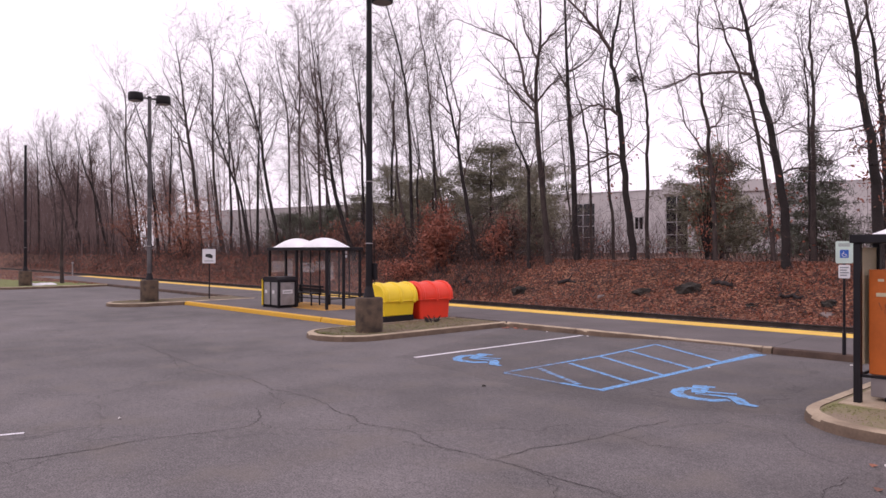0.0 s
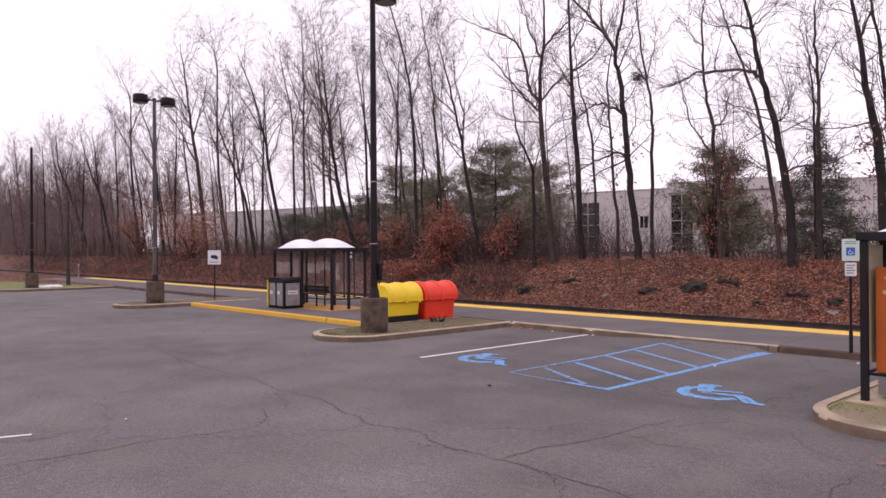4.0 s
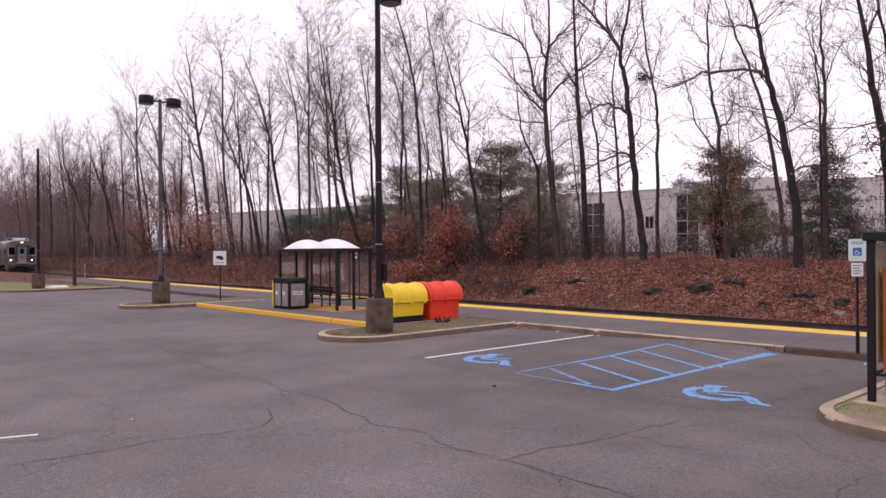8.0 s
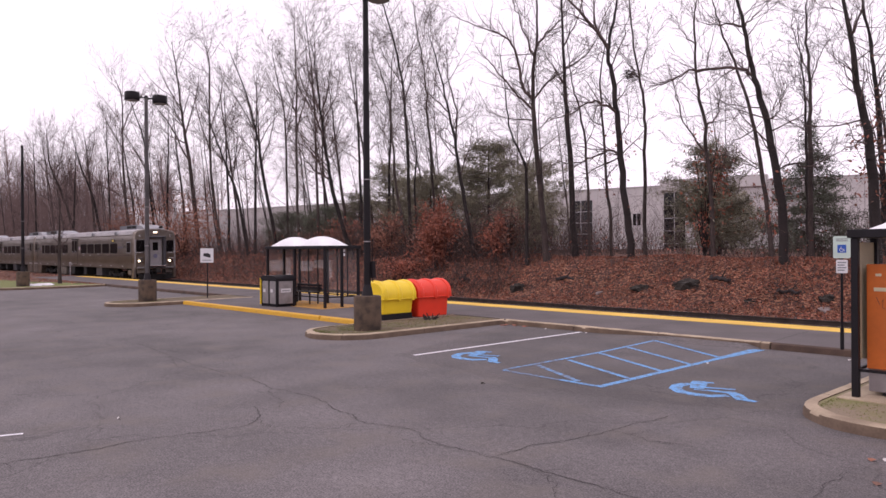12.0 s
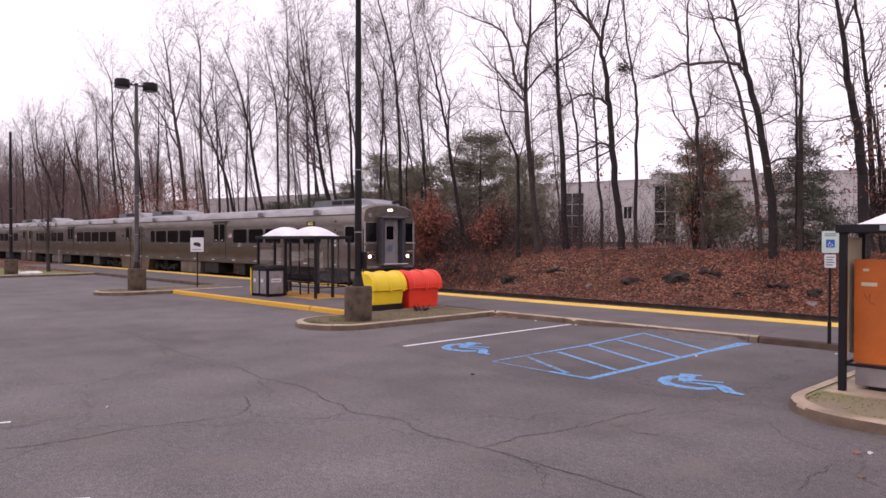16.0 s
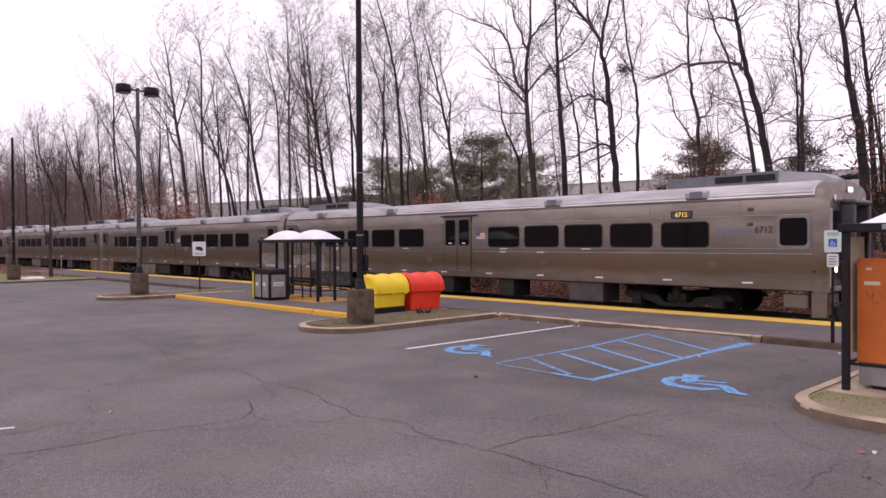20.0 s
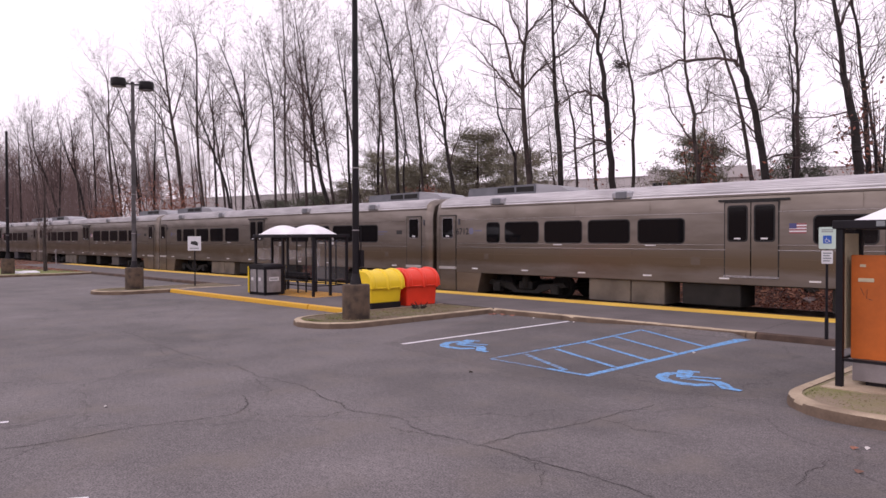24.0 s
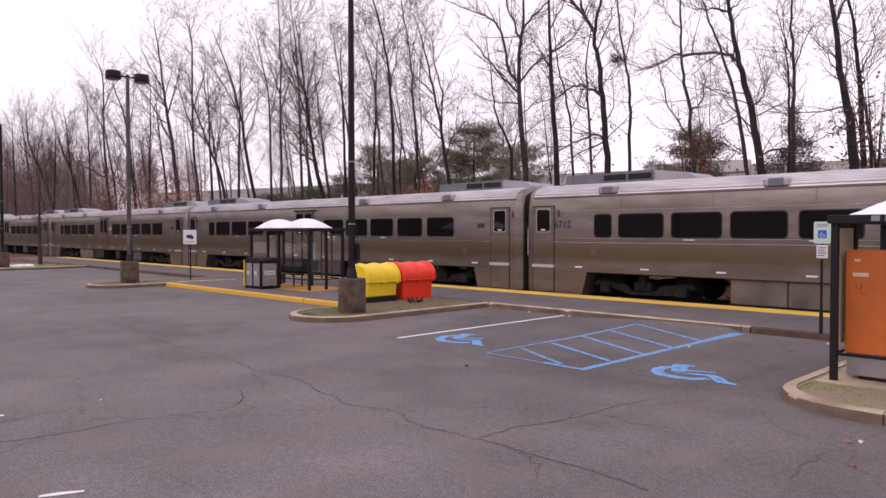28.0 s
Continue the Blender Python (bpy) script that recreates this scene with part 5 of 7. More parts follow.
path_tree(26, -33.5, 31, 0.15, [(-0.2, 7.3), (-0.5, 10.8), (-0.6, 12.9), (-1.1, 15.8), (-1.3, 17.5)], [(0.05, [(-0.4, 10.8), (-0.1, 11.9), (0.1, 14.0)]), (0.05, [(-0.6, 12.9), (-0.2, 14.7), (-0.2, 16.5)])], BARK, TALL, "slim leafless tree on the bank")
path_tree(27, -34.7, 30, 0.19, [(-0.2, 8.7), (-0.4, 11.9), (-0.9, 14.8), (-1.5, 16.9), (-2.0, 18.7)], [(0.07, [(-0.3, 11.2), (0.1, 13.3), (0.2, 15.8)]), (0.06, [(-0.5, 12.6), (-1.5, 14.0), (-2.2, 15.8)])], DARK_BARK, TALL, "slim leafless tree on the bank")
path_tree(28, -33.7, 29, 0.16, [(-0.8, 6.1), (-1.0, 8.8), (-1.3, 11.6), (-2.1, 14.0)], [(0.05, [(-1.0, 8.5), (-1.7, 9.5), (-2.3, 10.9)])], BARK, TALL, "slim leaning bare woodland tree")
path_tree(29, -34.0, 30, 0.13, [(-0.2, 6.2), (-0.1, 8.3), (-0.4, 10.7)], [], DARK_BARK, THIN, "thin dark trunk in the undergrowth")
path_tree(30, -36.3, 26.8, 0.25, [(-1.1, 4.7), (-1.5, 6.8), (-1.8, 8.5), (-2.1, 11.3), (-2.5, 14.4)], [(0.1, [(-1.4, 6.3), (-2.5, 7.1), (-3.3, 8.3), (-4.2, 9.3)]), (0.06, [(-1.6, 7.7), (-1.2, 8.0), (-1.1, 8.6), (-1.4, 8.8), (-1.7, 8.5)]), (0.1, [(-1.9, 9.2), (-2.5, 10.6), (-3.3, 12.0), (-4.0, 13.7)]), (0.08, [(-1.9, 9.9), (-1.1, 11.5), (-0.8, 13.4)]), (0.1, [(-2.0, 10.6), (-2.7, 12.7), (-3.0, 15.4)])], DARK_BARK, FORKED, "dark leaning tree with a bent branch")
path_tree(31, -46.6, 31, 0.2, [(-0.1, 7.0), (-0.2, 11.8), (-0.4, 15.6), (-0.8, 19.0)], [(0.09, [(-0.2, 11.3), (0.8, 14.4), (1.2, 17.4)]), (0.09, [(-0.2, 12.6), (-1.1, 14.7), (-1.8, 17.3)])], BARK, FORKED, "tall leafless tree on the bank")
path_tree(32, -52.6, 33, 0.22, [(-0.1, 9.0), (-0.1, 16.1), (-0.2, 20.3)], [(0.1, [(-0.1, 11.8), (0.8, 15.6), (1.3, 19.0)]), (0.1, [(-0.1, 12.8), (-1.0, 16.0), (-1.7, 18.8)])], BARK, FORKED, "tall straight leafless tree")
path_tree(33, -50.6, 30, 0.24, [(-1.2, 8.1), (-1.6, 10.8), (-2.3, 13.8), (-3.4, 16.9)], [(0.1, [(-1.5, 10.3), (-1.6, 13.4), (-1.9, 16.5)]), (0.09, [(-1.7, 11.6), (-2.9, 13.4), (-4.0, 15.1)]), (0.08, [(-1.2, 8.6), (-0.4, 12.1), (-0.3, 15.3)])], DARK_BARK, FORKED, "tall leaning leafless tree")
path_tree(34, -54.2, 33, 0.2, [(-0.1, 9.1), (-0.3, 13.9), (-1.1, 18.2)], [(0.08, [(-0.2, 11.0), (0.4, 14.4), (0.3, 17.8)])], BARK, FORKED, "tall leafless tree on the bank")
path_tree(35, -50.3, 27.2, 0.2, [(-0.8, 6.2), (-1.7, 8.7), (-2.6, 11.2), (-3.0, 13.3)], [(0.07, [(-1.2, 7.5), (-0.8, 10.5), (-0.8, 12.6)]), (0.06, [(-1.7, 8.7), (-2.8, 9.7), (-3.8, 10.6)])], DARK_BARK, FORKED, "slim leaning tree with a bowed trunk")
path_tree(36, -63.7, 29.5, 0.33, [(-0.7, 9.1), (-1.3, 13.2), (-1.6, 15.7), (-2.1, 19.8)], [(0.13, [(-0.9, 10.6), (-2.2, 12.9), (-3.3, 14.6), (-4.2, 16.1)]), (0.12, [(-1.2, 12.7), (-0.3, 15.8), (0.1, 18.4)]), (0.1, [(-1.4, 14.7), (-2.8, 17.2), (-3.5, 18.9)])], BARK, FORKED, "tall leaning leafless tree")
path_tree(37, -64.2, 32, 0.25, [(-0.9, 8.2), (-1.1, 13.5), (-1.1, 19.4), (-1.3, 21.0)], [(0.1, [(-1.1, 13.0), (-0.2, 16.2), (0.2, 18.9)]), (0.1, [(-1.0, 11.9), (-2.2, 15.1), (-2.7, 17.7)])], BARK, FORKED, "tall straight leafless tree")
path_tree(38, -77.2, 31, 0.3, [(-0.7, 9.0), (-1.1, 13.2), (-2.3, 17.3)], [(0.12, [(-0.8, 10.2), (-2.3, 13.1), (-4.2, 15.7)]), (0.1, [(-1.0, 12.6), (-0.4, 15.6), (-0.4, 18.0)]), (0.1, [(-0.4, 6.6), (-2.9, 7.7), (-6.6, 9.4), (-8.7, 10.2)])], DARK_BARK, FORKED, "tall leafless tree with one low sweeping limb")
path_tree(39, -89.7, 33, 0.28, [(-0.8, 9.9), (-1.0, 15.4), (-1.0, 20.1), (-1.5, 22.1)], [(0.1, [(-1.0, 14.7), (-2.7, 17.6), (-3.6, 19.9)]), (0.1, [(-1.0, 16.0), (0.1, 19.5), (0.4, 21.6)])], BARK, FORKED, "tall leafless tree on the bank")
path_tree(40, -97.9, 30, 0.28, [(-2.3, 9.1), (-3.6, 12.6), (-4.0, 16.4)], [(0.1, [(-3.0, 10.9), (-2.2, 15.2), (-1.7, 17.3)]), (0.1, [(-2.7, 10.2), (-4.8, 12.9), (-6.1, 14.9)])], BARK, FORKED, "leaning leafless tree at the wood edge")
path_tree(41, -95.7, 32, 0.28, [(-1.5, 8.8), (-2.7, 12.3), (-3.6, 15.8)], [(0.1, [(-2.1, 10.9), (-1.4, 15.2), (-1.1, 18.4)])], DARK_BARK, FORKED, "tall leaning leafless tree")


# the trees between them, told apart by their crowns: x, y, height of the top
for k, (x, y, top) in enumerate([(-145.0, 33, 24.7), (-122.8, 31, 22.5), (-123.7, 34, 23.4), (-105.1, 31, 19.0), (-93.1, 30, 19.3), (-94.1, 32, 22.3), (-90.6, 34, 21.5), (-79.4, 33, 21.7), (-69.8, 31, 18.9), (-62.8, 32, 20.0),
                                 (-64.5, 34, 21.4), (-56.3, 31, 20.2), (-44.3, 32, 16.9), (-41.1, 31, 18.0), (-43.5, 34, 20.1), (-40.6, 33, 19.2), (-35.9, 34, 14.2)]):
    sway = (-0.9, -0.3, -1.4, 0.2)[k % 4]
    path_tree(70 + k, x, y, 0.17 + 0.001 * abs(x), [(0.35 * sway, 0.35 * top), (0.9 * sway, 0.6 * top), (1.3 * sway, 0.8 * top)], [], (BARK, DARK_BARK)[k % 2], FORKED if x < -46 else TALL, "tall bare woodland tree among others")


def woods():
    """More of the wood, from a few kinds of tree, thinning towards the building."""
    kinds = []
    for k in range(7):
        kinds.append(bare_tree(60 + k, 16.5 + 0.7 * k, 0.115 + 0.008 * k, (-13, -6, 0, -18, -9, -3, -6)[k], (FORKED, TALL, FORKED, THIN)[k % 4], "tall bare woodland tree", (BARK, BARK, DARK_BARK)[k % 3], twig=(TWIG, HAZED_TWIG)[k % 2]))
    rng = random.Random(7)
    spots = []
    for i in range(400):
        x, y = rng.uniform(-135, 6), rng.uniform(27, 54)
        if (x > -30 and (y < 33 or rng.random() < 0.75)) or (-94 < x <= -30 and (y < 33 or rng.random() < 0.6)) or (x <= -94 and rng.random() < 0.45) or y > 72 + 0.2126 * x:
            continue
        if any(math.hypot(x - a, y - b) < (2.4 if x < -45 else 3.1) for a, b in spots):
            continue
        spots.append((x, y))
    spots = spots[:120]
    for i, (x, y) in enumerate(spots):
        k = kinds[i % 7]
        s = rng.uniform(0.68, 1.0) * (0.72 if x > -30 else 1.04 if -96 < x < -62 else 0.95)
        m = pose(x, y, bank_height(x, y) - 0.05, 0, -9 if x < -58 else 0, rng.choice((0, 15, -20, 10, -8))) @ Matrix.Scale(s, 4)
        if i < 7:
            k.matrix_basis = m
        else:
            copy_thing(k, Matrix(m)).scale = (s, s, s)


woods()


def leafy_bush(seed, x, y, w, h, count, material, label, category="shrub", name="brown_bush", leaf=0.075):
    """A shrub that keeps its dead leaves: thin stems and many separate leaves in clumps."""
    rng = np.random.default_rng(seed)
    segs, pts = [], []
    for k in range(26):
        a = rng.uniform(0, 2 * np.pi)
        rad = rng.uniform(0.2, 1.0)
        tip = np.array([w / 2 * rad * math.cos(a), w / 2 * rad * math.sin(a), h * (1.05 - 0.45 * rad * rad) * rng.uniform(0.4, 1.0)])
        mid = tip * 0.5 * np.array([0.7, 0.7, 1.1])
        segs += [(0, 0, -0.1, *mid, 0.03, 0.018), (*mid, *tip, 0.018, 0.006)]
        for j in range(count // 26):
            u = rng.uniform(0.25, 1.0)
            q = mid + (tip - mid) * u if rng.random() < 0.7 else mid * u
            pts.append(q + rng.normal(size=3) * np.array([0.16 * w / 2, 0.16 * w / 2, 0.22]))
    t = thing(name, label, category, "shrubs along the bank")
    part("trunk", sticks(segs, 4, "trunk", DARK_BARK), DARK_BARK, t)
    part("crown", flakes(pts, leaf, rng, "crown", material), material, t)
    return stand(t, x, y)


leafy_bush(1, -28.2, 26.0, 3.0, 3.9, 5600, RUST_LEAF, "shrub with rust-red dead leaves")
leafy_bush(2, -24.6, 26.8, 1.9, 2.5, 1500, RUST_LEAF, "low shrub with sparse brown leaves")
leafy_bush(3, -33.6, 27.4, 2.6, 2.9, 2000, TAN_LEAF, "shrub with sparse brown leaves")
leafy_bush(4, -61.5, 27.0, 8.0, 6.0, 3300, TAN_LEAF, "broad beech shrub with layered orange-brown leaves", leaf=0.11)
leafy_bush(5, -76.0, 28.0, 6.5, 6.4, 1700, TAN_LEAF, "tall beech shrub with thin brown leaves", leaf=0.11)
leafy_bush(6, -40.0, 28.5, 4.0, 3.0, 1600, RUST_LEAF, "low shrub with brown leaves")
leafy_bush(9, -35.4, 27.6, 2.2, 2.4, 1300, TAN_LEAF, "shrub with thin orange-brown leaves")
leafy_bush(10, -24.4, 27.6, 2.3, 2.9, 1500, DULL_LEAF, "tangled shrub with dull brown leaves")
leafy_bush(11, -27.4, 28.4, 3.2, 2.6, 1800, DULL_LEAF, "wide shrub with dull brown leaves")
leafy_bush(12, -31.4, 28.2, 3.0, 2.4, 1700, DULL_LEAF, "low tangled shrub with dull leaves")
leafy_bush(13, -38.6, 28.2, 3.4, 2.2, 1700, DULL_LEAF, "low shrub behind the waiting shelter")
leafy_bush(14, -44.0, 28.4, 3.6, 2.0, 1600, DULL_LEAF, "low dull shrub on the bank")
leafy_bush(15, -29.6, 25.1, 3.0, 1.0, 1500, RUST_LEAF, "low rust-brown briars on the slope")
leafy_bush(7, -7.4, 28.0, 3.0, 7.0, 900, DULL_LEAF, "hanging brown leaves round a trunk")
leafy_bush(8, -15.0, 29.6, 2.6, 6.6, 700, RUST_LEAF, "sparse brown leaves in a pine")


def evergreen(seed, x, y, h, w, material, label, shape, tiers=13, per=9, leaf=0.12):
    """A conifer: a trunk, boughs on all sides, and needle tufts towards their tips."""
    rng = np.random.default_rng(seed)
    segs, pts = [], []
    trunk = [(0, 0, -0.2, 0, 0, h * 0.5, 0.14, 0.09), (0, 0, h * 0.5, 0, 0, h, 0.09, 0.02)]
    for k in range(tiers * per):
        f = rng.random() ** 0.85
        z = h * (0.08 + 0.9 * f)
        reach = w / 2 * ((1.03 - f) ** 1.2 if shape == "cone" else math.sqrt(max(0.03, 1.02 - f ** 1.5)) if shape == "dome" else math.sqrt(max(0.04, 1 - (1.55 * f - 0.62) ** 2)))
        a = rng.uniform(0, 2 * np.pi)
        L = max(0.15 if shape == "cone" else 0.25, reach * rng.uniform(0.5, 1.2))
        root = np.array([0, 0, z])
        mid = root + np.array([0.55 * L * math.cos(a), 0.55 * L * math.sin(a), (-0.1 if shape == "cone" else 0.05) * L])
        tip = root + np.array([L * math.cos(a + rng.normal() * 0.15), L * math.sin(a + rng.normal() * 0.15), (-0.14 if shape == "cone" else 0.24) * L + rng.normal() * 0.08])
        segs += [(*root, *mid, 0.016, 0.01), (*mid, *tip, 0.01, 0.005)]
        for q in range(int(1 + 9 * L if shape == "cone" else 5 + 7 * L)):
            u = rng.uniform(-0.5, 1.05)
            at = mid + (tip - mid) * u + rng.normal(size=3) * np.array([0.2, 0.2, 0.08]) * (min(1.0, 0.9 * L) if shape == "cone" else 1.0)
            for m in range(9):
                pts.append(at + rng.normal(size=3) * 0.105)
    t = thing("evergreen", label, "tree", "evergreens behind the bank")
    part("trunk", sticks(trunk, 8, "trunk", DARK_BARK), DARK_BARK, t)
    part("bough", sticks(segs, 4, "bough", TWIG), TWIG, t)
    part("crown", flakes(pts, leaf, rng, "crown", material, 0.0, 0.13), material, t)
    return stand(t, x, y)


evergreen(1, -15.4, 31, 5.1, 4.9, PINE, "ragged grey-green pine tree", "dome", 13, 9)
evergreen(2, -11.85, 33, 6.0, 5.6, SPRUCE, "dark green pointed spruce tree", "cone", 15, 9)
evergreen(3, -30.8, 33, 7.2, 5.2, OLIVE, "broad grey-green pine tree", "round", 15, 10)
evergreen(4, -41.3, 34, 6.8, 4.8, OLIVE, "grey-green pine among bare trees", "round", 13, 9)
evergreen(5, -35.6, 32.5, 5.6, 4.8, OLIVE, "ragged pine behind a rust-leaved shrub", "round", 13, 9)
evergreen(9, -46.8, 35, 5.0, 4.2, OLIVE, "bushy olive pine tree", "round", 11, 8)
evergreen(6, -17.9, 37, 3.4, 4.2, PINE, "low ragged green pine", "round", 11, 8)
evergreen(12, -9.0, 37, 5.4, 5.0, SPRUCE, "dull green evergreen before the building", "cone", 11, 8)
evergreen(7, -6.2, 32, 5.4, 4.0, SPRUCE, "drooping dark green evergreen", "cone", 14, 9)
evergreen(8, -48.6, 33, 3.9, 5.2, SPRUCE, "low dark green evergreen", "round")
evergreen(14, -38.2, 39, 6.4, 5.6, OLIVE, "dark pine deep in the wood", "round", 13, 9)
evergreen(17, -44.0, 38, 6.0, 5.6, OLIVE, "dark pine deep in the wood", "round", 12, 9)
evergreen(15, -33.0, 40, 6.8, 6.0, OLIVE, "dark pine deep in the wood", "round", 13, 9)
evergreen(18, -25.6, 31, 3.6, 3.4, OLIVE, "young pine under bare trees", "round", 10, 8)
evergreen(13, -55.3, 34, 3.6, 5.0, SPRUCE, "low evergreen before the pale building", "round")


def brush():
    """The tangle of saplings and briars under the trees."""
    rng = np.random.default_rng(21)
    segs = []
    for k in range(8200):
        x = rng.uniform(-125, 6) if k < 5600 else rng.uniform(-66, -26)
        if x > -24 and rng.random() < 0.25:
            continue
        y = rng.uniform(25.6, 44) if k < 5600 else rng.uniform(31, 52)
        z = bank_height(x, y)
        h = rng.uniform(0.5, 2.2) * (1.6 if rng.random() < 0.25 else 1) * (2.2 if x < -52 and rng.random() < (0.1 if x > -95 else 0.35) else 1)
        p = np.array([x, y, z - 0.05])
        d = np.array([rng.normal() * 0.3 - 0.1, rng.normal() * 0.3, 1.0])
        r = rng.uniform(0.008, 0.02)
        for i in range(4):
            q = p + d * h / 4
            segs.append((*p, *q, r * (1 - 0.22 * i), r * (1 - 0.22 * (i + 1))))
            if i > 0:
                e = q + (d + rng.normal(size=3) * 0.7) * h / 5
                segs.append((*q, *e, r * 0.5, r * 0.25))
            p = q
            d = d + rng.normal(size=3) * 0.22
    # briars and low stems on the slope itself
    for k in range(3600):
        x = -22 - 88 * rng.random() ** 1.2 if k < 3200 else rng.uniform(-40, -20)
        y = rng.uniform(23.4, 27.5) if k < 3200 else rng.uniform(26.5, 30)
        p = np.array([x, y, bank_height(x, y) - 0.03])
        h = rng.uniform(0.25, 0.7) if k < 3200 else rng.uniform(0.8, 2.6)
        d = np.array([rng.normal() * 0.6, rng.normal() * 0.5, 1.0])
        for i in range(3):
            q = p + d * h / 3
            segs.append((*p, *q, 0.011, 0.008))
            e = q + (d + rng.normal(size=3) * 0.9) * h / 3
            segs.append((*q, *e, 0.008, 0.004))
            p, d = q, d + rng.normal(size=3) * 0.35
    ob = new("brushwood", sticks(segs, 3, "brushwood", TWIG))
    tagged(ob, "tangled thin brushwood under the trees", "undergrowth", kind="stuff")
    pts = []
    for k in range(9000):
        x = rng.uniform(-125, 0)
        if x > -24 and rng.random() < 0.7:
            continue
        y = rng.uniform(26, 40)
        pts.append((x, y, bank_height(x, y) + abs(rng.normal()) * 0.9))
    # dead leaves that cling to stems and low twigs
    for x, y, z0, z1, count in ((-17.75, 27.5, 6.0, 7.2, 60), (-14.3, 29.6, 3.6, 6.2, 110), (-10.8, 27.0, 2.6, 5.0, 120), (-12.1, 29.0, 3.0, 4.6, 60), (-7.9, 27.1, 3.4, 6.4, 160), (-20.2, 30.0, 4.6, 5.8, 50)):
        for k in range(count):
            pts.append((x + rng.normal() * 0.34, y + rng.normal() * 0.3, rng.uniform(z0, z1)))
    for k in range(5200):
        x, y = rng.uniform(-100, -22), 23.4 + 3.6 * rng.random()
        pts.append((x, y, bank_height(x, y) + abs(rng.normal()) * 0.28))
    ob = new("brush_leaves", flakes(pts, 0.08, rng, "brush_leaves", RUST_LEAF))
    tagged(ob, "dead brown leaves caught in the brushwood", "leaves", kind="stuff")


brush()


def far_woods():
    """The wood that goes on past the trees one can count, and an added, unseen belt round the rest of the place."""
    rng = np.random.default_rng(77)
    segs, fine = [], []
    spots = [(rng.uniform(-330, -125), rng.uniform(25, 75)) for _ in range(420)]
    near = len(spots)
    # unseen trees added round the lot to darken reflections in the train
    spots += [(rng.uniform(-330, -140), rng.uniform(-60, 6)) for _ in range(260)]
    spots += [(rng.uniform(-140, 140), rng.uniform(-95, -60)) for _ in range(320)]
    spots += [(rng.uniform(60, 170), rng.uniform(-60, 60)) for _ in range(240)]
    for x, y in spots:
        h = rng.uniform(13, 19)
        z = bank_height(x, y) if 19 < y < 100 else 0.0
        lean = rng.normal() * 0.09 - 0.17
        top = np.array([x + lean * h, y, z + h])
        p0 = np.array([x, y, z - 0.2])
        segs.append((*p0, *top, rng.uniform(0.06, 0.12), 0.02))
        full = len(segs) <= near
        for k in range(26 if full else 9):
            f = rng.uniform(0.3, 0.98)
            a = p0 + (top - p0) * f
            e = a + np.array([rng.normal(), rng.normal(), abs(rng.normal()) + 0.8]) * (1.25 - f) * 2.6
            fine.append((*a, *e, 0.045, 0.015))
            for q in range(5 if full else 2):
                u = a + (e - a) * rng.uniform(0.3, 1)
                g = u + np.array([rng.normal(), rng.normal(), 0.4 + abs(rng.normal())]) * 0.75
                fine.append((*u, *g, 0.02, 0.008))
    for k in range(2500):
        y = rng.uniform(26, 95)
        x = -2.75 * y - 190 * rng.random() ** 1.3
        z = bank_height(x, y)
        h = rng.uniform(3, 10)
        a = np.array([x, y, z - 0.2])
        e = a + np.array([(rng.normal() * 0.14 - 0.12) * h, rng.normal() * 0.5, h])
        mid = (a + e) / 2 + rng.normal(size=3) * 0.25
        segs += [(*a, *mid, rng.uniform(0.04, 0.075), 0.035), (*mid, *e, 0.035, 0.012)]
        for q in range(7):
            u = a + (e - a) * rng.uniform(0.3, 0.95)
            g = u + np.array([rng.normal() * 1.1, rng.normal() * 0.6, 0.3 + abs(rng.normal())])
            fine.append((*u, *g, 0.028, 0.01))
    # thick unseen stems beside the lot, added so the far coaches reflect dark
    for k in range(5200):
        x, y = rng.uniform(-210, -90), rng.uniform(-75, -6 if k % 2 else 2)
        a = np.array([x, y, -0.2])
        segs.append((*a, x + rng.normal(), y, rng.uniform(8, 17), rng.uniform(0.16, 0.3), 0.06))
    ob = new("far_woods", sticks(segs + fine, 3, "far_woods", HAZED_TWIG))
    tagged(ob, "dense far woodland of bare brown trees with an added unseen belt", "woodland", kind="stuff")


far_woods()


def fallen_leaves():
    rng = np.random.default_rng(5)
    pts = []
    for k in range(88000):
        x = -2 - 78 * rng.random() ** 1.7
        y = rng.uniform(23.25, 29.5)
        pts.append((x, y, bank_height(x, y) + rng.uniform(0.0, 0.05)))
    for k in range(5000):
        x = -47 - 40 * rng.random() ** 1.5
        y = rng.uniform(11.5, 19.0)
        if y > 13.0 + (x + 56) * 0.2 + rng.normal() * 0.5 and (x < -63.5 or y < 15.3):
            pts.append((x, y, 0.135 + rng.uniform(0.0, 0.02)))
    m = mat("fallen_leaf", (0.31, 0.105, 0.062), 0.75, vary=0.24, scale=0.7, bump=0, spread=0.95)
    pale = mat("pale_fallen_leaf", (0.50, 0.25, 0.17), 0.7, vary=0.2, scale=1.0, bump=0, spread=0.5)
    some = [q for q in pts if rng.random() < 0.13 + 0.12 * noise.noise((q[0] * 0.5, q[1] * 0.5, 2.0))]
    ob = new("pale_leaves", flakes([(x, y, z + 0.015) for x, y, z in some], 0.043, rng, "pale_leaves", pale, 0.3))
    tagged(ob, "paler tan leaves scattered over the brown ones", "leaves", kind="stuff")
    ob = new("fallen_leaves", flakes(pts, 0.047, rng, "fallen_leaves", m, 0.35))
    tagged(ob, "thick carpet of brown fallen leaves on the bank", "leaves", kind="stuff")


fallen_leaves()


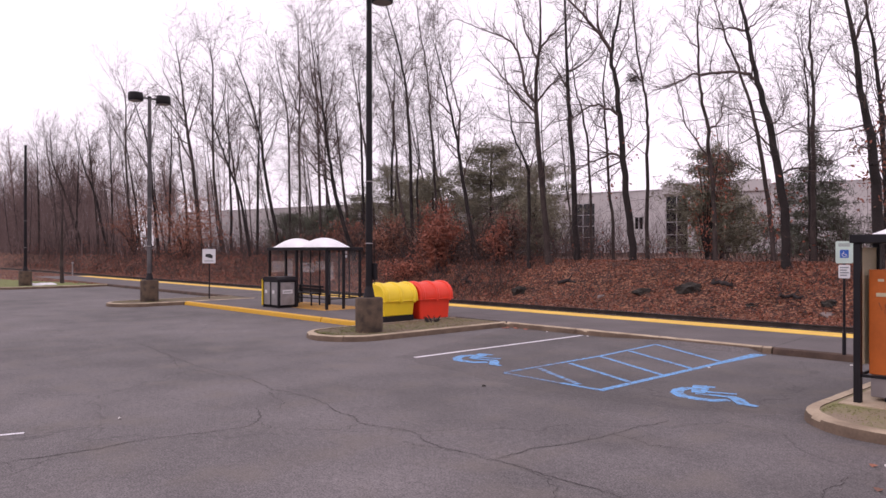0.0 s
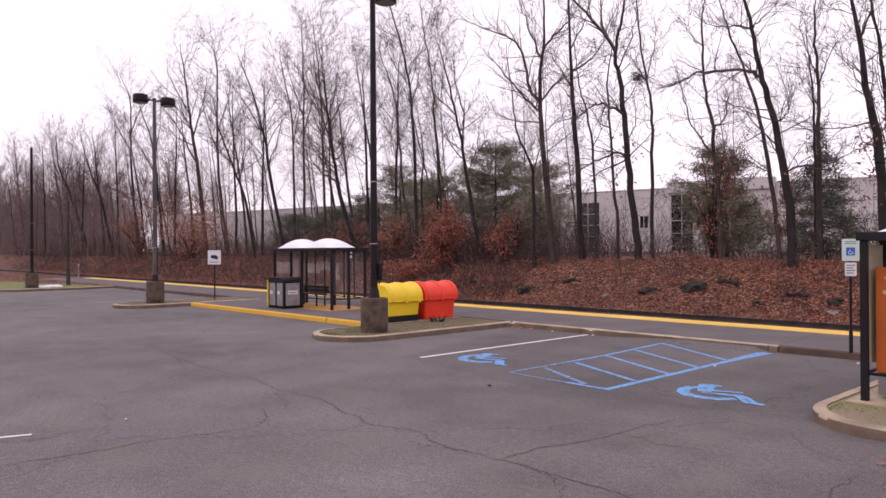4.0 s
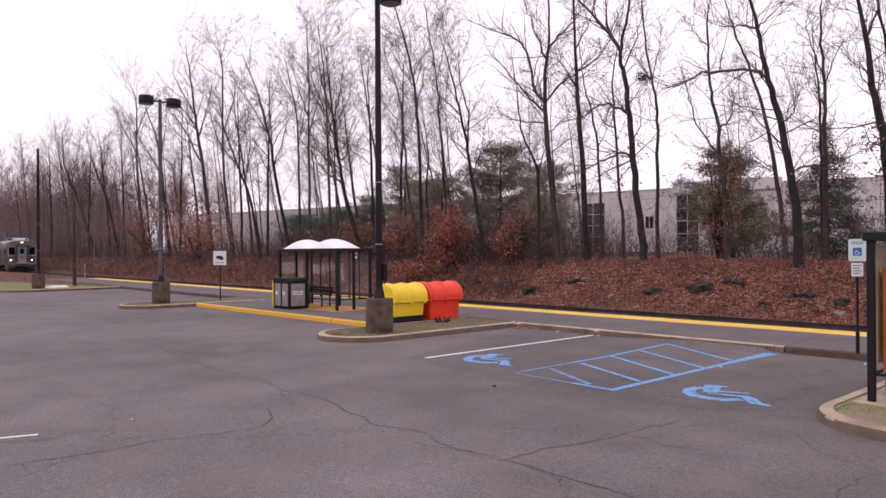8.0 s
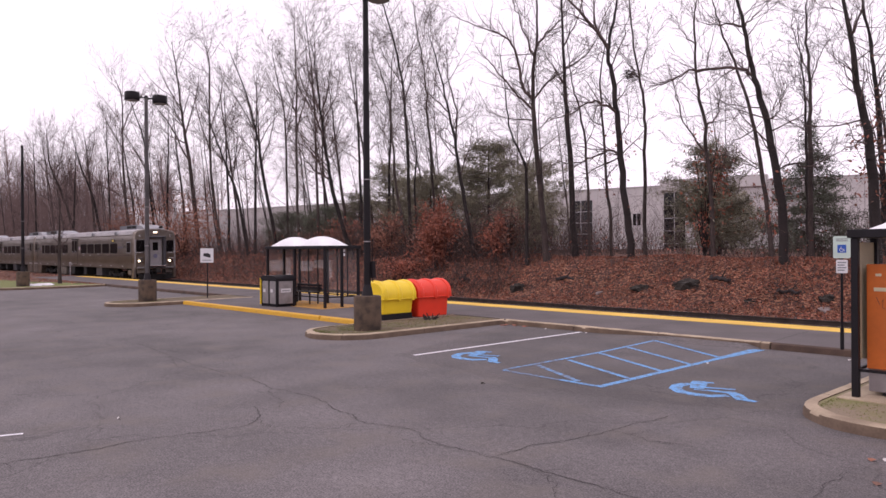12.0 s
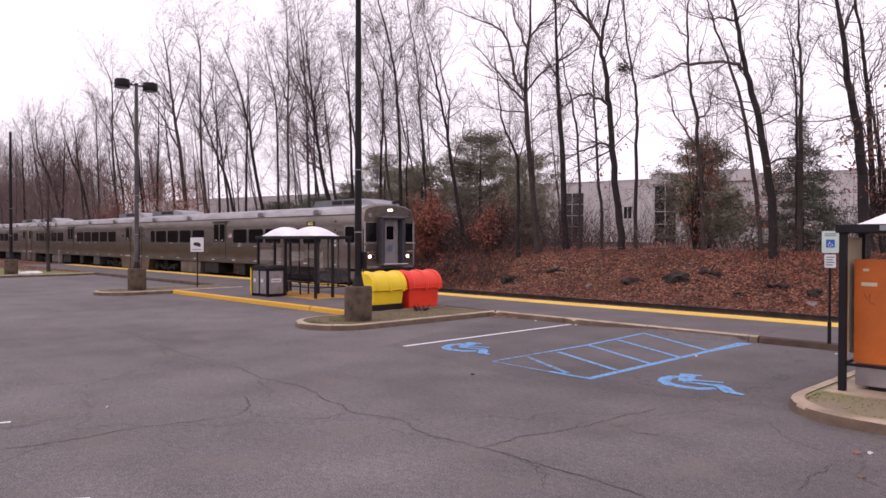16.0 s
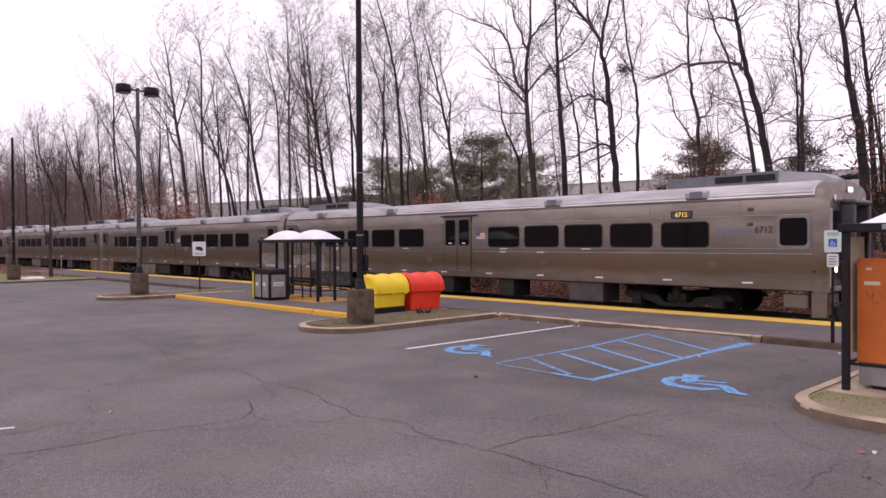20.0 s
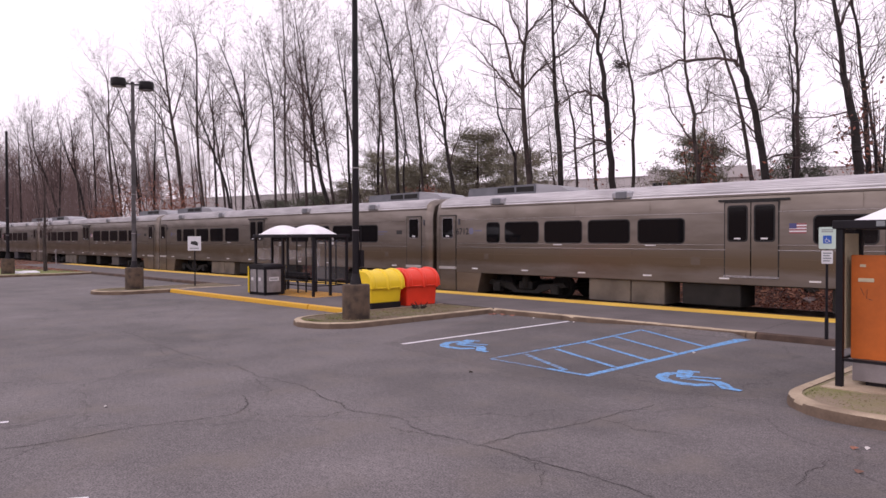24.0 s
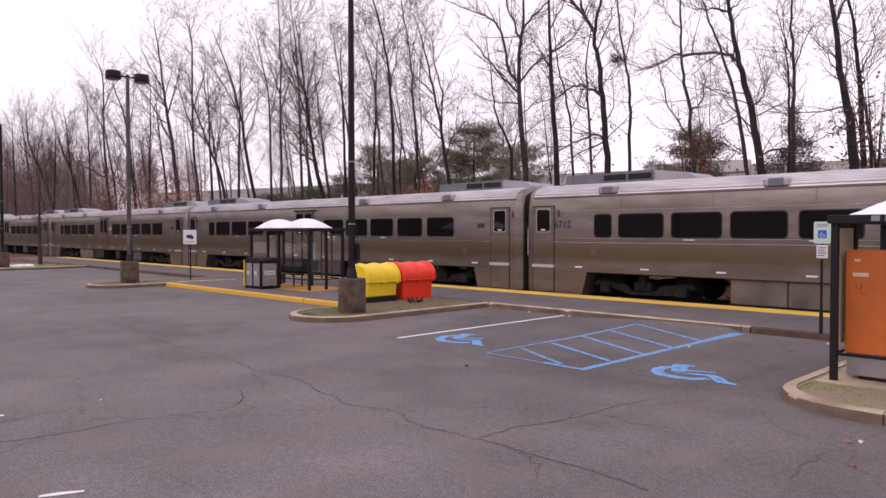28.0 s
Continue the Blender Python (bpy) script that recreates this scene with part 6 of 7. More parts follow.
def grass_tufts():
    """Short grass, moss and dry stalks on the islands and the verge."""
    green = mat("winter_grass", (0.24, 0.26, 0.07), 0.8, vary=0.2, scale=2, bump=0, spread=0.6)
    dry = mat("dry_grass", (0.34, 0.25, 0.15), 0.85, vary=0.2, scale=2, bump=0, spread=0.6)
    rng = np.random.default_rng(8)

    def inside(x, y):
        if -3.5 < x < -0.5 and 9.3 < y < 10.4:
            return math.hypot(min(0, x + 2.62), min(0, y - 10.15)) < 0.88
        if -15.9 < x < -13.8 and 9.8 < y < 15.2:
            return y > 10.82 or math.hypot(x + 14.86, y - 10.82) < 0.92
        if -30.3 < x < -28.2 and 9.9 < y < 12.2:
            return y > 10.85 or math.hypot(x + 29.25, y - 10.85) < 0.9
        return -75 < x < -46.5 and 9.6 < y < 15.3
    for name, m, count, size, label in (("grass_blades", green, 5600, 0.024, "thin green winter grass and moss"), ("dry_stalks", dry, 1700, 0.03, "dry grass stalks and leaf scraps")):
        pts = []
        while len(pts) < count:
            k = rng.random()
            if k < 0.06:
                x, y = -3.45 + 2.9 * rng.random() ** (2.6 if m is green else 1.0), rng.uniform(9.2, 10.42)
            elif k < 0.62:
                x, y = rng.uniform(-15.9, -13.8), 9.8 + 5.4 * rng.random() ** (3.4 if m is green else 1.0)
            elif k < 0.7:
                x, y = rng.uniform(-30.3, -28.2), rng.uniform(9.9, 12.2)
            else:
                x, y = -46.6 - 28 * rng.random() ** 1.4, rng.uniform(9.6, 15.3)
            n = noise.noise((x * 1.1, y * 1.1, 4.0))
            if inside(x, y) and (n > (-0.25 if x > -16 and y < 11.6 else 0.0) if m is green else n < 0.15):
                pts.append((x, y, 0.125 + rng.uniform(0.0, 0.03 if x < -10 else 0.004)))
        ob = new(name, flakes(pts, size, rng, name, m, 0.0, 0.16))
        tagged(ob, label, "grass", kind="stuff")


grass_tufts()


def stone(x, y, z, w, h, seed, material, label, long=1.0, name="boulder"):
    b = bmesh.new()
    bmesh.ops.create_icosphere(b, subdivisions=3, radius=1)
    for v in b.verts:
        k = 1 + 0.5 * noise.noise(v.co * 1.7 + Vector((seed * 7, 0, 0))) + 0.28 * noise.noise(v.co * 4 + Vector((seed, 3, 0)))
        v.co = Vector((v.co.x * w * long, v.co.y * w, v.co.z * h)) * k
    me = bpy.data.meshes.new(name)
    b.to_mesh(me)
    b.free()
    me.materials.append(material)
    ob = tagged(new(name, me), label, "rock", "stones on the bank")
    ob.matrix_basis = pose(x, y, z, 0, 0, seed * 37)


stone(-21.2, 24.6, 0.25, 0.33, 0.3, 1, STONE, "dark stone among fallen leaves")
stone(-16.9, 24.6, 0.2, 0.22, 0.2, 2, PALE_STONE, "small pale stone among leaves")
stone(-15.3, 25.0, 0.45, 0.42, 0.25, 3, STONE, "dark flat stone among leaves")
stone(-13.5, 25.3, 0.65, 0.45, 0.3, 4, STONE, "large dark stone on the leafy bank")
stone(-11.85, 24.3, 0.1, 0.3, 0.13, 5, STONE, "dark rotten log end among leaves", 2.2)
stone(-10.55, 24.7, 0.3, 0.2, 0.1, 6, STONE, "dark rotten wood among leaves", 2.4)
stone(-8.45, 24.8, 0.42, 0.26, 0.18, 7, STONE, "dark stone on the bank")
stone(-8.35, 24.2, 0.05, 0.24, 0.16, 8, PALE_STONE, "pale stone at the foot of the bank")


def fallen_log(x, y, length, r, turn, seed):
    """A dark rotten log or root that lies in the leaves."""
    rng = random.Random(seed)
    t = thing("fallen_log", "dark rotten log lying in fallen leaves", "log", "logs on the bank", pose(x, y, bank_height(x, y) + r * 0.4, 0, 0, turn))
    pts = [(length * (k / 6 - 0.5), rng.uniform(-0.11, 0.11), rng.uniform(-0.06, 0.09)) for k in range(7)]
    part("trunk", Shape().tube(pts, [r * rng.uniform(0.75, 1.1) for _ in pts], 9), DARK_BARK, t)
    part("branch_stub", Shape().tube([pts[3], (pts[3][0] + 0.2, 0.1, r + 0.25)], [r * 0.4, r * 0.2], 6), DARK_BARK, t)


for row in ((-9.6, 24.9, 0.8, 0.07, 12, 1), (-12.4, 25.6, 1.0, 0.09, -20, 2), (-6.9, 25.4, 0.7, 0.07, 30, 3), (-19.2, 25.4, 0.9, 0.08, 8, 4), (-25.0, 25.0, 0.9, 0.09, -15, 5)):
    fallen_log(*row)


def bird_nest():
    rng = np.random.default_rng(2)
    segs = []
    for k in range(160):
        a = rng.normal(size=3) * np.array([0.16, 0.16, 0.13])
        e = a + rng.normal(size=3) * 0.13
        segs.append((*a, *e, 0.012, 0.008))
    ob = tagged(new("bird_nest", sticks(segs, 3, "bird_nest", DARK_BARK)), "dark ball of twigs high in a bare tree", "nest")
    ob.matrix_basis = pose(-18.79, 30, 10.27)


bird_nest()


def sapling(x, y, z, h, seed, label):
    rng = np.random.default_rng(seed)
    out = [[], [], [], []]
    bough(rng, out, np.array([0, 0, -0.1]), np.array([0.02, 0, 1.0]), h, 0.13, 0, dict(THIN, **{"from": (0.3, 0.2, 0.2)}))
    t = thing("young_tree", label, "tree", at=pose(x, y, z))
    part("trunk", sticks(out[0], 8, "trunk", BARK), BARK, t)
    part("crown", sticks(out[1] + out[2] + out[3], 3, "crown", TWIG), TWIG, t)


sapling(-49.4, 13.75, 0.12, 5.5, 3, "young bare tree on the verge")


def scraps():
    """Small things that lie on the asphalt."""
    rng = random.Random(31)
    m = mat("pale_paper_scrap", (0.6, 0.56, 0.55), 0.8, vary=0.1, bump=0)
    for x, y, mm, lab in ((-9.6, 3.35, m, "tiny pale paper scrap on asphalt"), (-2.25, 8.17, m, "single curled pale leaf on asphalt"), (-2.08, 7.3, DULL_LEAF, "single curled brown leaf on asphalt"), (-1.3, 9.0, DULL_LEAF, "small dead leaf on asphalt"), (-7.95, 8.35, STONE, "small dark pebble on asphalt"), (-6.37, 12.66, m, "small pale chip on the blue line"), (-4.68, 14.84, m, "white paper scrap beside a kerb"), (-2.35, 8.08, TAN_LEAF, "single orange-brown leaf on asphalt"), (-10.8, 15.1, m, "pale crumb along the kerb"), (-12.1, 15.12, m, "pale crumb along the kerb"), (-13.55, 15.2, RUST_LEAF, "dead leaves in the corner of a kerb"), (-13.45, 15.08, TAN_LEAF, "dead leaves in the corner of a kerb"), (-13.5, 15.0, RUST_LEAF, "dead leaves in the corner of a kerb"), (-13.2, 15.15, TAN_LEAF, "dead leaf against the kerb"), (-13.3, 15.25, RUST_LEAF, "dead leaves against the kerb"), (-12.9, 15.22, RUST_LEAF, "dead leaf against the kerb")):
        s = Shape()
        g = 0.5 if mm is m else 1.3 if y > 14.9 else 0.6
        pts = [(x + 0.07 * g * math.cos(a) * rng.uniform(0.6, 1.2), y + 0.05 * g * math.sin(a) * rng.uniform(0.6, 1.2), 0.012 + 0.012 * math.cos(2 * a)) for a in [k * math.pi / 4 for k in range(8)]]
        s.add(pts + [(x, y, 0.03)], [(k, (k + 1) % 8, 8) for k in range(8)])
        solid("scrap", s, mm, lab, "scrap", "scraps on the asphalt")


scraps()

# ---- the train ----
COWL = steel_mat("dull_cowl_steel", (0.42, 0.42, 0.45), 0.35, (0.32, 0.31, 0.33), 0.6)
FLAG_RED = mat("faded_flag_red", (0.30, 0.07, 0.08), 0.5, vary=0.05, bump=0)
FLAG_BLUE = mat("faded_flag_blue", (0.07, 0.07, 0.2), 0.5, vary=0.05, bump=0)
PITCH, HALF = 25.7, 1.58
WHEEL = 0.42


def car_profile(k=1.0, low=0.86):
    """Half of a car's cross-section and its mirror, as pairs (y, z)."""
    side = [(HALF, low), (HALF, 1.9), (HALF, 2.85), (1.545, 3.1), (1.50, 3.27)]
    full = side + [(-y, z) for y, z in reversed(side)]
    return [(y * k, 2.0 + (z - 2.0) * (1 - (1 - k) * 0.8)) for y, z in full]


def roof_profile(k=1.0):
    pts = []
    for i in range(17):
        a = math.pi * i / 16
        pts.append((1.50 * k * math.cos(a), 3.27 + 0.47 * k * math.sin(a) ** 0.7))
    return pts


def end_ring(k, low):
    """The whole outline of a car's end, a little larger than the car."""
    side = [(HALF, low), (HALF, 1.9), (HALF, 2.85), (1.545, 3.1)]
    full = side + roof_profile() + [(-y, z) for y, z in reversed(side)]
    return [(y * k, z if z < 3 else 3 + (z - 3) * (2 * k - 1)) for y, z in full]


def text_mesh(body, size, material):
    cu = bpy.data.curves.new("lettering", "FONT")
    cu.body, cu.size, cu.extrude, cu.offset = body, size, 0.002, size * 0.016
    cu.align_x, cu.align_y = "CENTER", "CENTER"
    ob = bpy.data.objects.new("lettering", cu)
    scene.collection.objects.link(ob)
    bpy.context.view_layer.update()
    me = bpy.data.meshes.new_from_object(ob.evaluated_get(bpy.context.evaluated_depsgraph_get()))
    bpy.data.objects.remove(ob)
    me.materials.clear()
    me.materials.append(material)
    return me


def side_plate(x0, x1, z0, z1, r, d0, d1):
    """A rounded plate on the car's near side, from depth d0 to d1 outside the side wall."""
    return Shape().prism([(x, z) for x, z in rounded(x0, x1, z0, z1, r)], -HALF - d1, -HALF - d0, axis="y")


def side_window(parent, x0, x1, z0, z1, r=0.1):
    ring = part("window_frame", side_plate(x0 - 0.035, x1 + 0.035, z0 - 0.035, z1 + 0.035, r + 0.03, -0.01, 0.008), GASKET, parent)
    part("pane", side_plate(x0, x1, z0, z1, r, 0.0, 0.014), PANE, ring)
    return ring


def leaf(parent, x0, x1, z0, z1, wz0, wz1, name="door_leaf", mat_=STEEL, trim=GASKET):
    gap = part(name + "_seal", side_plate(x0 - 0.03, x1 + 0.03, z0 - 0.02, z1 + 0.04, 0.03, -0.01, 0.012), GASKET, parent)
    d = part(name, side_plate(x0, x1, z0, z1, 0.02, 0.0, 0.02), mat_, parent)
    w = (x1 - x0) * (0.15 if trim is GASKET else 0.19)
    f = part("door_window_frame", side_plate(x0 + w - 0.04, x1 - w + 0.04, wz0 - 0.04, wz1 + 0.04, 0.09, 0.01, 0.026), trim, d)
    part("pane", side_plate(x0 + w, x1 - w, wz0, wz1, 0.06, 0.012, 0.032), PANE, f)
    part("window_sticker", side_plate((x0 + x1) / 2 - 0.09, (x0 + x1) / 2 + 0.09, wz0 + 0.03, wz0 + 0.07, 0.01, 0.03, 0.035), SIGN_WHITE, f)
    return d


def bogie(parent, x):
    b = Shape()
    for y in (-1.12, 1.12):
        b.prism([(-1.75, 0.46), (-1.6, 0.62), (-0.6, 0.5), (-0.4, 0.3), (0.4, 0.3), (0.6, 0.5), (1.6, 0.62), (1.75, 0.46), (1.0, 0.36), (0.5, 0.2), (-0.5, 0.2), (-1.0, 0.36)], y - 0.07, y + 0.07, axis="y")
    b.box(-0.3, 0.3, -1.2, 1.2, 0.32, 0.6, 0.03)
    fr = part("bogie_frame", b, UNDER, parent, at=pose(x, 0, 0))
    for dx in (-1.3, 1.3):
        for y in (-1.13, 1.13):
            part("axle_box", Shape().box(dx - 0.17, dx + 0.17, y - 0.14, y + 0.14, 0.2, 0.52, 0.03), UNDER, fr)
    for y in (-1.14, 1.14):
        part("spring", Shape().lathe([(0.13, 0.42), (0.15, 0.5), (0.13, 0.58), (0.15, 0.66), (0.13, 0.74), (0.13, 0.84)], 0, y, 12), UNDER, fr)


def wheelset_mesh():
    s = Shape()
    for y in (-0.755, 0.755):
        k = 1 if y > 0 else -1
        rings = []
        for r, dy in ((0.1, -0.02), (0.3, 0.0), (0.36, -0.04), (WHEEL, -0.05), (WHEEL, 0.06), (WHEEL + 0.025, 0.07), (WHEEL + 0.025, 0.09), (0.36, 0.09), (0.1, 0.05)):
            rings.append([(r * math.cos(2 * math.pi * i / 24), y - k * dy, r * math.sin(2 * math.pi * i / 24)) for i in range(24)])
        s.tube_rings(rings)
        for i in range(5):
            a = 2 * math.pi * i / 5
            s.tube([(0.16 * math.cos(a), y + k * 0.03, 0.16 * math.sin(a)), (0.16 * math.cos(a), y + k * 0.06, 0.16 * math.sin(a))], 0.03, 6)
    s.tube([(0, -0.9, 0), (0, 0.9, 0)], 0.08, 10)
    return s.mesh("wheelset", UNDER)


def roof_unit(parent, x):
    """The air-conditioning hump: a box with grilles and a wedge that points forward."""
    prof = [(x - 3.3, 3.6), (x - 3.22, 4.0), (x, 4.04), (x, 3.6)]
    u = part("roof_unit", Shape().prism(prof, -0.78, 0.78, axis="y"), PANEL, parent, "grey roof-mounted cooling unit")
    part("cowl", Shape().prism([(x, 3.6), (x, 4.04), (x + 1.1, 3.9), (x + 1.35, 3.76), (x + 1.38, 3.6)], -0.74, 0.74, axis="y"), COWL, u)
    for k in range(2):
        g = Shape().box(x - 1.75 + 0.9 * k, x - 0.95 + 0.9 * k, -0.797, -0.775, 3.78, 3.96)
        part("grille", g, UNDER, u)
    part("base_rail", Shape().box(x - 3.5, x + 1.4, -0.95, 0.95, 3.56, 3.66), ROOF, u)


WHEELSETS = []
WHEEL_MESH = wheelset_mesh()


def build_car(cab, number):
    label = "stainless steel cab car with lit headlights and open gangway door" if cab else "grimy stainless steel passenger coach with dark windows"
    t = thing("cab_car" if cab else "passenger_coach", label, "train", "" if cab else "coaches of the train")
    x1, x0 = (-0.60 if cab else -0.12), -PITCH + 0.12
    in0, in1 = x0 + 0.28, (x1 if cab else x1 - 0.28)
    body = Shape().prism(car_profile(), in0, in1)
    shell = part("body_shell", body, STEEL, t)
    lower = Shape()
    for y in (-1, 1):
        prof = [(y * (HALF - 0.02), 0.84), (y * (HALF + 0.006), 0.86), (y * (HALF + 0.006), 1.55), (y * (HALF - 0.02), 1.56)]
        lower.prism(prof, in0, in1)
    part("lower_side", lower, STEEL, t, "lower side panels with a browner band")
    for z in (1.30, 1.78, 1.92, 2.80):
        flute = Shape().box(in0, in1 - 0.02, -HALF - (0.016 if z < 3 else -0.01), -HALF + 0.03, z, z + (0.02 if z < 1.85 else 0.012))
        part("side_flute", flute, CHROME if z > 1.5 else STEEL, t)
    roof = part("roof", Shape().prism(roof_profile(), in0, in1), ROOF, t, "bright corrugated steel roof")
    pr = roof_profile()
    for k in range(8):
        f = 11.4 + 0.55 * k
        i, u = int(f), f - int(f)
        y = pr[i][0] * (1 - u) + pr[i + 1][0] * u
        z = pr[i][1] * (1 - u) + pr[i + 1][1] * u
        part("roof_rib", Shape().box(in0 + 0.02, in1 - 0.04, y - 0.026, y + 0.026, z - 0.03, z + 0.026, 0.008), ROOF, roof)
    part("gutter", Shape().box(in0, in1, -1.535, -1.495, 3.25, 3.30), STEEL, roof)
    c = -PITCH / 2
    for a in (c + 1.15, c + 2.85, c + 4.55, c + 6.3, c + 8.05):
        side_window(shell, a, a + 1.42, 1.98, 2.66)
    for a in (-21.95, -20.2, -18.46, -16.68):
        side_window(shell, a, a + 1.46, 1.98, 2.66)
    side_window(shell, -22.82, -22.24, 1.98, 2.66)
    leaf(shell, -14.0, -13.31, 1.1, 3.06, 2.05, 2.96)
    leaf(shell, -13.28, -12.59, 1.1, 3.06, 2.05, 2.96)
    part("door_track", side_plate(-14.2, -12.3, 3.11, 3.16, 0.01, -0.02, 0.012), GASKET, shell)
    part("door_sill", side_plate(-14.04, -12.55, 1.04, 1.1, 0.01, 0.0, 0.03), CHROME, shell)
    # end doors with their step wells
    ends = [x0 + 0.33] + ([] if cab else [x1 - 1.36])
    for a in ends:
        leaf(shell, a, a + 0.84, 0.16, 2.96, 2.15, 2.87, "end_door", trim=CHROME)
        part("threshold", side_plate(a - 0.03, a + 0.87, 0.95, 1.05, 0.02, 0.0, 0.06), ROOF, shell)
        part("call_box", side_plate(a + 0.98, a + 1.06, 2.62, 2.85, 0.03, 0.0, 0.03), DARK_GREY, shell)
    wells = [(x0, x0 + 2.37)] + ([] if cab else [(x1 - 2.12, x1)])
    for a, b in wells:
        lo, hi = (a + 0.28, b + 0.1) if a == x0 else (a - 0.1, b - 0.28)
        well = [(lo, 0.875), (hi, 0.875), (hi - (0.2 if a == x0 else 0), 0.12), (lo + (0 if a == x0 else 0.2), 0.12)]
        part("step_well", Shape().prism(well, -HALF + 0.004, HALF - 0.004, axis="y"), STEEL_LOW, t)
    for k in range(10):
        a = x0 + 2.02 + 2.35 * k
        part("marker_plate", Shape().box(a, a + 0.28, -HALF - 0.024, -HALF - 0.004, 0.985, 1.03), SIGN_WHITE, shell)
    for a in (c + 1.7, c + 5.2, c - 3.6, c - 7.0):
        part("marker_plate", Shape().box(a, a + 0.35, -HALF - 0.014, -HALF, 1.885, 1.915), SIGN_WHITE, shell)
    for a in (-22.4, -17.3, -8.88, -3.76):
        v = part("roof_vent", Shape().box(a - 0.36, a + 0.36, -1.55, -1.3, 3.30, 3.56, 0.06), COWL, roof)
        part("vent_grille", Shape().box(a - 0.2, a + 0.2, -1.565, -1.5, 3.32, 3.54, 0.02), PANEL, v)
    roof_unit(roof, x0 + 4.32)
    roof_unit(roof, x1 - (1.2 if cab else 1.57))
    for a in (c - 2.0, c + 0.4):
        part("roof_aerial", Shape().lathe([(0.05, 3.7), (0.05, 3.8), (0.02, 3.86)], a, 0.0, 8), GREY_METAL, roof)
    # seams of the side sheets and small hatches
    for a in (x0 + 3.1, -19.6, -16.9, -11.2, -8.5, -5.8, -3.1):
        part("panel_seam", Shape().box(a, a + 0.008, -HALF - 0.009, -HALF, 0.9, 1.78), STEEL_LOW, shell)
        part("panel_seam", Shape().box(a + 0.6, a + 0.608, -HALF - 0.003, -HALF, 2.81, 3.24), STEEL_LOW, shell)
    for a, b, za, zb in ((-15.0, -14.72, 1.36, 1.58), (x0 + 2.62, x0 + 2.82, 1.36, 1.56), (-9.3, -9.1, 1.38, 1.52), (x1 - 2.75, x1 - 2.55, 1.36, 1.56)):
        part("hatch", side_plate(a, b, za, zb, 0.02, 0.0, 0.011), STEEL_LOW, shell, "small grimy hatch")
    # underneath
    part("underframe", Shape().box(x0 + 2.3, x1 - (0.8 if cab else 2.1), -1.3, 1.3, 0.81, 0.9), UNDER, t)
    for a, b, m, lab in ((-18.5, -17.0, BOX_PAINT, "dusty equipment locker"), (-16.97, -15.86, BOX_PAINT, "dusty equipment locker"), (-15.3, -13.6, UNDER, ""), (-11.3, -10.6, UNDER, ""), (-8.2, -6.9, DARK_GREY, "")):
        part("equipment_box", Shape().box(a, b, -HALF + 0.08, -0.55, 0.15 if m is BOX_PAINT else 0.22, 0.84, 0.02), m, t, lab)
    part("air_tank", Shape().tube([(-6.5, -0.6, 0.55), (-5.6, -0.6, 0.55)], 0.2, 14), UNDER, t)
    bogies = (x0 + 4.22, x1 - (3.95 if cab else 4.32))
    for a in bogies:
        bogie(t, a)
        for dx in (-1.3, 1.3):
            w = part("wheelset", WHEEL_MESH, UNDER, t, at=pose(a + dx, 0, RAIL_Z + WHEEL))
            WHEELSETS.append((w, a + dx))
    # rear end wall with its rubber gangway
    part("gangway", Shape().box(x0 - 0.23, x0, -0.62, 0.62, 0.9, 3.2, 0.04), GASKET, t)
    for dx in (0.03, 0.14):
        part("end_grab_rail", Shape().tube([(x0 - dx, -1.1, 1.25), (x0 - dx, -1.3, 1.35), (x0 - dx, -1.3, 2.25), (x0 - dx, -1.1, 2.35)], 0.022, 6), ROOF, t)
    # markings
    off = x1 + 0.25 if cab else x1 - 0.82
    mark = side_plate(off - 2.78, off - 2.58, 2.25, 2.47, 0.09, 0.0, 0.003)
    part("round_mark", mark, LOGO_BLUE, shell)
    part("text_bar", Shape().box(off - 2.5, off - 1.78, -HALF - 0.003, -HALF, 2.37, 2.415), LOGO_BLUE, shell)
    part("text_bar", Shape().box(off - 2.46, off - 2.02, -HALF - 0.003, -HALF, 2.265, 2.295), LOGO_BLUE, shell)
    part("round_mark", side_plate(x0 + 1.86, x0 + 2.08, 2.26, 2.5, 0.1, 0.0, 0.003), LOGO_BLUE, shell)
    part("text_bar", Shape().box(x0 + 2.14, x0 + 2.5, -HALF - 0.003, -HALF, 2.37, 2.415), LOGO_BLUE, shell)
    for a in [x0] + ([] if cab else [x1 - 0.14]):
        rings = []
        for d, k in ((0.0, 0.905), (0.05, 0.955), (0.14, 0.985), (0.285, 1.001)):
            at = a + d if a == x0 else a + 0.14 - d
            rings.append([(at, y, z) for y, z in end_ring(k, 0.14)])
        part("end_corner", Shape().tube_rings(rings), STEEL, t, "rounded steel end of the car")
    for a in (c + 1.7, c + 3.4):
        part("window_plate", side_plate(a, a + 0.3, 1.77, 1.80, 0.01, 0.03, 0.036), SIGN_WHITE, shell)
    if number:
        part("number", text_mesh(number, 0.24, DARK_PRINT), DARK_PRINT, shell, at=pose(-1.84, -HALF - 0.004, 2.42, 90))
        part("number", text_mesh(number, 0.33, DARK_PRINT), DARK_PRINT, shell, at=pose(x0 + 1.52, -HALF - 0.004, 2.36, 90))
    else:
        part("number_bar", Shape().box(x1 - 2.02, x1 - 1.67, -HALF - 0.004, -HALF, 2.28, 2.44), DARK_PRINT, shell)
    flag = part("flag", Shape().box(-12.31, -11.89, -HALF - 0.004, -HALF, 2.23, 2.49), SIGN_WHITE, shell, "small striped national flag decal")
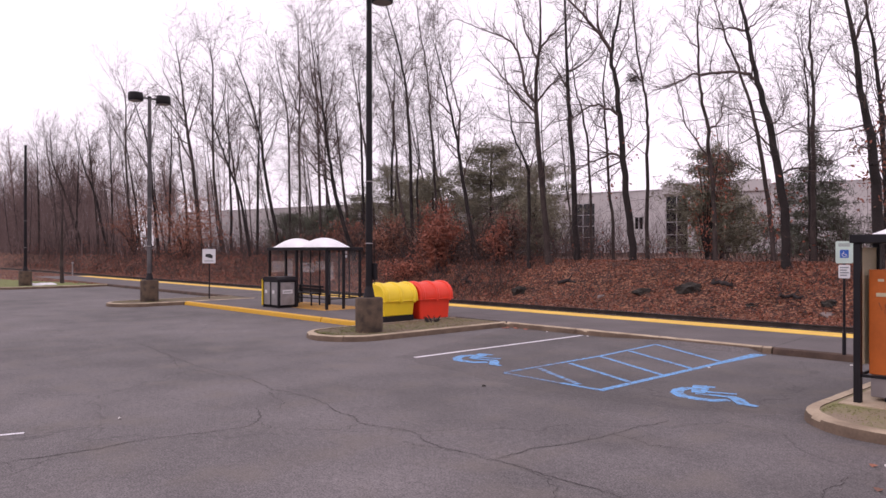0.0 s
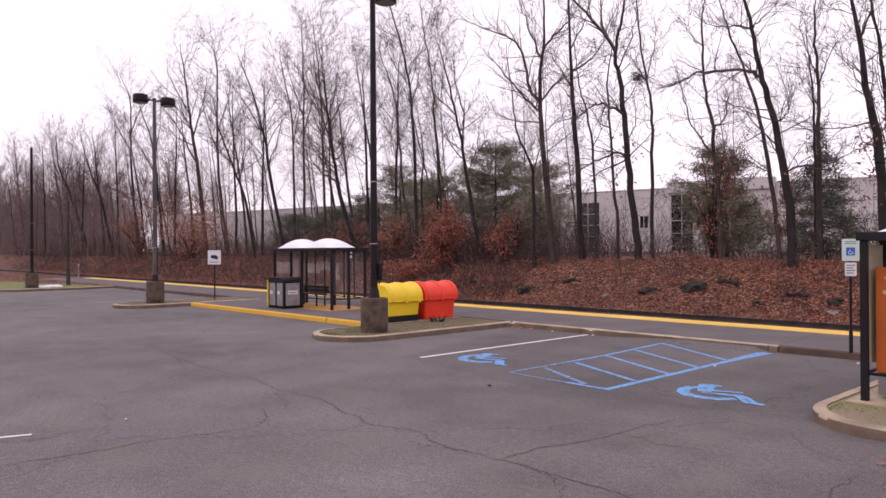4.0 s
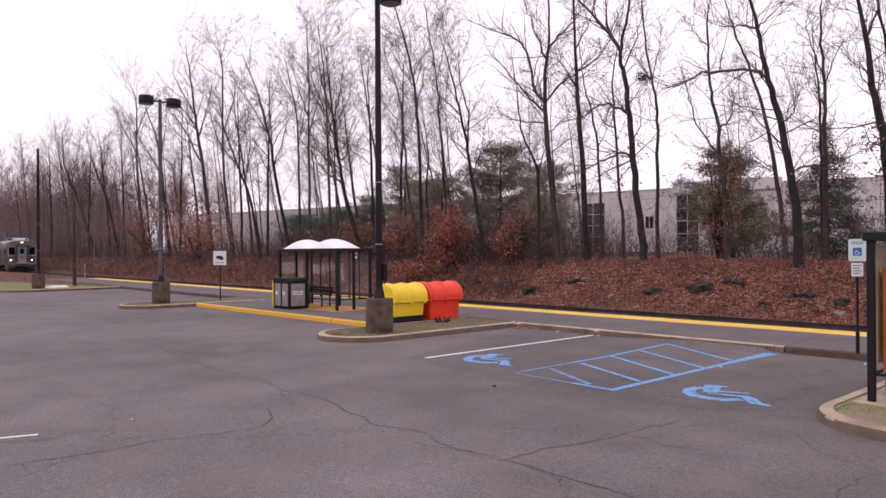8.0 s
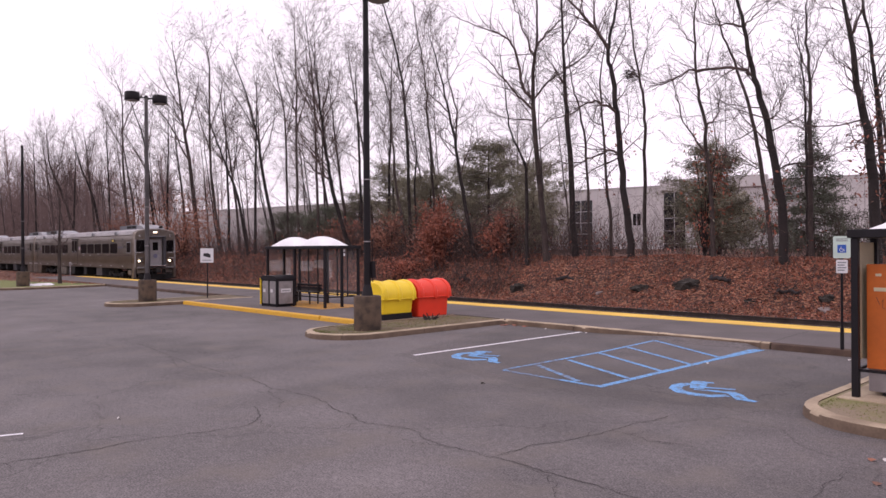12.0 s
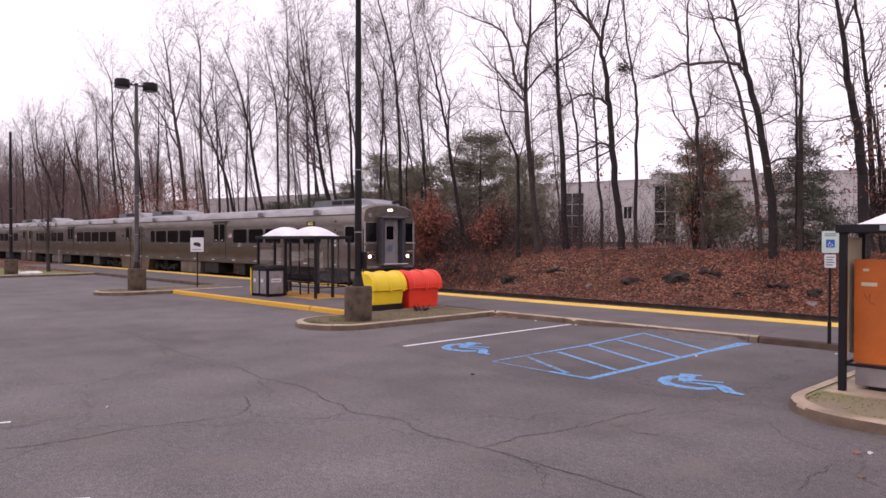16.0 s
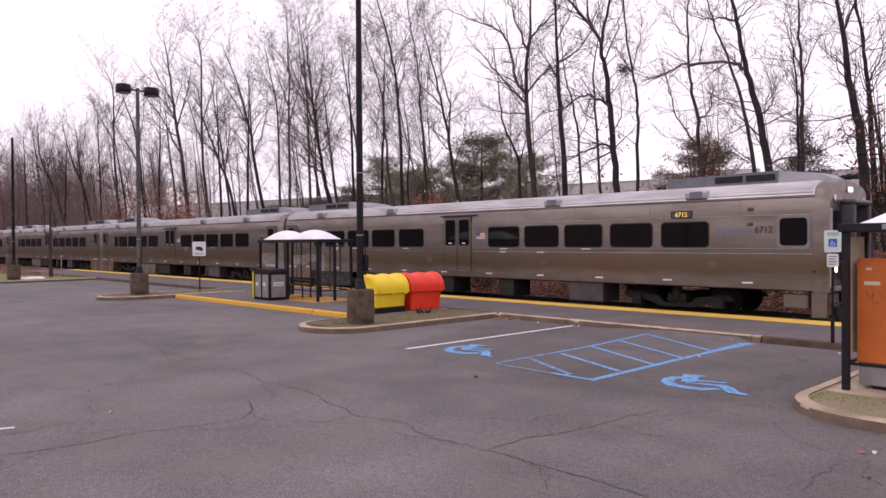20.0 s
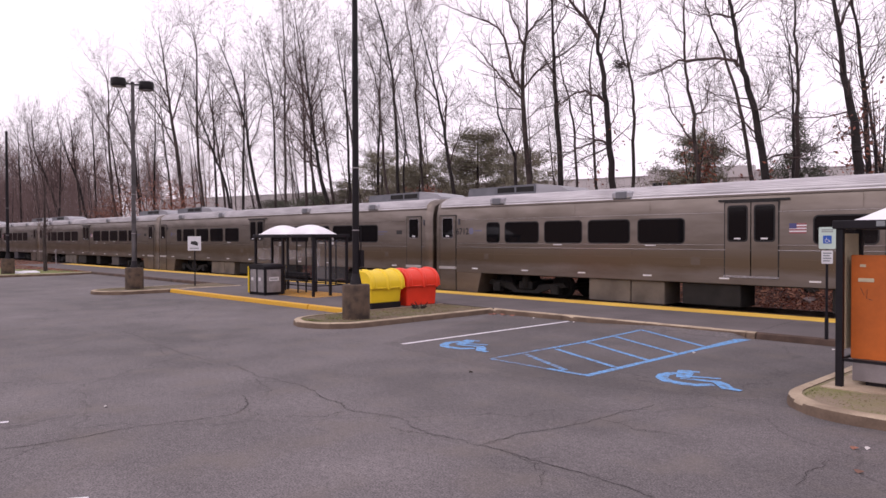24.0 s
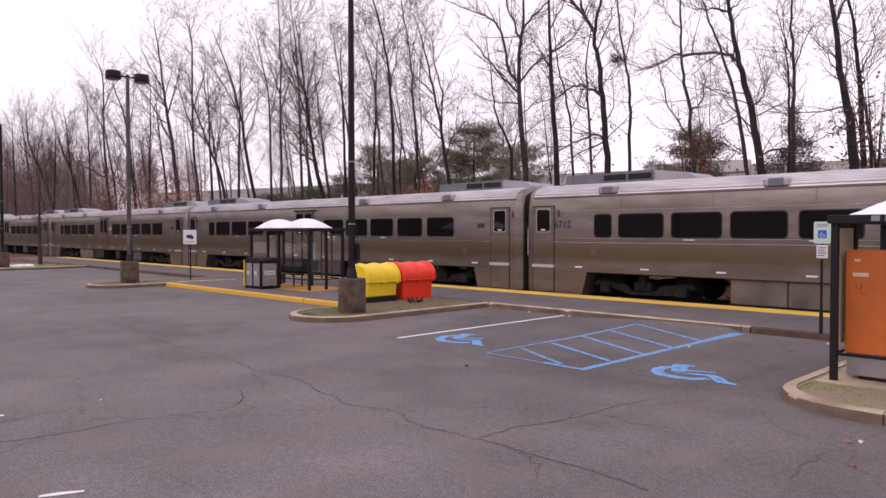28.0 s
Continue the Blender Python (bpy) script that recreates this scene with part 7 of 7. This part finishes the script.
    for k in range(4):
        part("flag_stripe", Shape().box(-12.31, -11.89, -HALF - 0.006, -HALF, 2.23 + 0.074 * k, 2.267 + 0.074 * k), FLAG_RED, flag)
    part("flag_corner", Shape().box(-12.31, -12.13, -HALF - 0.008, -HALF, 2.36, 2.49), FLAG_BLUE, flag)
    if not cab:
        return t
    # number sign, cab window and the front
    sg = part("number_sign", side_plate(-4.5, -3.85, 2.78, 3.0, 0.02, 0.0, 0.02), GASKET, shell)
    part("sign_face", side_plate(-4.46, -3.89, 2.81, 2.97, 0.02, 0.018, 0.024), DARK_GREY, sg)
    part("number", text_mesh(number, 0.19, DEST), DEST, sg, at=pose(-4.175, -HALF - 0.027, 2.89, 90))
    for z in (2.58, 2.98):
        part("side_lamp", Shape().box(-2.27, -2.12, -HALF - 0.03, -HALF + 0.01, z - 0.05, z + 0.05, 0.02), DARK_GREY, shell)
    part("hand_slot", side_plate(-1.15, -0.55, 1.31, 1.38, 0.03, -0.01, 0.005), UNDER, shell)
    fr = part("cab_window_frame", side_plate(-1.5, -0.66, 1.93, 2.8, 0.13, -0.01, 0.018), FLAT_GREY, shell)
    part("pane", side_plate(-1.42, -0.74, 2.01, 2.72, 0.1, 0.01, 0.026), PANE, fr)
    rings = []
    for x, k in ((-0.36, 1.0), (-0.2, 0.995), (-0.08, 0.975), (0.0, 0.93)):
        side = [(y * k, z) for y, z in ((HALF, 0.82), (HALF, 1.9), (HALF, 2.85), (1.545, 3.1), (1.50, 3.27))]
        top = [(y * k, 3.27 + (z - 3.27) * (1 - (1 - k) * 2)) for y, z in roof_profile()[1:-1]]
        rings.append([(x, y, z) for y, z in side + top + [(-y, z) for y, z in reversed(side)]])
    front = part("cab_front", Shape().tube_rings(rings), STEEL, t, "dull steel cab front", at=pose(-0.25, 0, 0))
    door = part("gangway_door", Shape().box(0.0, 0.03, -0.47, 0.47, 1.05, 3.05, 0.01), LIGHT_GREY, front)
    part("pane", Shape().prism(rounded(-0.2, 0.2, 2.15, 2.75, 0.06), 0.028, 0.036), PANE, door)
    part("round_mark", Shape().prism([(0.16 * math.cos(k / 10 * math.pi), 1.75 + 0.16 * math.sin(k / 10 * math.pi)) for k in range(20)], 0.03, 0.034), LOGO_BLUE, door)
    for y in (-0.6, 0.6):
        part("gangway_post", Shape().box(0.0, 0.33, y - 0.09, y + 0.09, 1.0, 3.05, 0.03), DARK_GREY, front)
    part("gangway_header", Shape().box(0.0, 0.36, -0.69, 0.69, 3.05, 3.19, 0.05), DARK_GREY, front)
    part("gangway_sill", Shape().box(0.0, 0.5, -0.72, 0.72, 0.98, 1.08, 0.02), CHROME, front)
    for y in (-1.0, 1.0):
        f2 = part("windscreen_frame", Shape().prism(rounded(y * 1.06 - 0.32, y * 1.06 + 0.32, 2.02, 2.92, 0.06), 0.0, 0.012), CHROME, front)
        part("pane", Shape().prism(rounded(y * 1.06 - 0.29, y * 1.06 + 0.29, 2.05, 2.89, 0.05), 0.01, 0.018), PANE, f2)
        part("wiper", Shape().tube([(0.03, y + 0.05, 2.85), (0.03, y - 0.15, 2.3)], 0.012, 4), UNDER, front)
        hb = part("headlight_box", Shape().prism(rounded(y * 1.1 - 0.24, y * 1.1 + 0.24, 1.28, 1.52, 0.1), 0.0, 0.05), CHROME, front)
        part("headlight", Shape().prism([(y * 1.1 - 0.07 + 0.075 * math.cos(k / 8 * math.pi), 1.40 + 0.075 * math.sin(k / 8 * math.pi)) for k in range(16)], 0.048, 0.06), LAMP_ON, hb, "lit headlight")
        part("marker_light", Shape().prism([(y * 1.1 + 0.12 + 0.06 * math.cos(k / 8 * math.pi), 1.40 + 0.06 * math.sin(k / 8 * math.pi)) for k in range(16)], 0.048, 0.058), PANE, hb)
        part("class_light", Shape().prism([(y * 1.12 + 0.09 * math.cos(k / 8 * math.pi), 3.22 + 0.09 * math.sin(k / 8 * math.pi)) for k in range(16)], -0.02, 0.02), CHROME, front)
        part("grab_rail", Shape().tube([(0.02, y * 1.42, 1.7), (0.08, y * 1.42, 1.74), (0.08, y * 1.42, 1.95), (0.02, y * 1.42, 2.0)], 0.015, 6), CHROME, front)
        part("step", Shape().box(-0.72, -0.2, y * 1.25 - 0.25, y * 1.25 + 0.25, 0.1, 0.18, 0.02), UNDER, t)
        part("step_bracket", Shape().box(-0.68, -0.3, y * 1.44 - 0.1, y * 1.44 + 0.1, 0.15, 0.84, 0.03), STEEL, t)
        part("step_box", Shape().box(-1.35, -0.75, y * 1.35 - 0.2, y * 1.35 + 0.15, 0.38, 0.74, 0.03), BOX_PAINT, t)
        part("foot_step", Shape().box(0.0, 0.1, y * 1.18 - 0.3, y * 1.18 + 0.3, 1.93, 2.01, 0.02), CHROME, front)
        part("foot_step", Shape().box(0.0, 0.1, y * 1.12 - 0.22, y * 1.12 + 0.26, 1.56, 1.63, 0.02), CHROME, front)
        part("corner_pillar", Shape().box(-0.03, 0.05, y * 1.43 - 0.045, y * 1.43 + 0.045, 0.95, 2.95, 0.03), LIGHT_GREY, front)
        part("horn_box", Shape().box(-0.85, -0.27, y * 1.0 - 0.28, y * 1.0 + 0.28, 0.5, 0.8, 0.03), BOX_PAINT, t)
    top = part("top_light_box", Shape().prism(rounded(-0.24, 0.24, 3.38, 3.56, 0.06), -0.1, 0.03), CHROME, front)
    for y in (-0.075, 0.075):
        part("top_light", Shape().prism([(y + 0.06 * math.cos(k / 8 * math.pi), 3.47 + 0.055 * math.sin(k / 8 * math.pi)) for k in range(16)], 0.028, 0.04), LAMP_ON, top, "lit top light")
    part("anticlimber", Shape().box(-0.3, -0.09, -1.3, 1.3, 0.86, 0.98, 0.02), FLAT_GREY, t)
    part("coupler", Shape().box(-0.4, 0.45, -0.16, 0.16, 0.55, 0.82, 0.04), UNDER, t)
    part("pilot", Shape().prism([(-1.1, 0.06), (1.1, 0.06), (1.25, 0.45), (-1.25, 0.45)], -0.28, -0.16), UNDER, t)
    for y in (-0.6, -0.4, 0.4, 0.6):
        part("air_hose", Shape().tube([(-0.1, y, 0.8), (0.12, y, 0.62), (0.16, y * 0.9, 0.35), (0.05, y * 0.8, 0.2)], 0.03, 6), UNDER, t)
    for x in (-0.55, -0.75):
        part("horn", Shape().tube([(x, 0.45, 3.83), (x + 0.4, 0.45, 3.85)], [0.03, 0.09], 10), UNDER, roof)
    part("horn_bracket", Shape().box(-1.2, -0.6, 0.3, 0.6, 3.55, 3.82, 0.02), UNDER, roof)
    return t


CARS = [build_car(True, "6712")]
for k in range(4):
    CARS.append(build_car(False, "")) if k == 0 else None
    if k:
        first = CARS[1]
        CARS.append(copy_thing(first, pose(0, 0, 0)))
        for ob in CARS[-1].children:
            if ob.name.startswith("wheelset"):
                WHEELSETS.append((ob, ob.location.x))


# seconds and the place of the front of the train: it runs in, brakes and all but stops
RUN = [(0.0, -204.5), (4.0, -150.2), (8.0, -95.9), (9.0, -82.5), (10.0, -71.2), (11.0, -61.0), (12.5, -48.6), (14.5, -34.1), (15.5, -27.8), (16.5, -22.3), (17.0, -19.75),
       (17.5, -17.2), (18.0, -14.78), (18.5, -12.45), (19.0, -10.2), (19.5, -8.1), (20.0, -6.15), (21.0, -2.6), (23.5, 4.04), (24.5, 6.0), (25.5, 7.6), (26.5, 8.75), (27.5, 9.6), (28.0, 9.85)]


def along(t):
    """Where the front of the train stands at t, on a smooth curve through RUN."""
    n = len(RUN)
    k = max(i for i in range(n - 1) if RUN[i][0] <= t or i == 0)

    def slope(i):
        a, b = max(0, i - 1), min(n - 1, i + 1)
        return (RUN[b][1] - RUN[a][1]) / (RUN[b][0] - RUN[a][0])
    (t0, a), (t1, b) = RUN[k], RUN[k + 1]
    h = t1 - t0
    u = (t - t0) / h
    return a * (2 * u ** 3 - 3 * u * u + 1) + slope(k) * h * (u ** 3 - 2 * u * u + u) + b * (3 * u * u - 2 * u ** 3) + slope(k + 1) * h * (u ** 3 - u * u)


def motions():
    times = [0.5 * k for k in range(57)]
    for k, car in enumerate(CARS):
        walk(car, [(t, pose(along(t) - PITCH * k, TRACK_Y, 0)) for t in times])
    # the wheels roll with the train
    turns, last = [0.0], along(0.0)
    for i in range(1, 841):
        t = i / 30
        if (along((i + 1) / 30) - last) / WHEEL > 1.45 or i == 840:
            turns.append(t)
            last = along(t)
    for w, x in WHEELSETS:
        walk(w, [(t, pose(x, 0, RAIL_Z + WHEEL, 0, math.degrees((along(t) - along(0.0)) / WHEEL), 0)) for t in turns])


motions()
